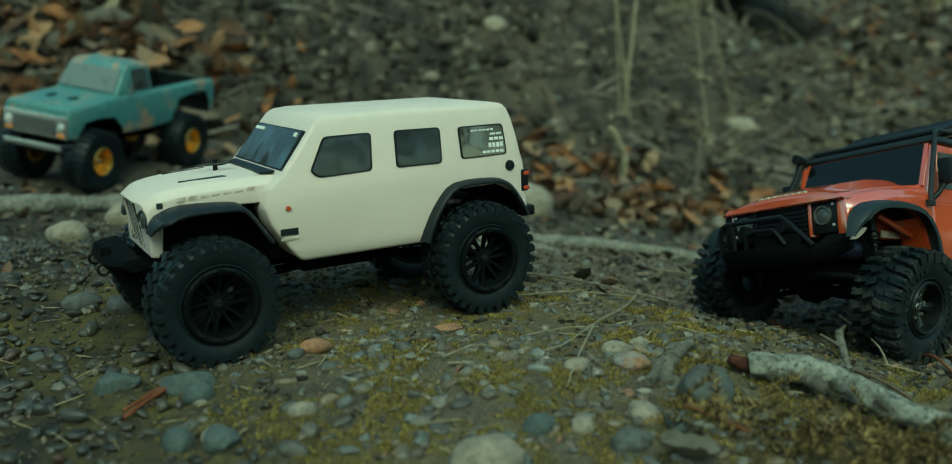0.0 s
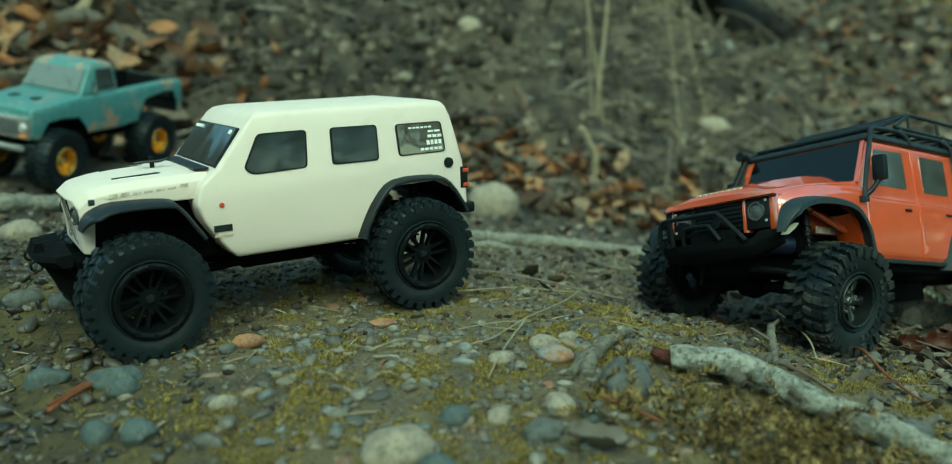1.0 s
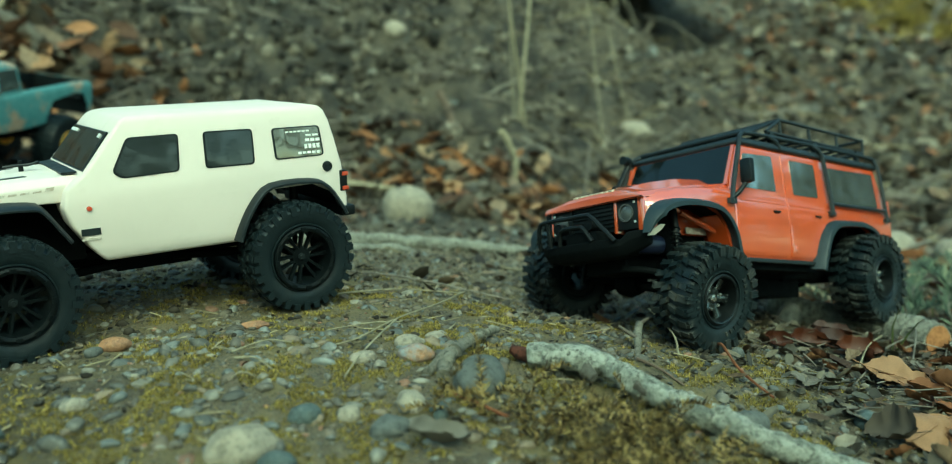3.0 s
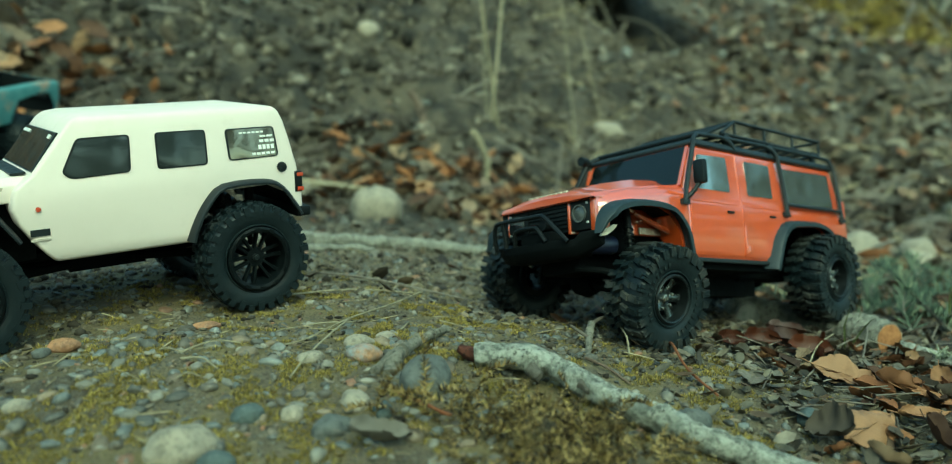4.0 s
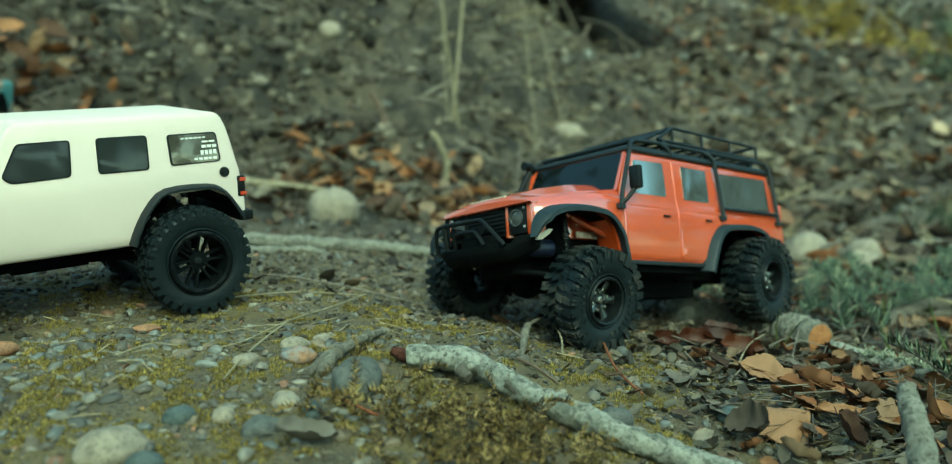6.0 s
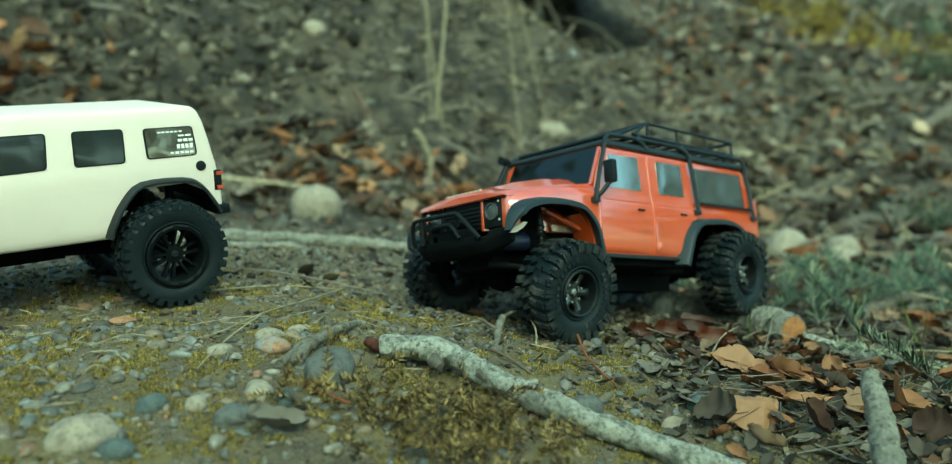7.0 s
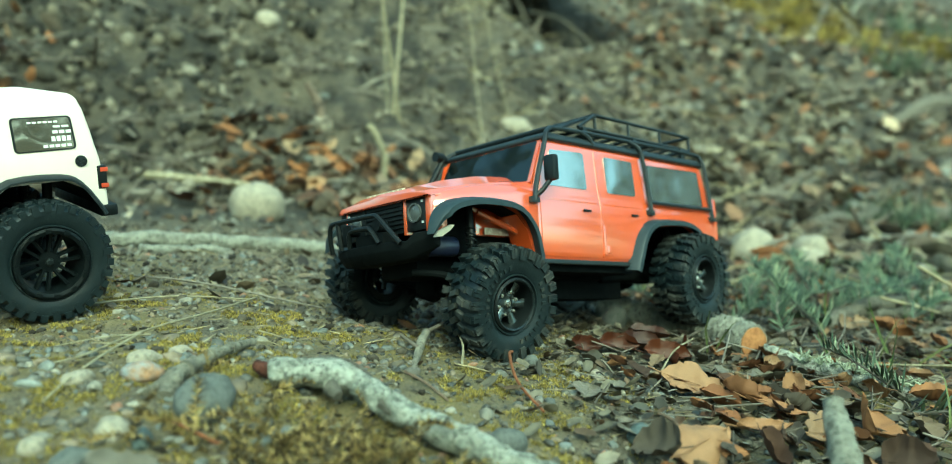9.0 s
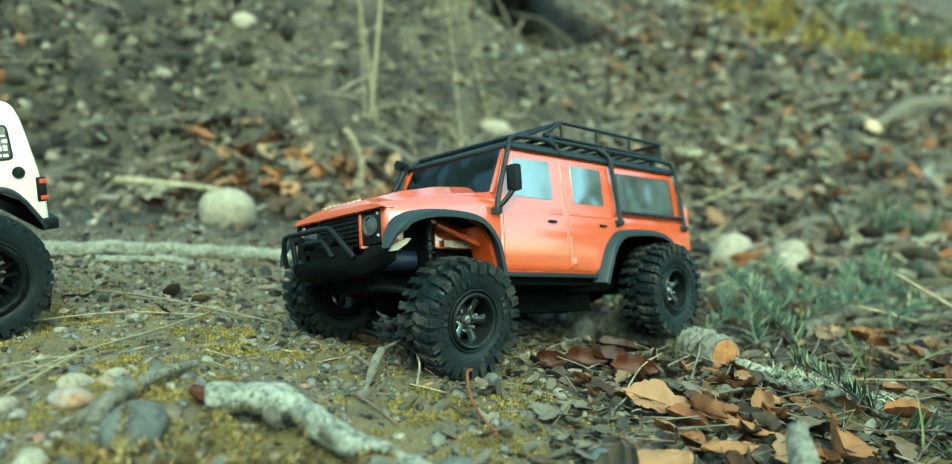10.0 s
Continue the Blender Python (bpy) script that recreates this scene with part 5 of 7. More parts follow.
    for s in (-1, 1):
        ln = lathe(bmesh.new(), [(0.01, 2.2), (3.0, 1.8), (4.4, 0.3), (4.6, -1.5)], 20)
        ln.transform(pose(101.4, s * 33, 34.0, 0, 0, -90))
        part("headlight", ln, LENS, root, "round clear headlight", at)
        part("indicator", box(100.6, 102.6, s * 33 - 4, s * 33 + 4, 25, 28, bev=0.5), ORANGE, root, "amber indicator", at)
    part("front_bumper", box(101, 106, -36, 36, 11.5, 17.5, bev=2), CHROME, root, "dull chrome bumper", at)
    part("bumper_bracket", box(84, 102, -22, 22, 8, 15, bev=1), BLACK, root, "", at)
    part("tailgate_trim", box(-130.5, -127, -38, 38, 32, 58, bev=1), TEAL, root, "", at)
    ch = box(-112, 92, -14, 14, 6, 22, bev=1.5)
    add_box(ch, -40, 30, -34, 34, 17, 21)
    part("chassis", ch, MATT, root, "black chassis", at)
    for x in (70.5, -70.5):
        part("axle", tubes([[(x, -40, 0), (x, 40, 0)]], 2.6, 10), BLACK, root, "black axle", at)
        for s in (-1, 1):
            shock(root, L, x - 5, s * 27, 2, 44, 4, BLACK, "black coil shock")
    ws_ = wheel_set(31, 27, 13.5, "coarse", "dish", 6, GOLD, ("gold dished wheel", "chunky black rubber tyre"))
    for x in (70.5, -70.5):
        wheel(ws_, root, pose(x * 0.001, 0.0430, L * 0.001, 0, 9 * x, 4))
        wheel(ws_, root, pose(x * 0.001, -0.0430, L * 0.001, 0, 50, 184))
    return root


teal_toy()

# ---- stones ----


def pebble_mesh(seed, sub=2, flat=(1.0, 0.8, 0.55), rough=0.22, facet=0.0):
    """A worn stone about 1 across its longest half-axis."""
    bm = bmesh.new()
    bmesh.ops.create_icosphere(bm, subdivisions=max(sub, 1), radius=1.0)
    off = Vector((seed * 3.7, seed * 1.3, seed * 7.1))
    cut = [(Vector(noise.random_unit_vector()), random.uniform(0.62, 0.9)) for _ in range(5)] if facet else []
    for v in bm.verts:
        n = v.co.normalized()
        v.co = n * (1 + rough * noise.noise(n * 1.3 + off) + 0.35 * rough * noise.noise(n * 3.1 + off))
        for d, k in cut:
            s = v.co.dot(d)
            if s > k:
                v.co -= d * (s - k) * facet
        v.co = Vector((v.co.x * flat[0], v.co.y * flat[1], v.co.z * flat[2]))
    return bm


STONE_MESHES = []
for k in range(9):
    me = finish(pebble_mesh(k + 1, 2, (1.0, random.uniform(0.62, 0.92), random.uniform(0.38, 0.62)), 0.28, 0.7 if k % 3 == 0 else 0.0))
    me.name = "pebble"
    me.materials.append(PEBBLE)
    STONE_MESHES.append(me)


def one_stone(name, x, y, size, mat, label, turn=0, sink=0.35, seed=11, tip=0, facet=0.0, sub=4):
    """A stone of its own: size is its half length, half width and half height in metres."""
    bm = pebble_mesh(seed, sub, (1, 1, 1), 0.2 if facet else 0.13, facet)
    bm.transform(Matrix.Diagonal((*size, 1)))
    return thing(name, bm, mat, on_slope(x, y, turn, size[2] * (0.82 - 2 * sink), tip), label, "stone")


one_stone("stone", 0.004, 0.2085, (0.0118, 0.0092, 0.0080), PALESTONE, "large pale rounded stone half sunk in moss", 10, 0.42, 21)
one_stone("stone", 0.0855, 0.2585, (0.0130, 0.0095, 0.0088), GREYSTONE, "smooth grey stone beside a broken twig", 70, 0.24, 33)
one_stone("pebble", 0.0612, 0.279, (0.0074, 0.0050, 0.0044), RUSTSTONE, "blue-grey pebble banded with rust", 5, 0.2, 5)
one_stone("pebble", 0.0585, 0.297, (0.0068, 0.0045, 0.0034), PALESTONE, "pale flat pebble in moss", 10, 0.3, 6)
one_stone("pebble", 0.0700, 0.3085, (0.0046, 0.0036, 0.0026), PALESTONE, "small pale oval pebble lying on moss", 0, 0.2, 7)
one_stone("pebble", 0.0400, 0.276, (0.0060, 0.0042, 0.0030), PALESTONE, "pale pebble lying under a dry stem", 30, 0.35, 8)
one_stone("pebble", 0.0225, 0.230, (0.0062, 0.0046, 0.0042), BLUESTONE, "blue-grey pebble set in moss", 20, 0.35, 9)
one_stone("pebble", 0.0372, 0.234, (0.0045, 0.0042, 0.0038), PALESTONE, "pale stubby pebble in moss", 60, 0.35, 10)
one_stone("pebble", 0.0592, 0.241, (0.0070, 0.0052, 0.0040), PALESTONE, "cream-coloured smooth pebble set in moss", 100, 0.3, 12)
one_stone("pebble", 0.0692, 0.2345, (0.0034, 0.0058, 0.0034), BLUESTONE, "narrow blue-grey pebble set in moss", 10, 0.3, 13)
one_stone("stone", 0.0520, 0.223, (0.0085, 0.0062, 0.0048), GREYSTONE, "rough grey stone beside a curled leaf", 30, 0.35, 14, 0, 0.7)
one_stone("pebble", -0.0675, 0.3085, (0.0066, 0.0042, 0.0034), ORANGESTONE, "orange flat pebble by the tyre", 8, 0.1, 15)
one_stone("pebble", -0.0745, 0.303, (0.0040, 0.0030, 0.0024), GREYSTONE, "small grey pebble by the tyre", 40, 0.2, 16)
one_stone("pebble", -0.0115, 0.329, (0.0066, 0.0044, 0.0020), ORANGESTONE, "thin rust-brown pebble lying on soil", 0, 0.2, 17)
one_stone("stone", -0.1100, 0.272, (0.0105, 0.0070, 0.0062), BLUESTONE, "angular blue-green stone beside the tyre", 8, 0.3, 18, 0, 0.8)
one_stone("pebble", -0.1020, 0.2605, (0.0058, 0.0045, 0.0042), BLUESTONE, "blue-grey pebble beside an angular stone", 30, 0.2, 19)
one_stone("stone", -0.1400, 0.281, (0.0095, 0.0060, 0.0052), BLUESTONE, "broken blue-grey stone in dark gravel", 20, 0.3, 20, 10, 0.8)
one_stone("pebble", -0.0985, 0.227, (0.0052, 0.0066, 0.0046), BLUESTONE, "dark blue smooth pebble in damp soil", 25, 0.3, 22)
one_stone("pebble", -0.0830, 0.224, (0.0066, 0.0056, 0.0050), BLUESTONE, "dark blue faceted pebble in damp soil", 0, 0.3, 23, 0, 0.8)
one_stone("pebble", -0.0870, 0.229, (0.0046, 0.0036, 0.0034), PALESTONE, "pale green-grey pebble in damp soil", 40, 0.3, 24)
one_stone("pebble", -0.0600, 0.241, (0.0052, 0.0038, 0.0028), PALESTONE, "flat cream pebble in moss", 10, 0.35, 25)
one_stone("pebble", 0.0170, 0.2010, (0.0065, 0.0046, 0.0040), BLUESTONE, "grey pebble beside a large stone", 0, 0.3, 26)
one_stone("stone", -0.1980, 0.380, (0.0095, 0.0060, 0.0050), GREYSTONE, "flat pale stone in the gravel", 12, 0.3, 27)
one_stone("stone", -0.1760, 0.378, (0.0085, 0.0060, 0.0050), GREYSTONE, "flat grey stone in the gravel", -15, 0.3, 28)
one_stone("stone", -0.2780, 0.542, (0.0140, 0.0105, 0.0095), PALESTONE, "rounded pale stone near a log", 0, 0.2, 29)
one_stone("stone", -0.2690, 0.620, (0.0150, 0.0130, 0.0120), PALESTONE, "pale stone in brown litter", 40, 0.2, 30)
one_stone("stone", 0.0560, 0.905, (0.0290, 0.0240, 0.0250), PALESTONE, "large pale pitted stone at the foot of the bank", 20, 0.12, 31)
one_stone("stone", 0.6160, 0.905, (0.0270, 0.0240, 0.0250), PALESTONE, "rounded white stone among litter", 0, 0.12, 32)
one_stone("stone", 0.6980, 0.920, (0.0230, 0.0200, 0.0200), PALESTONE, "small white stone among litter", 30, 0.1, 34)
one_stone("stone", 0.6620, 0.855, (0.0150, 0.0130, 0.0140), PALESTONE, "small pale stone behind fir sprigs", 0, 0.2, 35)
one_stone("stone", 0.4560, 1.475, (0.0300, 0.0200, 0.0170), PALESTONE, "white flat stone on the bank", 0, 0.2, 36)
one_stone("stone", 0.3090, 0.487, (0.0085, 0.0080, 0.0105), GREYSTONE, "knobbly grey-brown stone under the red car", 0, 0.2, 37, 0, 0.6)
one_stone("stone", 0.1900, 0.250, (0.0075, 0.0062, 0.0058), GREYSTONE, "round grey pebble beside the log", 0, 0.25, 38)
one_stone("stone", 0.2470, 0.268, (0.0080, 0.0052, 0.0044), BLUESTONE, "blue-grey pebble in brown litter", 60, 0.3, 39)
one_stone("pebble", 0.2540, 0.347, (0.0060, 0.0036, 0.0022), PALESTONE, "thin white chip of stone", 70, 0.0, 40, 25, 0.8)
one_stone("stone", 0.2230, 0.352, (0.0036, 0.0034, 0.0036), GREYSTONE, "small grey pebble by the red car's tyre", 0, 0.15, 41)
one_stone("stone", 0.1200, 1.30, (0.018, 0.015, 0.014), PALESTONE, "pale stone in the bank", 0, 0.35, 42)
one_stone("stone", -0.0400, 1.36, (0.017, 0.014, 0.013), PALESTONE, "cream stone in the bank", 20, 0.35, 43)
one_stone("stone", 0.0300, 1.52, (0.022, 0.017, 0.016), PALESTONE, "cream stone set in dark soil", 20, 0.35, 44)

rng = np.random.default_rng(7)
made = 0
while made < 250:
    x, y = rng.uniform(-0.24, 0.24), 0.185 + 0.34 * rng.random() ** 1.4
    if rng.random() > (1.0 if x < 0.02 else 0.5):
        continue
    r = 0.0014 + 0.0036 * rng.random() ** 2.4
    ob = new("pebble", STONE_MESHES[int(rng.integers(9))])
    ob.matrix_basis = on_slope(x, y, rng.uniform(0, 360), r * 0.04, rng.uniform(-16, 16)) @ Matrix.Scale(r, 4)
    tagged(ob, "small worn pebble pressed into damp soil", "pebble", "pebbles on the track")
    made += 1


def ball(sub, seed, flat):
    bm = pebble_mesh(seed, max(sub, 1), (1.0, 0.8, flat), 0.40, 0.9 if sub > 1 else 0.0)
    bm.verts.index_update()
    v = [tuple(q.co) for q in bm.verts]
    f = [tuple(q.index for q in p.verts) for p in bm.faces]
    bm.free()
    return v, f


def strew(n, box_, seed, keep=None):
    """n random places in a box of the plan, thinned by keep(x, y)."""
    g = np.random.default_rng(seed)
    x, y = g.uniform(box_[0], box_[1], n), g.uniform(box_[2], box_[3], n)
    if keep is not None:
        k = g.random(n) < keep(x, y)
        x, y = x[k], y[k]
    return g, x, y


def gravel(name, n, box_, r0, r1, power, seed, mat, label, sub=1, flat=0.6, keep=None, sink=0.25):
    g, x, y = strew(n, box_, seed, keep)
    m = len(x)
    r = r0 + (r1 - r0) * g.random(m) ** power
    s = np.stack([r * g.uniform(0.8, 1.4, m), r * g.uniform(0.65, 1.1, m), r * g.uniform(0.6, 1.3, m)], 1)
    z = height(x, y) + r * flat * (1 - 2 * sink)
    at, kinds = placed(turns(g, m, 0.3), s, np.stack([x, y, z], 1)), 4 if sub > 1 else 1
    for k in range(kinds):
        v, f = ball(sub, seed + 7 * k, flat)
        swarm(name, v, f, at[k::kinds], mat, label, "gravel")


DIRT = litter("soil_crumbs", True, [(0.0, (0.015, 0.012, 0.009)), (0.5, (0.086, 0.074, 0.055)), (0.85, (0.150, 0.131, 0.098)), (1.0, (0.22, 0.20, 0.16))], 0.95)


DARKDIRT = litter("damp_clods", True, [(0.0, (0.010, 0.009, 0.007)), (0.6, (0.036, 0.032, 0.024)), (1.0, (0.085, 0.075, 0.055))], 0.95)


def moss_zone(x, y):
    """Where moss grows: patches on the crest and in front of it."""
    p = 0.75 * lattice(x / 0.034, y / 0.034, 21) + 0.95 * lattice(x / 0.011, y / 0.013, 22) + 0.7 * lattice(x / 0.0042, y / 0.0042, 23)
    zone = ease((x + 0.13) / 0.10) * ease((0.29 - x) / 0.08) * ease((0.50 - y) / 0.08)
    return zone * ease((p - 0.08 + 0.30 * ease((0.33 - y) / 0.08)) / 0.6)


gravel("gravel", 8600, (-0.30, 0.30, 0.17, 0.60), 0.0006, 0.0037, 3.1, 41, GRAVEL, "fine mixed gravel pressed into soil", 2, 0.6, lambda x, y: np.clip((x + 0.6 * y - 0.04) / 0.06, 0, 1) * 0.6 * (1 - 0.4 * moss_zone(x, y)), 0.50)
gravel("gravel", 3300, (-0.32, -0.05, 0.17, 0.56), 0.0006, 0.0048, 3.2, 49, WETSHADEGRAVEL, "wet gravel beside the white car, its shade put into the colour", 2, 0.6, lambda x, y: np.clip((0.09 - x - 0.6 * y) / 0.06, 0, 1))
gravel("gravel", 330, (-0.06, 0.12, 0.18, 0.32), 0.0012, 0.0044, 1.6, 149, GRAVEL, "small worn stones of many colours set in moss", 2, 0.6, None, 0.42)
gravel("gravel", 1800, (0.13, 0.50, 0.18, 0.55), 0.0006, 0.0030, 2.4, 47, WETSHADEGRAVEL, "dark grit between the leaves", 2)
gravel("gravel", 1500, (-0.45, 0.75, 0.42, 1.15), 0.0014, 0.0046, 2.2, 42, GRAVEL, "mixed gravel behind the crest", 1)
gravel("grit", 9500, (-0.30, 0.34, 0.17, 0.62), 0.0003, 0.0013, 1.8, 48, GRAVEL, "grit of many colours in the soil", 0, 0.6, lambda x, y: (1 - 0.6 * moss_zone(x, y)) * np.clip((x + 0.6 * y - 0.02) / 0.08, 0.15, 1))
gravel("soil_crumbs", 9000, (-0.32, 0.36, 0.17, 0.62), 0.0004, 0.0022, 2.4, 43, DIRT, "dark crumbs of soil", 0, 0.6, lambda x, y: 0.7 - 0.6 * moss_zone(x, y))
gravel("soil_crumbs", 5200, (-0.34, 0.34, 0.30, 0.80), 0.0008, 0.0034, 2.6, 143, DIRT, "lumps of dark soil round the crest", 0, 0.7, lambda x, y: 0.25 + 0.75 * ease((y - 0.36) / 0.12))
gravel("soil_clods", 11000, (-0.9, 0.95, 1.0, 2.4), 0.0015, 0.012, 2.5, 44, DIRT, "clods of grey-brown soil on the bank", 0, 0.9)
gravel("soil_clods", 2200, (-0.95, 0.20, 1.15, 2.1), 0.004, 0.017, 2.2, 144, DARKDIRT, "dark damp clods high on the bank", 0, 0.9, lambda x, y: ease((0.25 - x) / 0.4))
gravel("bank_stones", 300, (-0.9, 1.0, 1.05, 2.1), 0.004, 0.012, 2.6, 45, GRAVEL, "stones set in the bank", 2)
gravel("slope_stones", 1500, (0.5, 3.0, 0.9, 3.6), 0.006, 0.024, 2.0, 46, GRAVEL, "pale stones strewn over the slope", 1)

# ---- moss ----


def mound(x, y):
    return np.exp(-(((x - 0.128) / 0.032) ** 2 + ((y - 0.222) / 0.024) ** 2 + 0.9 * (x - 0.128) * (y - 0.222) / (0.032 * 0.024)))


blade_v, blade_f = [], []
for k in range(6):
    a = k * 1.05
    c, s = math.cos(a), math.sin(a)
    b = len(blade_v)
    blade_v += [(-0.14 * s, 0.14 * c, 0), (0.14 * s, -0.14 * c, 0), (0.45 * c + 0.10 * s, 0.45 * s - 0.10 * c, 0.62), (0.75 * c, 0.75 * s, 0.9)]
    blade_f += [(b, b + 1, b + 2), (b, b + 2, b + 3)]
g, x, y = strew(160000, (-0.13, 0.29, 0.17, 0.50), 51, moss_zone)
hold = mound(x, y) < 0.22
x, y = x[hold][:38000], y[hold][:38000]
n = len(x)
r = 0.0005 + 0.0013 * g.random(n) ** 1.5
swarm("moss", blade_v, blade_f, placed(turns(g, n, 0.35), np.stack([r, r, r * g.uniform(0.7, 1.5, n)], 1), np.stack([x, y, height(x, y) - 0.0002], 1)), MOSS, "low yellow-green moss in patches", "moss")

# feather moss: a loose mound of small fronds


def frond(seed):
    g2 = random.Random(seed)
    v, f = [], []
    bend, sway = g2.uniform(0.2, 0.5), g2.uniform(-0.25, 0.25)

    def spine(t):
        return Vector((t, sway * t * t, bend * math.sin(t * 2.4)))
    for k in range(26):
        t = k / 26 + g2.uniform(-0.015, 0.015)
        p, q = spine(t), spine(t + 0.045)
        w = (0.13 * math.sin(math.pi * (0.15 + 0.8 * t)) + 0.02) * g2.uniform(0.5, 1.4)
        for s in (-1, 1):
            b = len(v)
            v += [tuple(p), tuple(q), (p.x + g2.uniform(0.02, 0.16), p.y + s * w, p.z + g2.uniform(-0.05, 0.14))]
            f.append((b, b + 1, b + 2) if s > 0 else (b + 1, b, b + 2))
        b = len(v)
        v += [tuple(p), tuple(q), (p.x + g2.uniform(-0.02, 0.1), p.y + g2.uniform(-0.05, 0.05), p.z + g2.uniform(0.02, 0.10))]
        f.append((b, b + 1, b + 2))
    return v, f


for k in range(4):
    fv, ff = frond(k)
    g, x, y = strew(190, (0.065, 0.21, 0.175, 0.285), 52 + k, lambda x, y: np.clip(mound(x, y) * 1.6, 0, 1))
    n = len(x)
    r = g.uniform(0.013, 0.031, n) * (0.55 + 0.45 * ease((0.262 - 0.5 * (x - 0.12) - y) / 0.03))
    z = height(x, y) - 0.002 + mound(x, y) * 0.007 * g.random(n)
    swarm("feather_moss", fv, ff, placed(turns(g, n, 0.6), np.stack([r, r * 0.75, r * 0.8], 1), np.stack([x, y, z], 1)), FROND, "loose mound of brownish feather moss beside the log", "moss")

# ---- logs, sticks and stems ----


def ring_end(pts, r, out=0.0006):
    """A cut face at the last point of a bar."""
    p, q = Vector(pts[-1]), Vector(pts[-2])
    d = (p - q).normalized()
    bm = bmesh.new()
    tube(bm, [p - d * 0.0008, p + d * out], [r, r * 0.96], 20, 0.08, 300)
    return bm


def log(name, xy, r, mat, label, category="log", lift=0.8, cut=None, twist=0.12, zs=None, group=""):
    """A bar of wood lying on the ground through points of the plan; r: radii at its two ends."""
    pts = smooth_path([(x, y, 0) for x, y in xy], 5)
    n = len(pts)
    rr = [r[0] + (r[1] - r[0]) * i / (n - 1) for i in range(n)]
    if zs:
        zz = [v.z for v in smooth_path([(i, 0, z) for i, z in enumerate(zs)], 5)]
    for i, p in enumerate(pts):
        p.z = zz[i] if zs else float(height(p.x, p.y)) + rr[i] * lift
        p.x += 0.25 * rr[i] * noise.noise(Vector((i * 0.31, r[0] * 900, 1)))
        p.y += 0.25 * rr[i] * noise.noise(Vector((i * 0.31, r[0] * 900, 5)))
    fine = smooth_path(pts, 5)
    rf = [r[0] + (r[1] - r[0]) * i / (len(fine) - 1) for i in range(len(fine))]
    rf = [v * (1 + 0.14 * noise.noise(p * 60) + 0.12 * noise.noise(p * 190)) for v, p in zip(rf, fine)]
    o = fine[len(fine) // 2].copy()
    bm = bmesh.new()
    tube(bm, [p - o for p in fine], rf, 22, twist * 2, 260)
    ob = thing(name, bm, mat, Matrix.Translation(o), label, category, group)
    if cut:
        part("cut_end", ring_end([p - o for p in fine], rf[-1] * 0.93), cut, ob, "sawn end of bare orange-brown wood", scale=1.0)
    return ob, fine, o


def snag(parent, o, pts, r, mat, name="stub"):
    bm = bmesh.new()
    P = smooth_path([Vector(p) - o for p in pts], 4)
    tube(bm, P, [r[0] + (r[1] - r[0]) * i / (len(P) - 1) for i in range(len(P))], 10, 0.2, 220)
    return part(name, bm, mat, parent, scale=1.0)


big, line, o = log("log", [(0.107, 0.278), (0.118, 0.2735), (0.135, 0.269), (0.151, 0.253), (0.172, 0.237), (0.189, 0.228), (0.213, 0.219), (0.245, 0.205), (0.285, 0.19)], (0.0047, 0.0052), BIRCH, "grey-white lichened branch lying in moss", "log", 0.8,
                   zs=[0.0065, 0.0072, 0.0048, -0.0012, -0.0082, -0.0145, -0.0212, -0.0312, -0.0430])
snag(big, o, [(0.118, 0.280, 0.0075), (0.127, 0.285, 0.0085), (0.137, 0.283, 0.0065), (0.143, 0.277, 0.003)], (0.0022, 0.0016), DARKBARK, "side_branch")
stub_face = pebble_mesh(77, 3, (1, 1, 1), 0.10)
stub_face.transform(Matrix.Diagonal((0.0105, 0.0062, 0.0030, 1)))
stub_face.transform(pose(0.1275 - o.x, 0.2795 - o.y, 0.0072 - o.z, 14, 6, -8))
part("branch_scar", stub_face, BIRCH, big, "oval grey scar of a lost branch", scale=1.0)
snag(big, o, [(0.109, 0.278, 0.0065), (0.104, 0.281, 0.007), (0.1005, 0.283, 0.0085)], (0.0034, 0.0020), REDBARK, "broken_end")
for i, (p, r) in enumerate([((0.128, 0.2655, 0.0035), 0.0034), ((0.146, 0.2535, 0.0005), 0.0026)]):
    snag(big, o, [p, (p[0] + 0.003, p[1] - 0.004, p[2] - 0.002)], (r, r * 0.6), DARKBARK, "knot")

back, line, o = log("log", [(-0.075, 0.600), (-0.011, 0.622), (0.053, 0.648), (0.104, 0.667), (0.145, 0.668), (0.185, 0.655), (0.225, 0.65)], (0.0064, 0.0050), PALEBARK, "pale weathered branch behind the cars", "log", 0.75)
log("stick", [(0.000, 0.585), (0.030, 0.592), (0.060, 0.590)], (0.0034, 0.0026), PALEBARK, "short pale stick beside a branch", "stick")
log("log", [(-0.42, 0.600), (-0.35, 0.632), (-0.325, 0.663), (-0.30, 0.690), (-0.22, 0.70)], (0.0080, 0.0070), PALEBARK, "pale branch lying in brown litter", "log")
log("log", [(0.316, 0.520), (0.330, 0.500), (0.350, 0.474), (0.364, 0.449), (0.3715, 0.421)], (0.0104, 0.0104), PALEBARK, "thick mossy branch wedged under the red car's wheel", "log", 0.75, CUTWOOD)
lichen_branch, line, o = log("branch", [(0.374, 0.414), (0.386, 0.404), (0.399, 0.386), (0.412, 0.366), (0.425, 0.345)], (0.0048, 0.0040), BIRCH, "lichen-covered grey branch in leaf litter", "branch", 1.0)
tufts = bmesh.new()
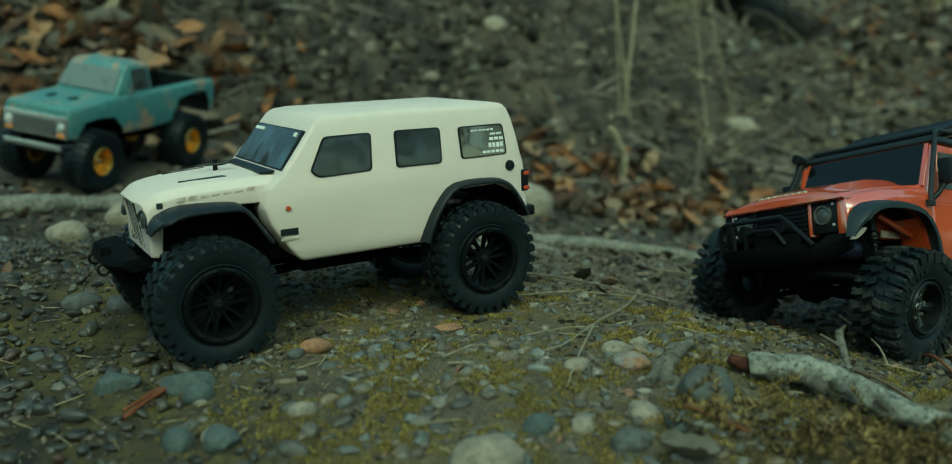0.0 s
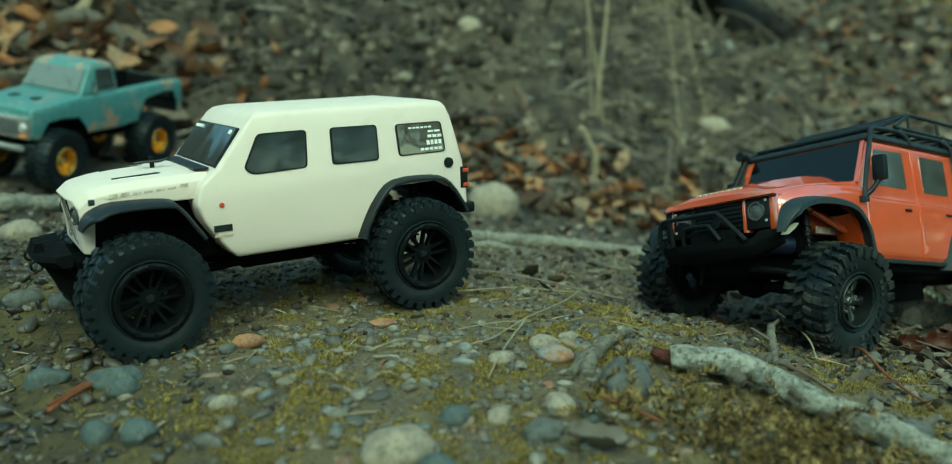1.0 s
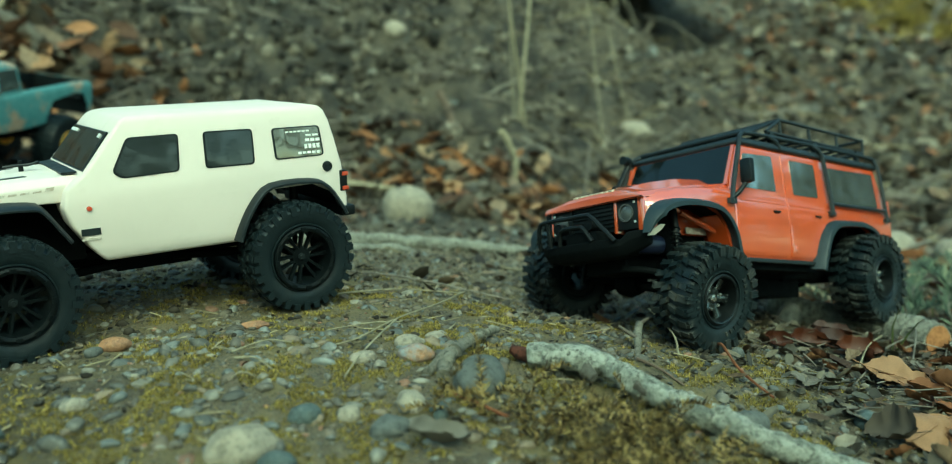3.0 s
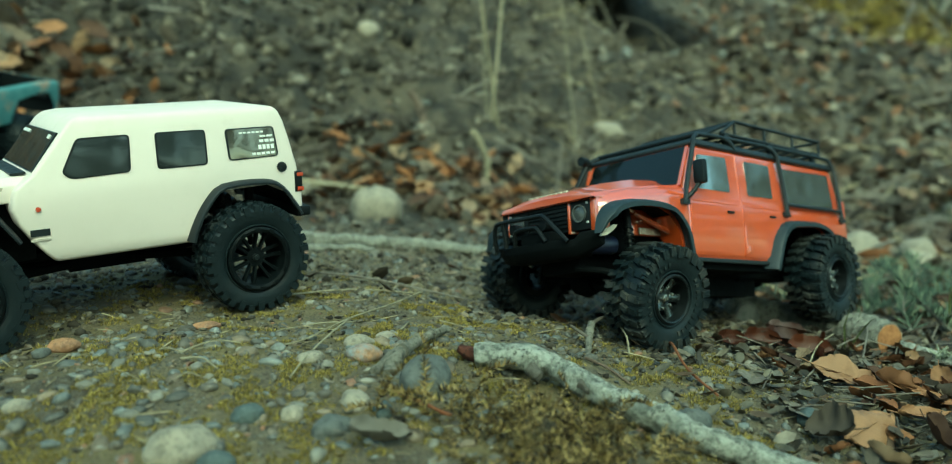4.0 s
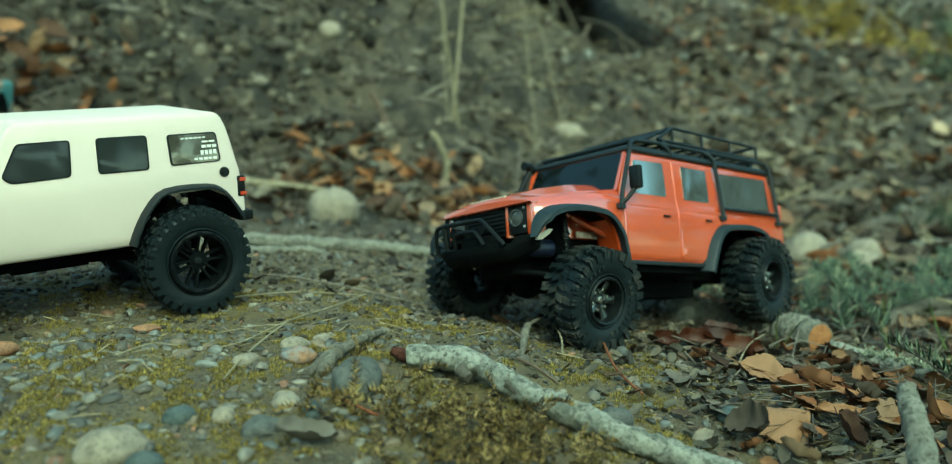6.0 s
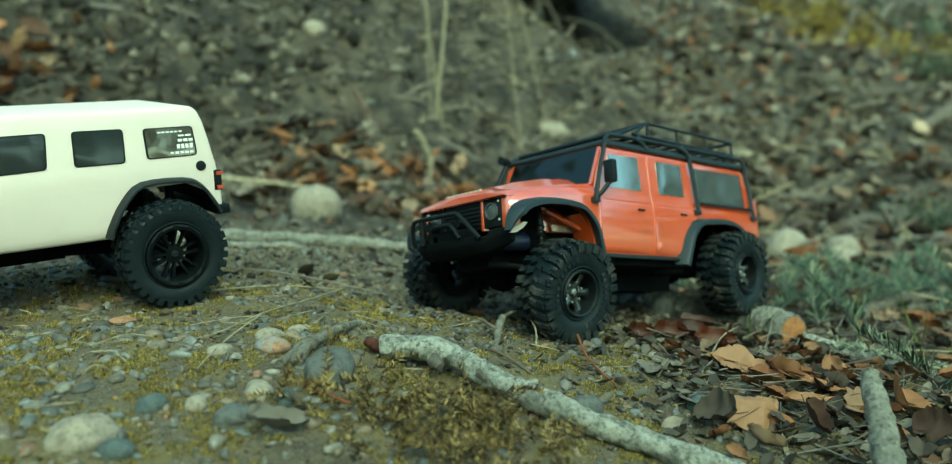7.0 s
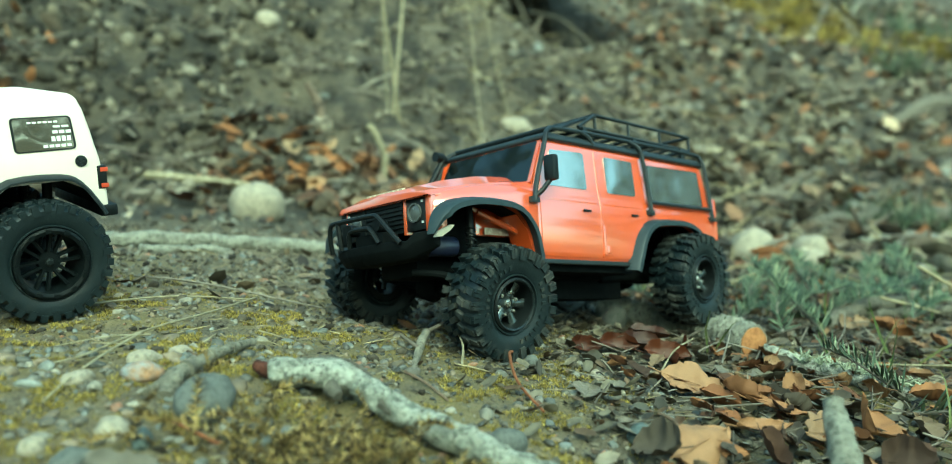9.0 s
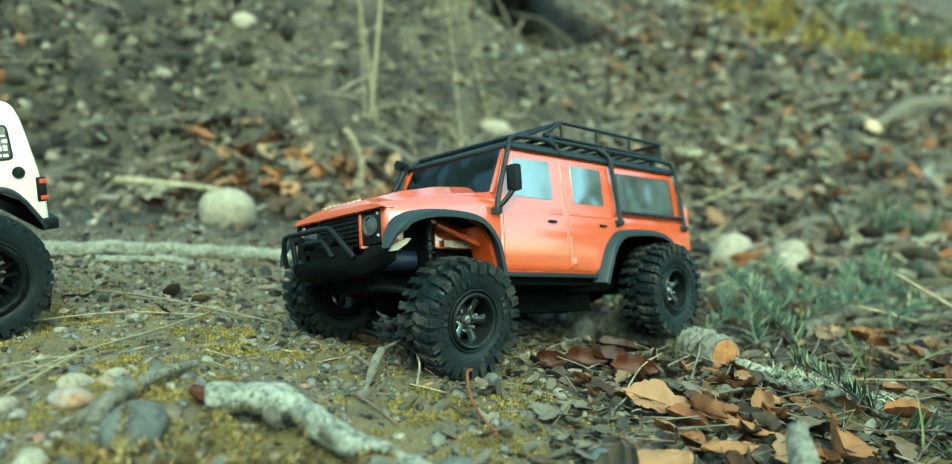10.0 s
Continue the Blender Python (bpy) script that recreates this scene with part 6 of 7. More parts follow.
for k in range(46):
    q = line[int(rng.integers(len(line) // 3, len(line)))] - o + Vector((rng.normal(0, 0.003), rng.normal(0, 0.003), 0.003))
    for m in range(4):
        tip_ = q + Vector((rng.normal(0, 0.0035), rng.normal(0, 0.0035), rng.uniform(0.001, 0.006)))
        tube(tufts, [q, q.lerp(tip_, 0.5) + Vector((0, 0, 0.0008)), tip_], [0.0006, 0.0005, 0.0002], 4)
part("lichen", tufts, LICHEN, lichen_branch, "pale grey-green tufts of lichen", scale=1.0)
log("stick", [(0.301, 0.226), (0.296, 0.211), (0.290, 0.190), (0.284, 0.170)], (0.0036, 0.0070), PALEBARK, "smooth grey-brown stick leaning up with a bare tip", "stick", 1.0, zs=[0.004, -0.009, -0.028, -0.047])
log("branch", [(0.480, 0.525), (0.510, 0.556), (0.592, 0.616), (0.695, 0.669), (0.80, 0.71)], (0.0050, 0.0075), MIDBARK, "grey-brown branch among fir sprigs", "branch", 1.0)
log("branch", [(0.542, 0.558), (0.585, 0.572), (0.629, 0.584), (0.70, 0.60)], (0.0030, 0.0042), MIDBARK, "thin brown branch over brown litter", "branch", 1.6)
log("branch", [(0.90, 1.26), (0.97, 1.285), (1.06, 1.31), (1.22, 1.33)], (0.012, 0.020), DARKBARK, "dark mossy branch on the slope", "branch", 0.9)
log("branch", [(1.38, 2.05), (1.60, 2.14), (1.9, 2.2)], (0.016, 0.022), DARKBARK, "dark branch lying across the slope", "branch", 0.9)
log("branch", [(1.78, 2.86), (2.05, 3.2), (2.60, 3.80)], (0.012, 0.016), DARKBARK, "long dark branch high on the slope", "branch", 0.9)
log("branch", [(0.80, 1.04), (0.86, 1.05), (0.96, 1.09)], (0.008, 0.010), PALEBARK, "pale stick on brown litter", "branch", 0.9)
log("branch", [(-0.80, 1.22), (-0.66, 1.30), (-0.50, 1.33)], (0.010, 0.014), DARKBARK, "brown rotten branch in leaf litter", "branch", 0.9)
log("branch", [(-0.86, 1.34), (-0.70, 1.38), (-0.56, 1.46)], (0.012, 0.009), DARKBARK, "dark branch on the bank", "branch", 0.9)
twig, line, o = log("twig", [(0.0975, 0.3145), (0.089, 0.300), (0.081, 0.287), (0.0745, 0.274), (0.0715, 0.262)], (0.0017, 0.0029), TWIGBARK, "short grey-brown knobbly twig leaning on a stone", "twig", 1.0, zs=[0.010, 0.0105, 0.0095, 0.0075, 0.003])
snag(twig, o, [(0.0790, 0.2835, 0.0092), (0.0735, 0.278, 0.0075), (0.0690, 0.270, 0.0050), (0.0655, 0.264, 0.0035)], (0.0025, 0.0021), TWIGBARK, "side_branch")
for p, r in (((0.0905, 0.3025, 0.0105), 0.0025), ((0.0845, 0.293, 0.0102), 0.0028), ((0.0775, 0.280, 0.0085), 0.0032)):
    snag(twig, o, [(p[0] + 0.0010, p[1] + 0.0022, p[2]), p, (p[0] - 0.0010, p[1] - 0.0022, p[2])], (r * 0.8, r), TWIGBARK, "knot")
twig, line, o = log("twig", [(0.163, 0.315), (0.167, 0.335), (0.172, 0.352)], (0.0016, 0.0020), TWIGBARK, "forked grey twig by the tyre", "twig", 1.0, zs=[-0.006, 0.0, 0.004])
snag(twig, o, [(0.167, 0.335, 0.001), (0.160, 0.343, 0.005)], (0.0010, 0.0007), TWIG, "side_branch")
snag(twig, o, [(0.171, 0.350, 0.004), (0.182, 0.368, 0.004), (0.190, 0.385, -0.002)], (0.0011, 0.0007), TWIG, "side_branch")


def stem(pts, r, mat, label, name="dry_straw", group=""):
    """A thin dry stem; the third number is the height over the ground."""
    P = [Vector((x, y, float(height(x, y)) + dz)) for x, y, dz in pts]
    o = P[0].copy()
    S = smooth_path([p - o for p in P], 6)
    bm = bmesh.new()
    thin = 0.72 if r[0] < 0.002 else 1.0
    tube(bm, S, [thin * (r[0] + (r[1] - r[0]) * i / (len(S) - 1)) for i in range(len(S))], 6, 0.35, 500)
    return thing(name, bm, mat, Matrix.Translation(o), label, "stem", group)


stem([(0.012, 0.390, 0.003), (0.050, 0.410, 0.003), (0.090, 0.428, 0.004)], (0.0008, 0.0006), STRAW, "long straight straw lying on moss")
stem([(0.090, 0.428, 0.005), (0.074, 0.372, 0.006), (0.053, 0.325, 0.006), (0.037, 0.297, 0.003), (0.028, 0.291, 0.002)], (0.0007, 0.0005), STRAW, "bent dry straw with side shoots")
stem([(0.053, 0.325, 0.006), (0.044, 0.292, 0.004), (0.038, 0.270, 0.003), (0.034, 0.255, 0.003)], (0.0007, 0.0004), STRAW, "thin dry side shoot over pebbles")
stem([(0.055, 0.328, 0.004), (0.040, 0.322, 0.004), (0.022, 0.312, 0.002)], (0.0006, 0.0003), STRAW, "thin pale shoot on moss")
stem([(-0.012, 0.277, 0.002), (0.000, 0.287, 0.003), (0.010, 0.290, 0.002)], (0.0006, 0.0004), STRAW, "short curved straw on soil")
stem([(-0.010, 0.272, 0.002), (-0.002, 0.272, 0.002), (0.006, 0.263, 0.001)], (0.0007, 0.0004), STRAW, "short bent straw on soil")
stem([(0.014, 0.386, 0.001), (0.020, 0.372, 0.001)], (0.0005, 0.0004), STRAW, "short straw beside the tyre")
stem([(0.186, 0.330, 0.001), (0.189, 0.350, 0.008), (0.186, 0.385, 0.016)], (0.0008, 0.0006), STRAW, "pale straw leaning by the tyre")
stem([(0.216, 0.362, 0.004), (0.2075, 0.330, 0.009), (0.205, 0.300, 0.004), (0.210, 0.276, 0.002)], (0.0011, 0.0007), REDTWIG, "curved red-brown stalk beside the tyre")
stem([(0.158, 0.300, 0.002), (0.165, 0.290, 0.002), (0.173, 0.280, 0.001)], (0.0010, 0.0006), TWIG, "short dark stick on moss")
stem([(0.0745, 0.2455, 0.003), (0.084, 0.2385, 0.003), (0.094, 0.232, 0.003)], (0.0007, 0.0011), REDTWIG, "orange-brown needle on moss", "dry_needle")
stem([(-0.125, 0.248, 0.002), (-0.118, 0.262, 0.003), (-0.110, 0.285, 0.002)], (0.0012, 0.0018), REDTWIG, "red-brown sliver of bark", "bark_sliver")
stem([(-0.128, 0.255, 0.002), (-0.121, 0.268, 0.003), (-0.117, 0.276, 0.002)], (0.0008, 0.0012), REDTWIG, "thin orange sliver of bark", "bark_sliver")
stem([(0.410, 0.374, 0.012), (0.450, 0.371, 0.013), (0.520, 0.372, 0.014)], (0.0009, 0.0007), STRAW, "long pale straw over leaf litter")
stem([(0.285, 0.350, 0.004), (0.305, 0.378, 0.009), (0.325, 0.400, 0.012)], (0.0007, 0.0005), STRAW, "thin straw over leaves")
stem([(0.335, 0.385, 0.004), (0.352, 0.412, 0.014), (0.362, 0.440, 0.012)], (0.0008, 0.0005), TWIG, "thin twig over leaves")
stem([(0.395, 0.395, 0.003), (0.430, 0.425, 0.016), (0.450, 0.455, 0.022)], (0.0008, 0.0005), TWIG, "thin twig crossing a branch")
stem([(0.265, 0.262, 0.002), (0.262, 0.275, 0.006), (0.257, 0.290, 0.003)], (0.0012, 0.0008), TWIG, "small grey twig in litter")
stem([(0.02, 0.470, 0.003), (0.06, 0.455, 0.004), (0.125, 0.440, 0.003)], (0.0011, 0.0008), TWIG, "brown twig behind the crest")
stem([(0.125, 0.56, 0.003), (0.155, 0.53, 0.006), (0.170, 0.49, 0.004)], (0.0016, 0.0010), STRAW, "pale root behind the crest")
for k in range(12):
    x, y, a = rng.uniform(-0.22, 0.25), rng.uniform(0.20, 0.60), rng.uniform(0, 6.3)
    ln = rng.uniform(0.006, 0.020)
    stem([(x, y, 0.001), (x + ln * 0.5 * math.cos(a), y + ln * 0.5 * math.sin(a), 0.003), (x + ln * math.cos(a + 0.3), y + ln * math.sin(a + 0.3), 0.001)], (0.0006, 0.0004), STRAW if k % 3 else TWIG, "short dry bit of stem on the soil", "dry_straw", "bits of stem on the track")
# tall stalks and roots on the bank
# dark roots added to deepen the shade of the hollow
for k in range(12):
    x, y, a, ln = rng.uniform(0.48, 0.84), rng.uniform(2.10, 2.50), rng.uniform(2.2, 5.0), rng.uniform(0.12, 0.30)
    stem([(x, y, 0.02), (x + ln * 0.4 * math.cos(a), y + ln * 0.4 * math.sin(a), rng.uniform(0.03, 0.16)), (x + ln * math.cos(a + 0.5), y + ln * math.sin(a + 0.5), rng.uniform(0.0, 0.08))], (rng.uniform(0.004, 0.008), 0.002), DARKBARK, "dark root added to deepen the shade of the bank hollow", "root", "roots in the hollow of the bank")
for x, y, lean, top, r in ((0.241, 1.325, -0.105, 0.62, 0.0025), (0.229, 1.330, 0.055, 0.66, 0.0028), (0.222, 1.320, -0.03, 0.50, 0.0016), (0.390, 1.440, -0.03, 0.22, 0.0016), (0.45, 1.47, -0.13, 0.40, 0.0014)):
    stem([(x, y, -0.01), (x + lean * 0.3, y + 0.01, top * 0.3), (x + lean * 0.55, y + 0.03, top * 0.62), (x + lean, y + 0.05, top)], (r, r * 0.6), STRAW, "tall dry grass stalk standing on the bank", "grass_stalk", "dry stalks on the bank")
stem([(0.205, 1.180, -0.005), (0.208, 1.182, 0.038), (0.194, 1.185, 0.070), (0.184, 1.186, 0.076)], (0.0048, 0.0040), STRAW, "curved pale root sticking out of the bank", "root")
stem([(0.310, 1.200, -0.005), (0.318, 1.21, 0.04), (0.322, 1.22, 0.08)], (0.0036, 0.0024), TWIG, "pale upright root on the bank", "root")
stem([(0.12, 1.29, 0.00), (0.118, 1.30, 0.03), (0.100, 1.30, 0.06)], (0.0075, 0.0060), TWIG, "grey root end in the bank", "root")
stem([(-0.10, 1.10, 0.01), (-0.03, 1.08, 0.016), (0.04, 1.075, 0.012)], (0.006, 0.004), STRAW, "pale stick at the foot of the bank", "root")
stem([(-0.575, 1.34, 0.0), (-0.56, 1.36, 0.06), (-0.545, 1.365, 0.085)], (0.012, 0.008), STRAW, "pale broken stump of stalk on the bank", "root")
stem([(-0.585, 1.36, 0.075), (-0.55, 1.36, 0.088), (-0.505, 1.355, 0.080)], (0.012, 0.008), STRAW, "pale broken piece of wood on the bank", "root")

# ---- leaves ----


def leaf_mesh(seed, lobes, width, curl, rows=20):
    """A dry leaf 1 long, with its midrib along x, lobed and curled."""
    g2 = random.Random(seed)
    bm = bmesh.new()
    grid = []
    for i in range(rows + 1):
        t = i / rows
        w = width * math.sin(math.pi * t ** 0.8) ** 0.75 * (1 + g2.uniform(-0.07, 0.05))
        side = [1 + 0.22 * noise.noise(Vector((t * 2.6, k * 5.0, seed * 3.1))) for k in (0, 1)]
        if lobes:
            side = [q * (0.74 + 0.26 * abs(math.sin(t * math.pi * (lobes + 0.35 * k) + 0.4 + 0.5 * k))) for k, q in enumerate(side)]
        row = []
        for j in range(7):
            s = (j - 3) / 3
            yy = s * w * side[int(s > 0)] * (1 + g2.uniform(-0.06, 0.04) * abs(s))
            zz = curl * (s * s) * w + 0.5 * curl * (t - 0.5) ** 2 + 0.11 * noise.noise(Vector((t * 3.2, s * 1.8, seed * 1.7))) + 0.035 * noise.noise(Vector((t * 9, s * 5, seed * 2.7))) - 0.012 * (1 - abs(s)) + 0.03 * math.sin(t * 19 + abs(s) * 3) * abs(s) * 0.4
            row.append(bm.verts.new((t - 0.5 + 0.04 * g2.uniform(-1, 1) * abs(s), yy, zz)))
        grid.append(row)
    for a, b in zip(grid, grid[1:]):
        for j in range(6):
            bm.faces.new((a[j], b[j], b[j + 1], a[j + 1]))
    back_ = bmesh.ops.duplicate(bm, geom=bm.faces[:])
    low = [v for v in back_["geom"] if isinstance(v, bmesh.types.BMVert)]
    for v in low:
        v.co.z -= 0.012
    bmesh.ops.reverse_faces(bm, faces=[f for f in back_["geom"] if isinstance(f, bmesh.types.BMFace)])
    tube(bm, [(-0.72, 0.02, 0.06), (-0.5, 0, 0.02), (0.2, 0, 0.0), (0.46, 0, 0.03)], [0.010, 0.012, 0.008, 0.003], 5)
    me = bpy.data.meshes.new("leaf")
    for f in bm.faces:
        f.smooth = True
    bm.to_mesh(me)
    bm.free()
    return me


LEAF_MESHES = [leaf_mesh(1, 3, 0.36, 0.5), leaf_mesh(2, 4, 0.42, 0.3), leaf_mesh(3, 0, 0.26, 0.9), leaf_mesh(4, 0, 0.32, -0.35), leaf_mesh(5, 3, 0.45, 0.8), leaf_mesh(6, 0, 0.20, 1.3), leaf_mesh(7, 0, 0.13, 0.5), leaf_mesh(8, 2, 0.40, 0.25)]
for me in LEAF_MESHES:
    me.materials.append(LEAF)
BIG_MESHES = [q.copy() for q in LEAF_MESHES]
for me in BIG_MESHES:
    me.materials.clear()
    me.materials.append(BIGLEAF)
GREY_MESH = LEAF_MESHES[5].copy()
GREY_MESH.materials.clear()
GREY_MESH.materials.append(TWIG)
PALE_MESH = LEAF_MESHES[1].copy()
PALE_MESH.materials.clear()
PALE_MESH.materials.append(PALELEAF)
RED_MESH = LEAF_MESHES[2].copy()
RED_MESH.materials.clear()
RED_MESH.materials.append(REDLEAF)


def leaf(mesh, x, y, size, turn, tip, dz, label, roll=0.0, group="dry leaves in the hollow"):
    ob = new("leaf", mesh)
    ob.matrix_basis = on_slope(x, y, turn, dz) @ pose(0, 0, 0, tip, roll, 0) @ Matrix.Scale(size, 4)
    return tagged(ob, label, "leaf", group)


TAN_MESHES = [q.copy() for q in LEAF_MESHES]
for me in TAN_MESHES:
    me.materials.clear()
    me.materials.append(TANLEAF)
GREYBROWN_MESH = LEAF_MESHES[1].copy()
GREYBROWN_MESH.materials.clear()
GREYBROWN_MESH.materials.append(GREYLEAF)
for x, y, size, turn, tip, kind, dz, roll in ((0.294, 0.330, 0.029, -24, 26, 7, 0.007, 6), (0.268, 0.256, 0.033, 35, 26, 3, 0.008, -8), (0.302, 0.276, 0.027, 10, 25, 6, 0.006, 0), (0.320, 0.300, 0.027, -14, 22, 6, 0.006, 8), (0.357, 0.344, 0.018, 30, 15, 1, 0.006, 0), (0.318, 0.284, 0.016, 24, 22, 3, 0.005, 0)):
    leaf(TAN_MESHES[kind], x, y, size, turn, tip, dz, "large pale tan dry leaf curled on leaf litter", roll)
for x, y, size, turn, tip in ((0.331, 0.356, 0.036, 70, 10), (0.352, 0.365, 0.028, 200, 14), (0.345, 0.318, 0.030, 120, 8), (0.235, 0.300, 0.018, 60, 4), (0.252, 0.318, 0.016, 160, 6), (0.243, 0.268, 0.020, 110, 5)):
    leaf(GREYBROWN_MESH, x, y, size, turn, tip, 0.003, "flat grey-brown decaying leaf on soil")
for x, y, size, turn, tip, kind, dz, roll in ((0.306, 0.307, 0.022, 110, 55, 2, 0.010, 0), (0.361, 0.381, 0.016, 30, 30, 2, 0.006, 0), (0.339, 0.402, 0.014, 75, 20, 0, 0.004, 0), (0.396, 0.340, 0.017, 100, 55, 3, 0.010, 0), (0.330, 0.350, 0.024, 200, 10, 0, 0.004, 0),
                                              (0.300, 0.312, 0.022, 300, 10, 2, 0.004, 0), (0.288, 0.290, 0.024, 130, 15, 1, 0.004, -10), (0.355, 0.285, 0.028, 60, 30, 4, 0.006, 0), (0.335, 0.280, 0.026, 15, 20, 1, 0.006, 0)):
    leaf(BIG_MESHES[kind], x, y, size, turn, tip, dz, "dry brown leaf curled on leaf litter", roll)
leaf(GREY_MESH, 0.068, 0.212, 0.022, 10, 10, 0.004, "curled grey-brown leaf on moss", 10, "")
for x, y, size, turn, tip, k in ((1.205, 2.185, 0.075, 30, 30, 3), (1.13, 1.58, 0.085, 80, 35, 1), (1.48, 1.91, 0.07, 10, 25, 4)):
    leaf(BIG_MESHES[k] if y > 2 else PALE_MESH, x, y, size, turn, tip, 0.02, "single bright dry leaf on the slope", 10, "")
for x, y, size, turn, tip in ((0.262, 0.396, 0.020, 10, 50), (0.282, 0.400, 0.024, 0, 45), (0.303, 0.376, 0.018, 80, 60), (0.312, 0.434, 0.024, -20, 12), (0.328, 0.420, 0.018, 70, 50), (0.297, 0.406, 0.026, 10, 25), (0.304, 0.386, 0.026, -15, 40), (0.365, 0.386, 0.018, 30, 30)):
    leaf(RED_MESH, x, y, size, turn, tip, 0.004, "wet red-brown leaf under the red car", 0, "wet leaves under the car")
made = 0
while made < 270:
    x, y = rng.uniform(0.22, 0.62), rng.uniform(0.22, 0.72)
    if x < 0.25 + 0.10 * (y - 0.3) or (y > 0.47 and rng.random() < 0.35) or (x < 0.345 and y > 0.375):
        continue
    size = rng.uniform(0.008, 0.022)
    leaf(LEAF_MESHES[int(rng.integers(6))], x, y, size, rng.uniform(0, 360), rng.normal(0, 22), 0.002 + 0.006 * rng.random(), "small dry brown leaf in the litter", rng.normal(0, 18))
    made += 1

lv = [(-0.5, 0, 0.05), (-0.2, 0.26, 0.10), (-0.22, -0.24, 0.0), (0.05, 0.02, -0.03), (0.2, 0.30, 0.12), (0.25, -0.22, 0.06), (0.5, 0.03, 0.10), (0.0, 0.16, 0.0), (0.02, -0.14, 0.02)]
lf = [(0, 2, 8), (0, 8, 3), (0, 3, 7), (0, 7, 1), (1, 7, 4), (7, 3, 4), (3, 6, 4), (3, 5, 6), (3, 8, 5), (8, 2, 5)]


def leaf_mass(n, box_, s0, s1, seed, label, keep=None, lift=0.25, tilt=0.5, mat=LEAFMASS):
    g, x, y = strew(n, box_, seed, keep)
    m = len(x)
    r = g.uniform(s0, s1, m)
    z = height(x, y) + r * lift * g.random(m)
    return swarm("leaf_litter", lv, lf, placed(turns(g, m, tilt), np.stack([r, r * g.uniform(0.6, 1.1, m), r], 1), np.stack([x, y, z], 1)), mat, label, "leaf litter")


leaf_mass(7000, (0.19, 0.75, 0.19, 0.95), 0.003, 0.015, 61, "broken brown leaves covering the hollow", lambda x, y: ease((x - 0.232 - 0.12 * (y - 0.25)) / 0.10))
leaf_mass(1300, (0.165, 0.38, 0.19, 0.46), 0.003, 0.011, 67, "flat scraps of wet brown leaf on dark soil", lambda x, y: ease((x - 0.15 - 0.10 * (y - 0.25)) / 0.14), 0.5, 0.42, BROWNSCRAP)
leaf_mass(900, (-0.05, 0.50, 1.00, 1.26), 0.018, 0.045, 62, "orange-brown leaves at the foot of the bank", lambda x, y: np.clip(0.5 + 0.9 * lattice(x / 0.08, y / 0.08, 31), 0, 1), 0.5, 0.6, ORANGELEAF)
leaf_mass(15000, (0.45, 3.4, 0.80, 3.9), 0.013, 0.054, 63, "pale and brown leaf litter over the slope", lambda x, y: ease((x - 0.42 - 0.30 * (y - 1)) / 0.20) * ease((3.45 - x) / 0.6), 0.4, 0.55, SLOPELEAF)
leaf_mass(2600, (-1.2, -0.18, 0.96, 1.50), 0.020, 0.060, 64, "orange-brown leaf litter behind the pickup", lambda x, y: ease((-0.22 - x + 0.05 * (y - 0.8)) / 0.45) * ease((x + 1.2) / 0.35) * ease((1.52 - y) / 0.15), 0.5, 0.6, ORANGELEAF)
leaf_mass(1200, (-0.45, 0.45, 0.42, 1.05), 0.005, 0.016, 65, "scraps of leaf behind the crest")
leaf_mass(420, (-0.24, 0.22, 0.18, 0.46), 0.0015, 0.0050, 66, "tiny scraps of leaf on the track", None, 0.3, 0.35)


def stick_mass(name, n, box_, l0, l1, thick, seed, mat, label, keep=None, tilt=0.22, lift=0.0015):
    bar_v = [(-0.5, -1, 0), (-0.5, 1, 0), (-0.5, 0, 1.4), (0.0, -0.9, 0.25), (0.0, 0.9, 0.2), (0.0, 0, 1.7), (0.5, -0.5, 0), (0.5, 0.5, 0), (0.5, 0, 0.8)]
    bar_f = []
    for b in (0, 3):
        for i in range(3):
            j = (i + 1) % 3
            bar_f += [(b + i, b + j, b + 3 + j), (b + i, b + 3 + j, b + 3 + i)]
    g, x, y = strew(n, box_, seed, keep)
    m = len(x)
    ln = l0 + (l1 - l0) * g.random(m) ** 1.6
    t = thick * g.uniform(0.6, 1.5, m)
    return swarm(name, bar_v, bar_f, placed(turns(g, m, tilt), np.stack([ln, t, t], 1), np.stack([x, y, height(x, y) + lift], 1)), mat, label, "litter")


stick_mass("needle_litter", 480, (-0.25, 0.30, 0.17, 0.60), 0.004, 0.018, 0.00028, 71, STRAWMASS, "dry needles and bits of straw on the soil")
stick_mass("twig_litter", 2600, (0.19, 0.80, 0.19, 1.00), 0.005, 0.040, 0.00045, 72, TWIGMASS, "thin twigs among the leaves", lambda x, y: ease((x - 0.18) / 0.22), 0.25, 0.005)
stick_mass("twig_litter", 900, (-1.0, 0.6, 1.02, 1.8), 0.03, 0.14, 0.0022, 73, TWIGMASS, "twigs and roots on the bank", None, 0.3, 0.006)
stick_mass("twig_litter", 1100, (0.5, 3.2, 0.85, 3.8), 0.04, 0.20, 0.0035, 74, TWIGMASS, "twigs lying over the slope", None, 0.25, 0.010)
stick_mass("straw_litter", 420, (0.3, 1.6, 0.55, 2.2), 0.03, 0.16, 0.0014, 75, STRAWMASS, "pale dead grass on the slope", None, 0.4, 0.012)

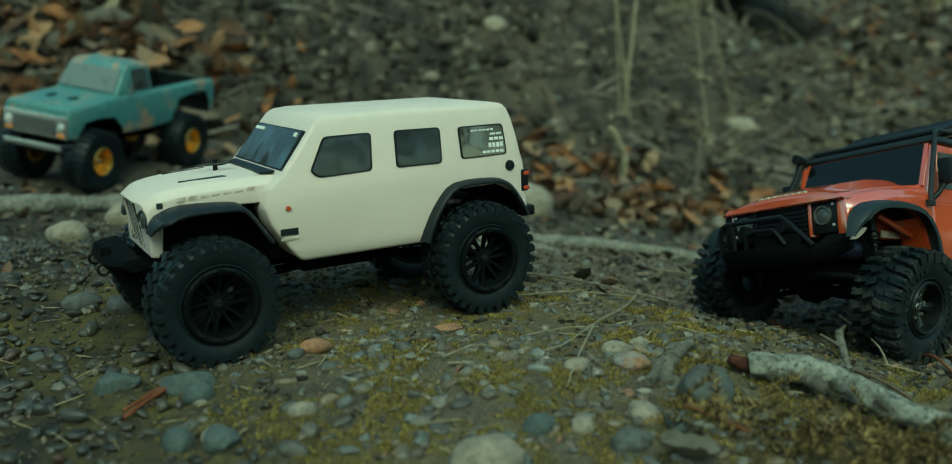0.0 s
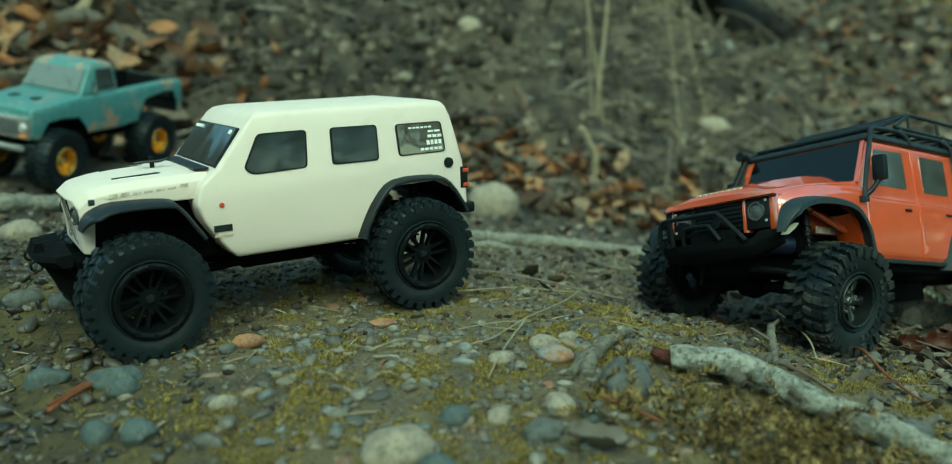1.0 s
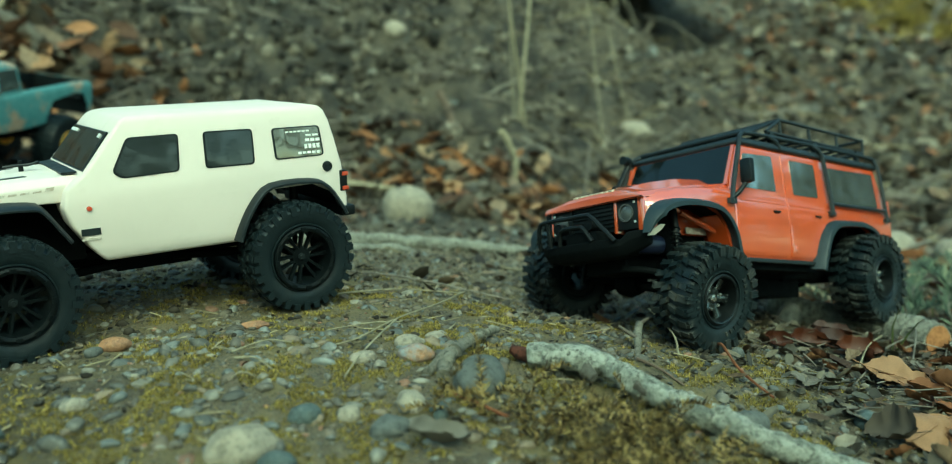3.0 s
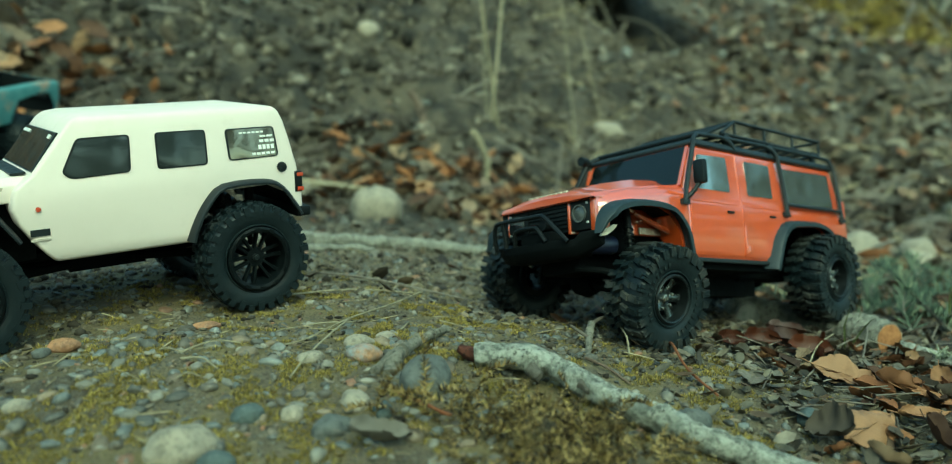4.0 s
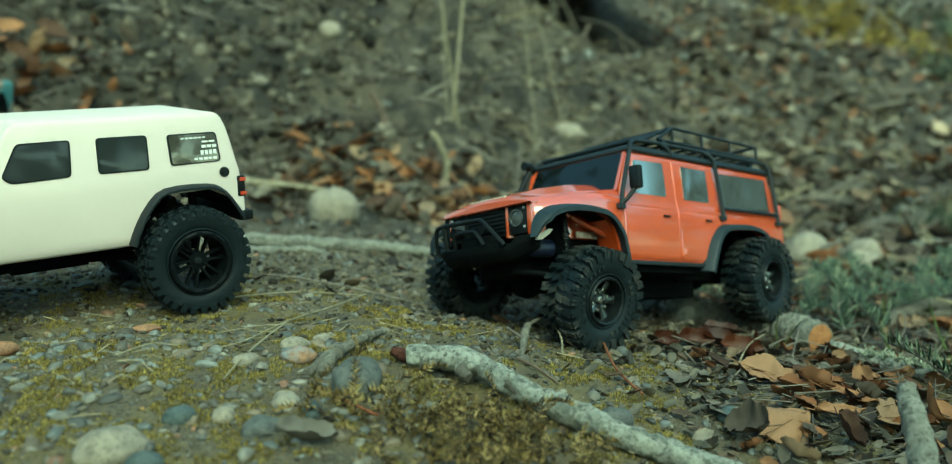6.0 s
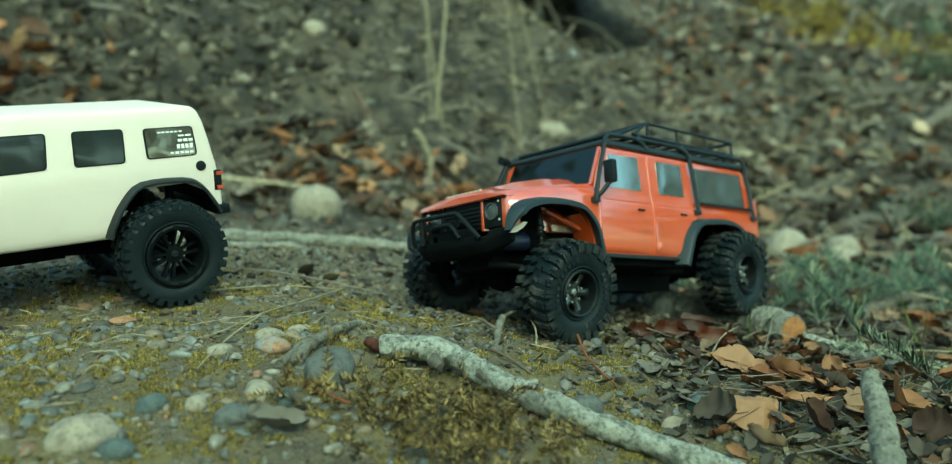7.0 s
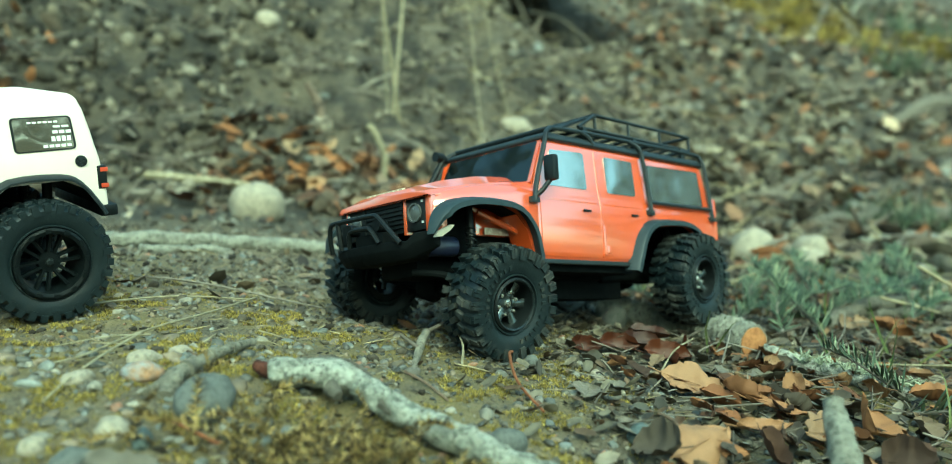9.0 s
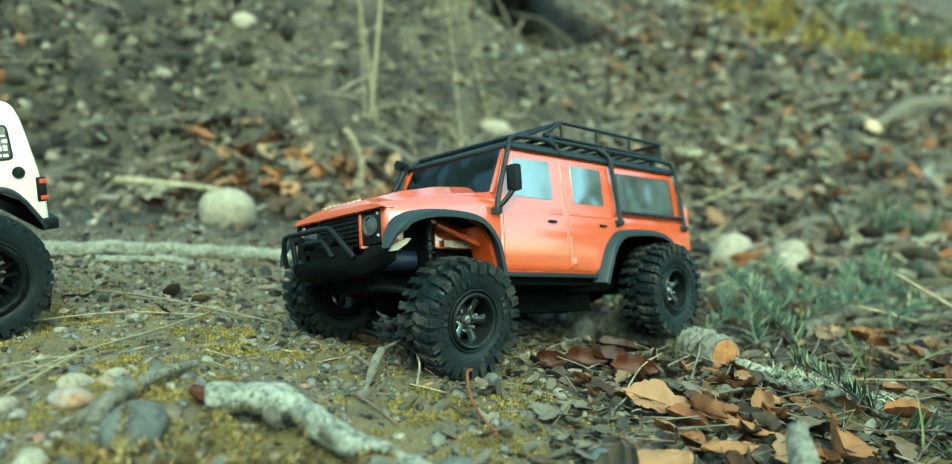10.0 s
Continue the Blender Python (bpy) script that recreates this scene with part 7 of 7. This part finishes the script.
# a lip of turf added just above the view to shade the hollow in the bank
turf = pebble_mesh(61, 5, (1, 1, 1), 0.45)
for v in turf.verts:
    n_ = v.co.normalized()
    v.co += n_ * (0.12 * noise.noise(v.co * 4.0) + 0.07 * noise.noise(v.co * 11.0))
turf.transform(Matrix.Diagonal((0.36, 0.40, 0.09, 1)))
thing("turf_overhang", turf, SOIL, Matrix.Translation((0.68, 2.44, 0.645)), "earthy lip of turf added to shade the hollow in the bank", "turf")

# ---- fir sprigs ----


def sprig_meshes(seed, length, needle, count):
    g2 = random.Random(seed)
    line = smooth_path([(0, 0, 0), (length * 0.35, length * 0.04, length * 0.06), (length * 0.7, -length * 0.02, length * 0.08), (length, 0.0, length * 0.05)], 5)
    bm = bmesh.new()
    tube(bm, line, [0.0011 * (1 - 0.6 * i / (len(line) - 1)) for i in range(len(line))], 6)
    twig_me = finish(bm)
    nb = bmesh.new()
    for k in range(count):
        t = (k + g2.random()) / count
        i = min(int(t * (len(line) - 1)), len(line) - 2)
        p = line[i].lerp(line[i + 1], t * (len(line) - 1) - i)
        for s in (-1, 1):
            ln = needle * (0.5 + 0.6 * g2.random()) * (1 - 0.35 * t)
            d = Vector((0.35 + 0.6 * g2.random(), s * (0.35 + 0.75 * g2.random()), g2.uniform(0.1, 1.3))).normalized()
            w = d.cross(Vector((0, 0, 1))).normalized() * 0.0010
            u = Vector((0, 0, 0.00035))
            a = [p - w * 0.5, p + w * 0.5, p + u * 0.8]
            b = [p + d * ln * 0.55 - w, p + d * ln * 0.55 + w, p + d * ln * 0.55 + u * 1.6]
            va, vb, tip = [nb.verts.new(q) for q in a], [nb.verts.new(q) for q in b], nb.verts.new(p + d * ln)
            for m in range(3):
                n_ = (m + 1) % 3
                nb.faces.new((va[m], va[n_], vb[n_], vb[m]))
                nb.faces.new((vb[m], vb[n_], tip))
    return twig_me, finish(nb)


SPRIGS = [sprig_meshes(1, 0.062, 0.017, 30), sprig_meshes(2, 0.045, 0.017, 26), sprig_meshes(3, 0.078, 0.018, 36)]
for tm, nm in SPRIGS:
    tm.materials.append(TWIG)
    nm.materials.append(NEEDLE)
for x, y, turn, tip, dz, k in ((0.405, 0.520, 20, -12, 0.010, 0), (0.440, 0.560, 60, -20, 0.012, 2), (0.470, 0.600, 140, -16, 0.014, 0), (0.500, 0.560, 10, -10, 0.012, 2), (0.480, 0.520, 200, -8, 0.010, 1), (0.540, 0.640, 80, -18, 0.014, 2), (0.590, 0.690, 160, -14, 0.014, 0),
                               (0.560, 0.540, 30, -8, 0.010, 0), (0.620, 0.620, 100, -14, 0.012, 2), (0.520, 0.700, 45, -16, 0.012, 0), (0.660, 0.700, 190, -14, 0.014, 2), (0.395, 0.315, -50, -8, 0.010, 0),
                               (0.410, 0.280, 40, -6, 0.006, 0), (0.415, 0.345, 150, -22, 0.008, 1), (0.440, 0.300, 30, -6, 0.008, 2), (0.700, 0.760, 60, -14, 0.012, 2), (0.420, 0.600, 100, -18, 0.012, 0), (0.380, 0.560, 150, -14, 0.010, 1),
                               (0.427, 0.488, 70, -24, 0.010, 0), (0.457, 0.490, 110, -26, 0.012, 2), (0.457, 0.556, 15, -12, 0.016, 2), (0.484, 0.552, 95, -24, 0.014, 0), (0.534, 0.594, 5, -8, 0.020, 2), (0.560, 0.600, 120, -22, 0.012, 0), (0.581, 0.622, 60, -20, 0.012, 2), (0.646, 0.637, 85, -26, 0.014, 2), (0.658, 0.624, 130, -24, 0.014, 0),
                               (0.417, 0.285, 20, -8, 0.006, 0)):
    ob = new("fir_sprig")
    ob.matrix_basis = on_slope(x, y, turn, dz * 0.4) @ pose(0, 0, 0, 0, tip, 0)
    tagged(ob, "blue-green fir sprig lying on leaf litter", "fir sprig", "fir sprigs in the hollow")
    part("twig", SPRIGS[k][0], TWIG, ob, scale=1.0)
    part("needles", SPRIGS[k][1], NEEDLE, ob, "flat blue-green needles", scale=1.0)

# green blades in the hollow
gv = [(-0.02, 0, 0), (0.02, 0, 0), (-0.018, 0.06, 0.4), (0.018, 0.06, 0.4), (-0.010, 0.22, 0.75), (0.010, 0.22, 0.75), (0, 0.45, 0.95)]
gf = [(0, 1, 3), (0, 3, 2), (2, 3, 5), (2, 5, 4), (4, 5, 6)]
g, x, y = strew(420, (0.34, 0.80, 0.24, 0.85), 81, lambda x, y: np.clip(0.4 + lattice(x / 0.07, y / 0.07, 33), 0, 1))
n = len(x)
r = g.uniform(0.015, 0.045, n)
swarm("grass", gv, gf, placed(turns(g, n, 0.45), np.stack([r, r, r], 1), np.stack([x, y, height(x, y)], 1)), GRASS, "sparse green grass blades among litter", "grass")

# green tufts and yellow moss higher on the slope
for k, (x0, y0, w, hgt, cnt, mat, what, word) in enumerate(((1.95, 2.56, 0.16, 0.09, 260, NEEDLE, "grass", "dull green grass tuft on the slope"), (2.60, 3.38, 0.30, 0.12, 340, NEEDLE, "grass", "dull green grass high on the slope"), (1.06, 1.24, 0.10, 0.07, 260, NEEDLE, "grass", "grey-green tuft below a dark branch"),
                                                           (1.88, 3.10, 0.30, 0.030, 1500, MOSS, "moss", "yellow-green moss on the slope"), (2.42, 3.12, 0.22, 0.030, 1100, MOSS, "moss", "yellow moss below the wood's edge"))):
    g = np.random.default_rng(300 + k)
    x, y = x0 + w * g.normal(0, 0.5, cnt), y0 + w * g.normal(0, 0.5, cnt)
    r = hgt * g.uniform(0.5, 1.2, cnt)
    v_, f_ = (blade_v, blade_f) if what == "moss" else (gv, gf)
    swarm(what, v_, f_, placed(turns(g, cnt, 0.35), np.stack([r, r, r], 1), np.stack([x, y, height(x, y) - 0.004], 1)), mat, word, what)

# ---- the wood round the clearing, seen only in the windows and the paint, with unseen trees added to the north ----
g = np.random.default_rng(91)
wood_v, wood_f, spots = [], [], []
for k in range(74):
    # from k = 50 the trees are added out of view to darken bonnet reflections
    a = radians((-150 + 3.6 * k if k < 34 else 2.5 + 2.4 * (k - 34) if k < 50 else 48 + 4.0 * (k - 50)) + g.uniform(-1.6, 1.6))
    d = g.uniform(7.0, 11.0)
    x, y = d * math.cos(a), d * math.sin(a)
    base, top, r = float(height(x, y)) - 0.1, g.uniform(3.0, 5.0) if k < 34 else g.uniform(1.8, 3.0) if k < 50 else g.uniform(3.0, 4.6), g.uniform(0.04, 0.09)
    b = len(wood_v)
    for z, q in ((base, r), (base + top * 0.5, r * 0.7), (base + top, r * 0.12)):
        wood_v += [(x + q * math.cos(i * 1.0472) + 0.1 * math.sin(z + k), y + q * math.sin(i * 1.0472), z) for i in range(6)]
    for m in (0, 6):
        for i in range(6):
            j = (i + 1) % 6
            wood_f += [(b + m + i, b + m + j, b + m + 6 + j), (b + m + i, b + m + 6 + j, b + m + 6 + i)]
    for q in range(70):
        t = g.random() ** 0.8
        w = (1.0 - 0.75 * t) * g.uniform(0.1, 0.95)
        h = g.uniform(0, 6.283)
        spots.append((x + w * math.cos(h), y + w * math.sin(h), base + top * ((0.42 if k < 34 else 0.25) + (0.60 if k < 34 else 0.78) * t)))
trunks = bpy.data.meshes.new("far_trunks")
trunks.from_pydata(wood_v, [], wood_f)
trunks.materials.append(DARKBARK)
tagged(new("far_trunks", trunks), "dark thin trunks of a distant wood, the northern ones unseen and added", "trees", kind="stuff")
spots = np.array(spots)
n = len(spots)
r = g.uniform(0.12, 0.38, n)
swarm("far_foliage", blade_v, blade_f, placed(turns(g, n, 1.2), np.stack([r, r, r], 1), spots), NEEDLE, "dark foliage of a distant wood, the northern part unseen and added", "trees")
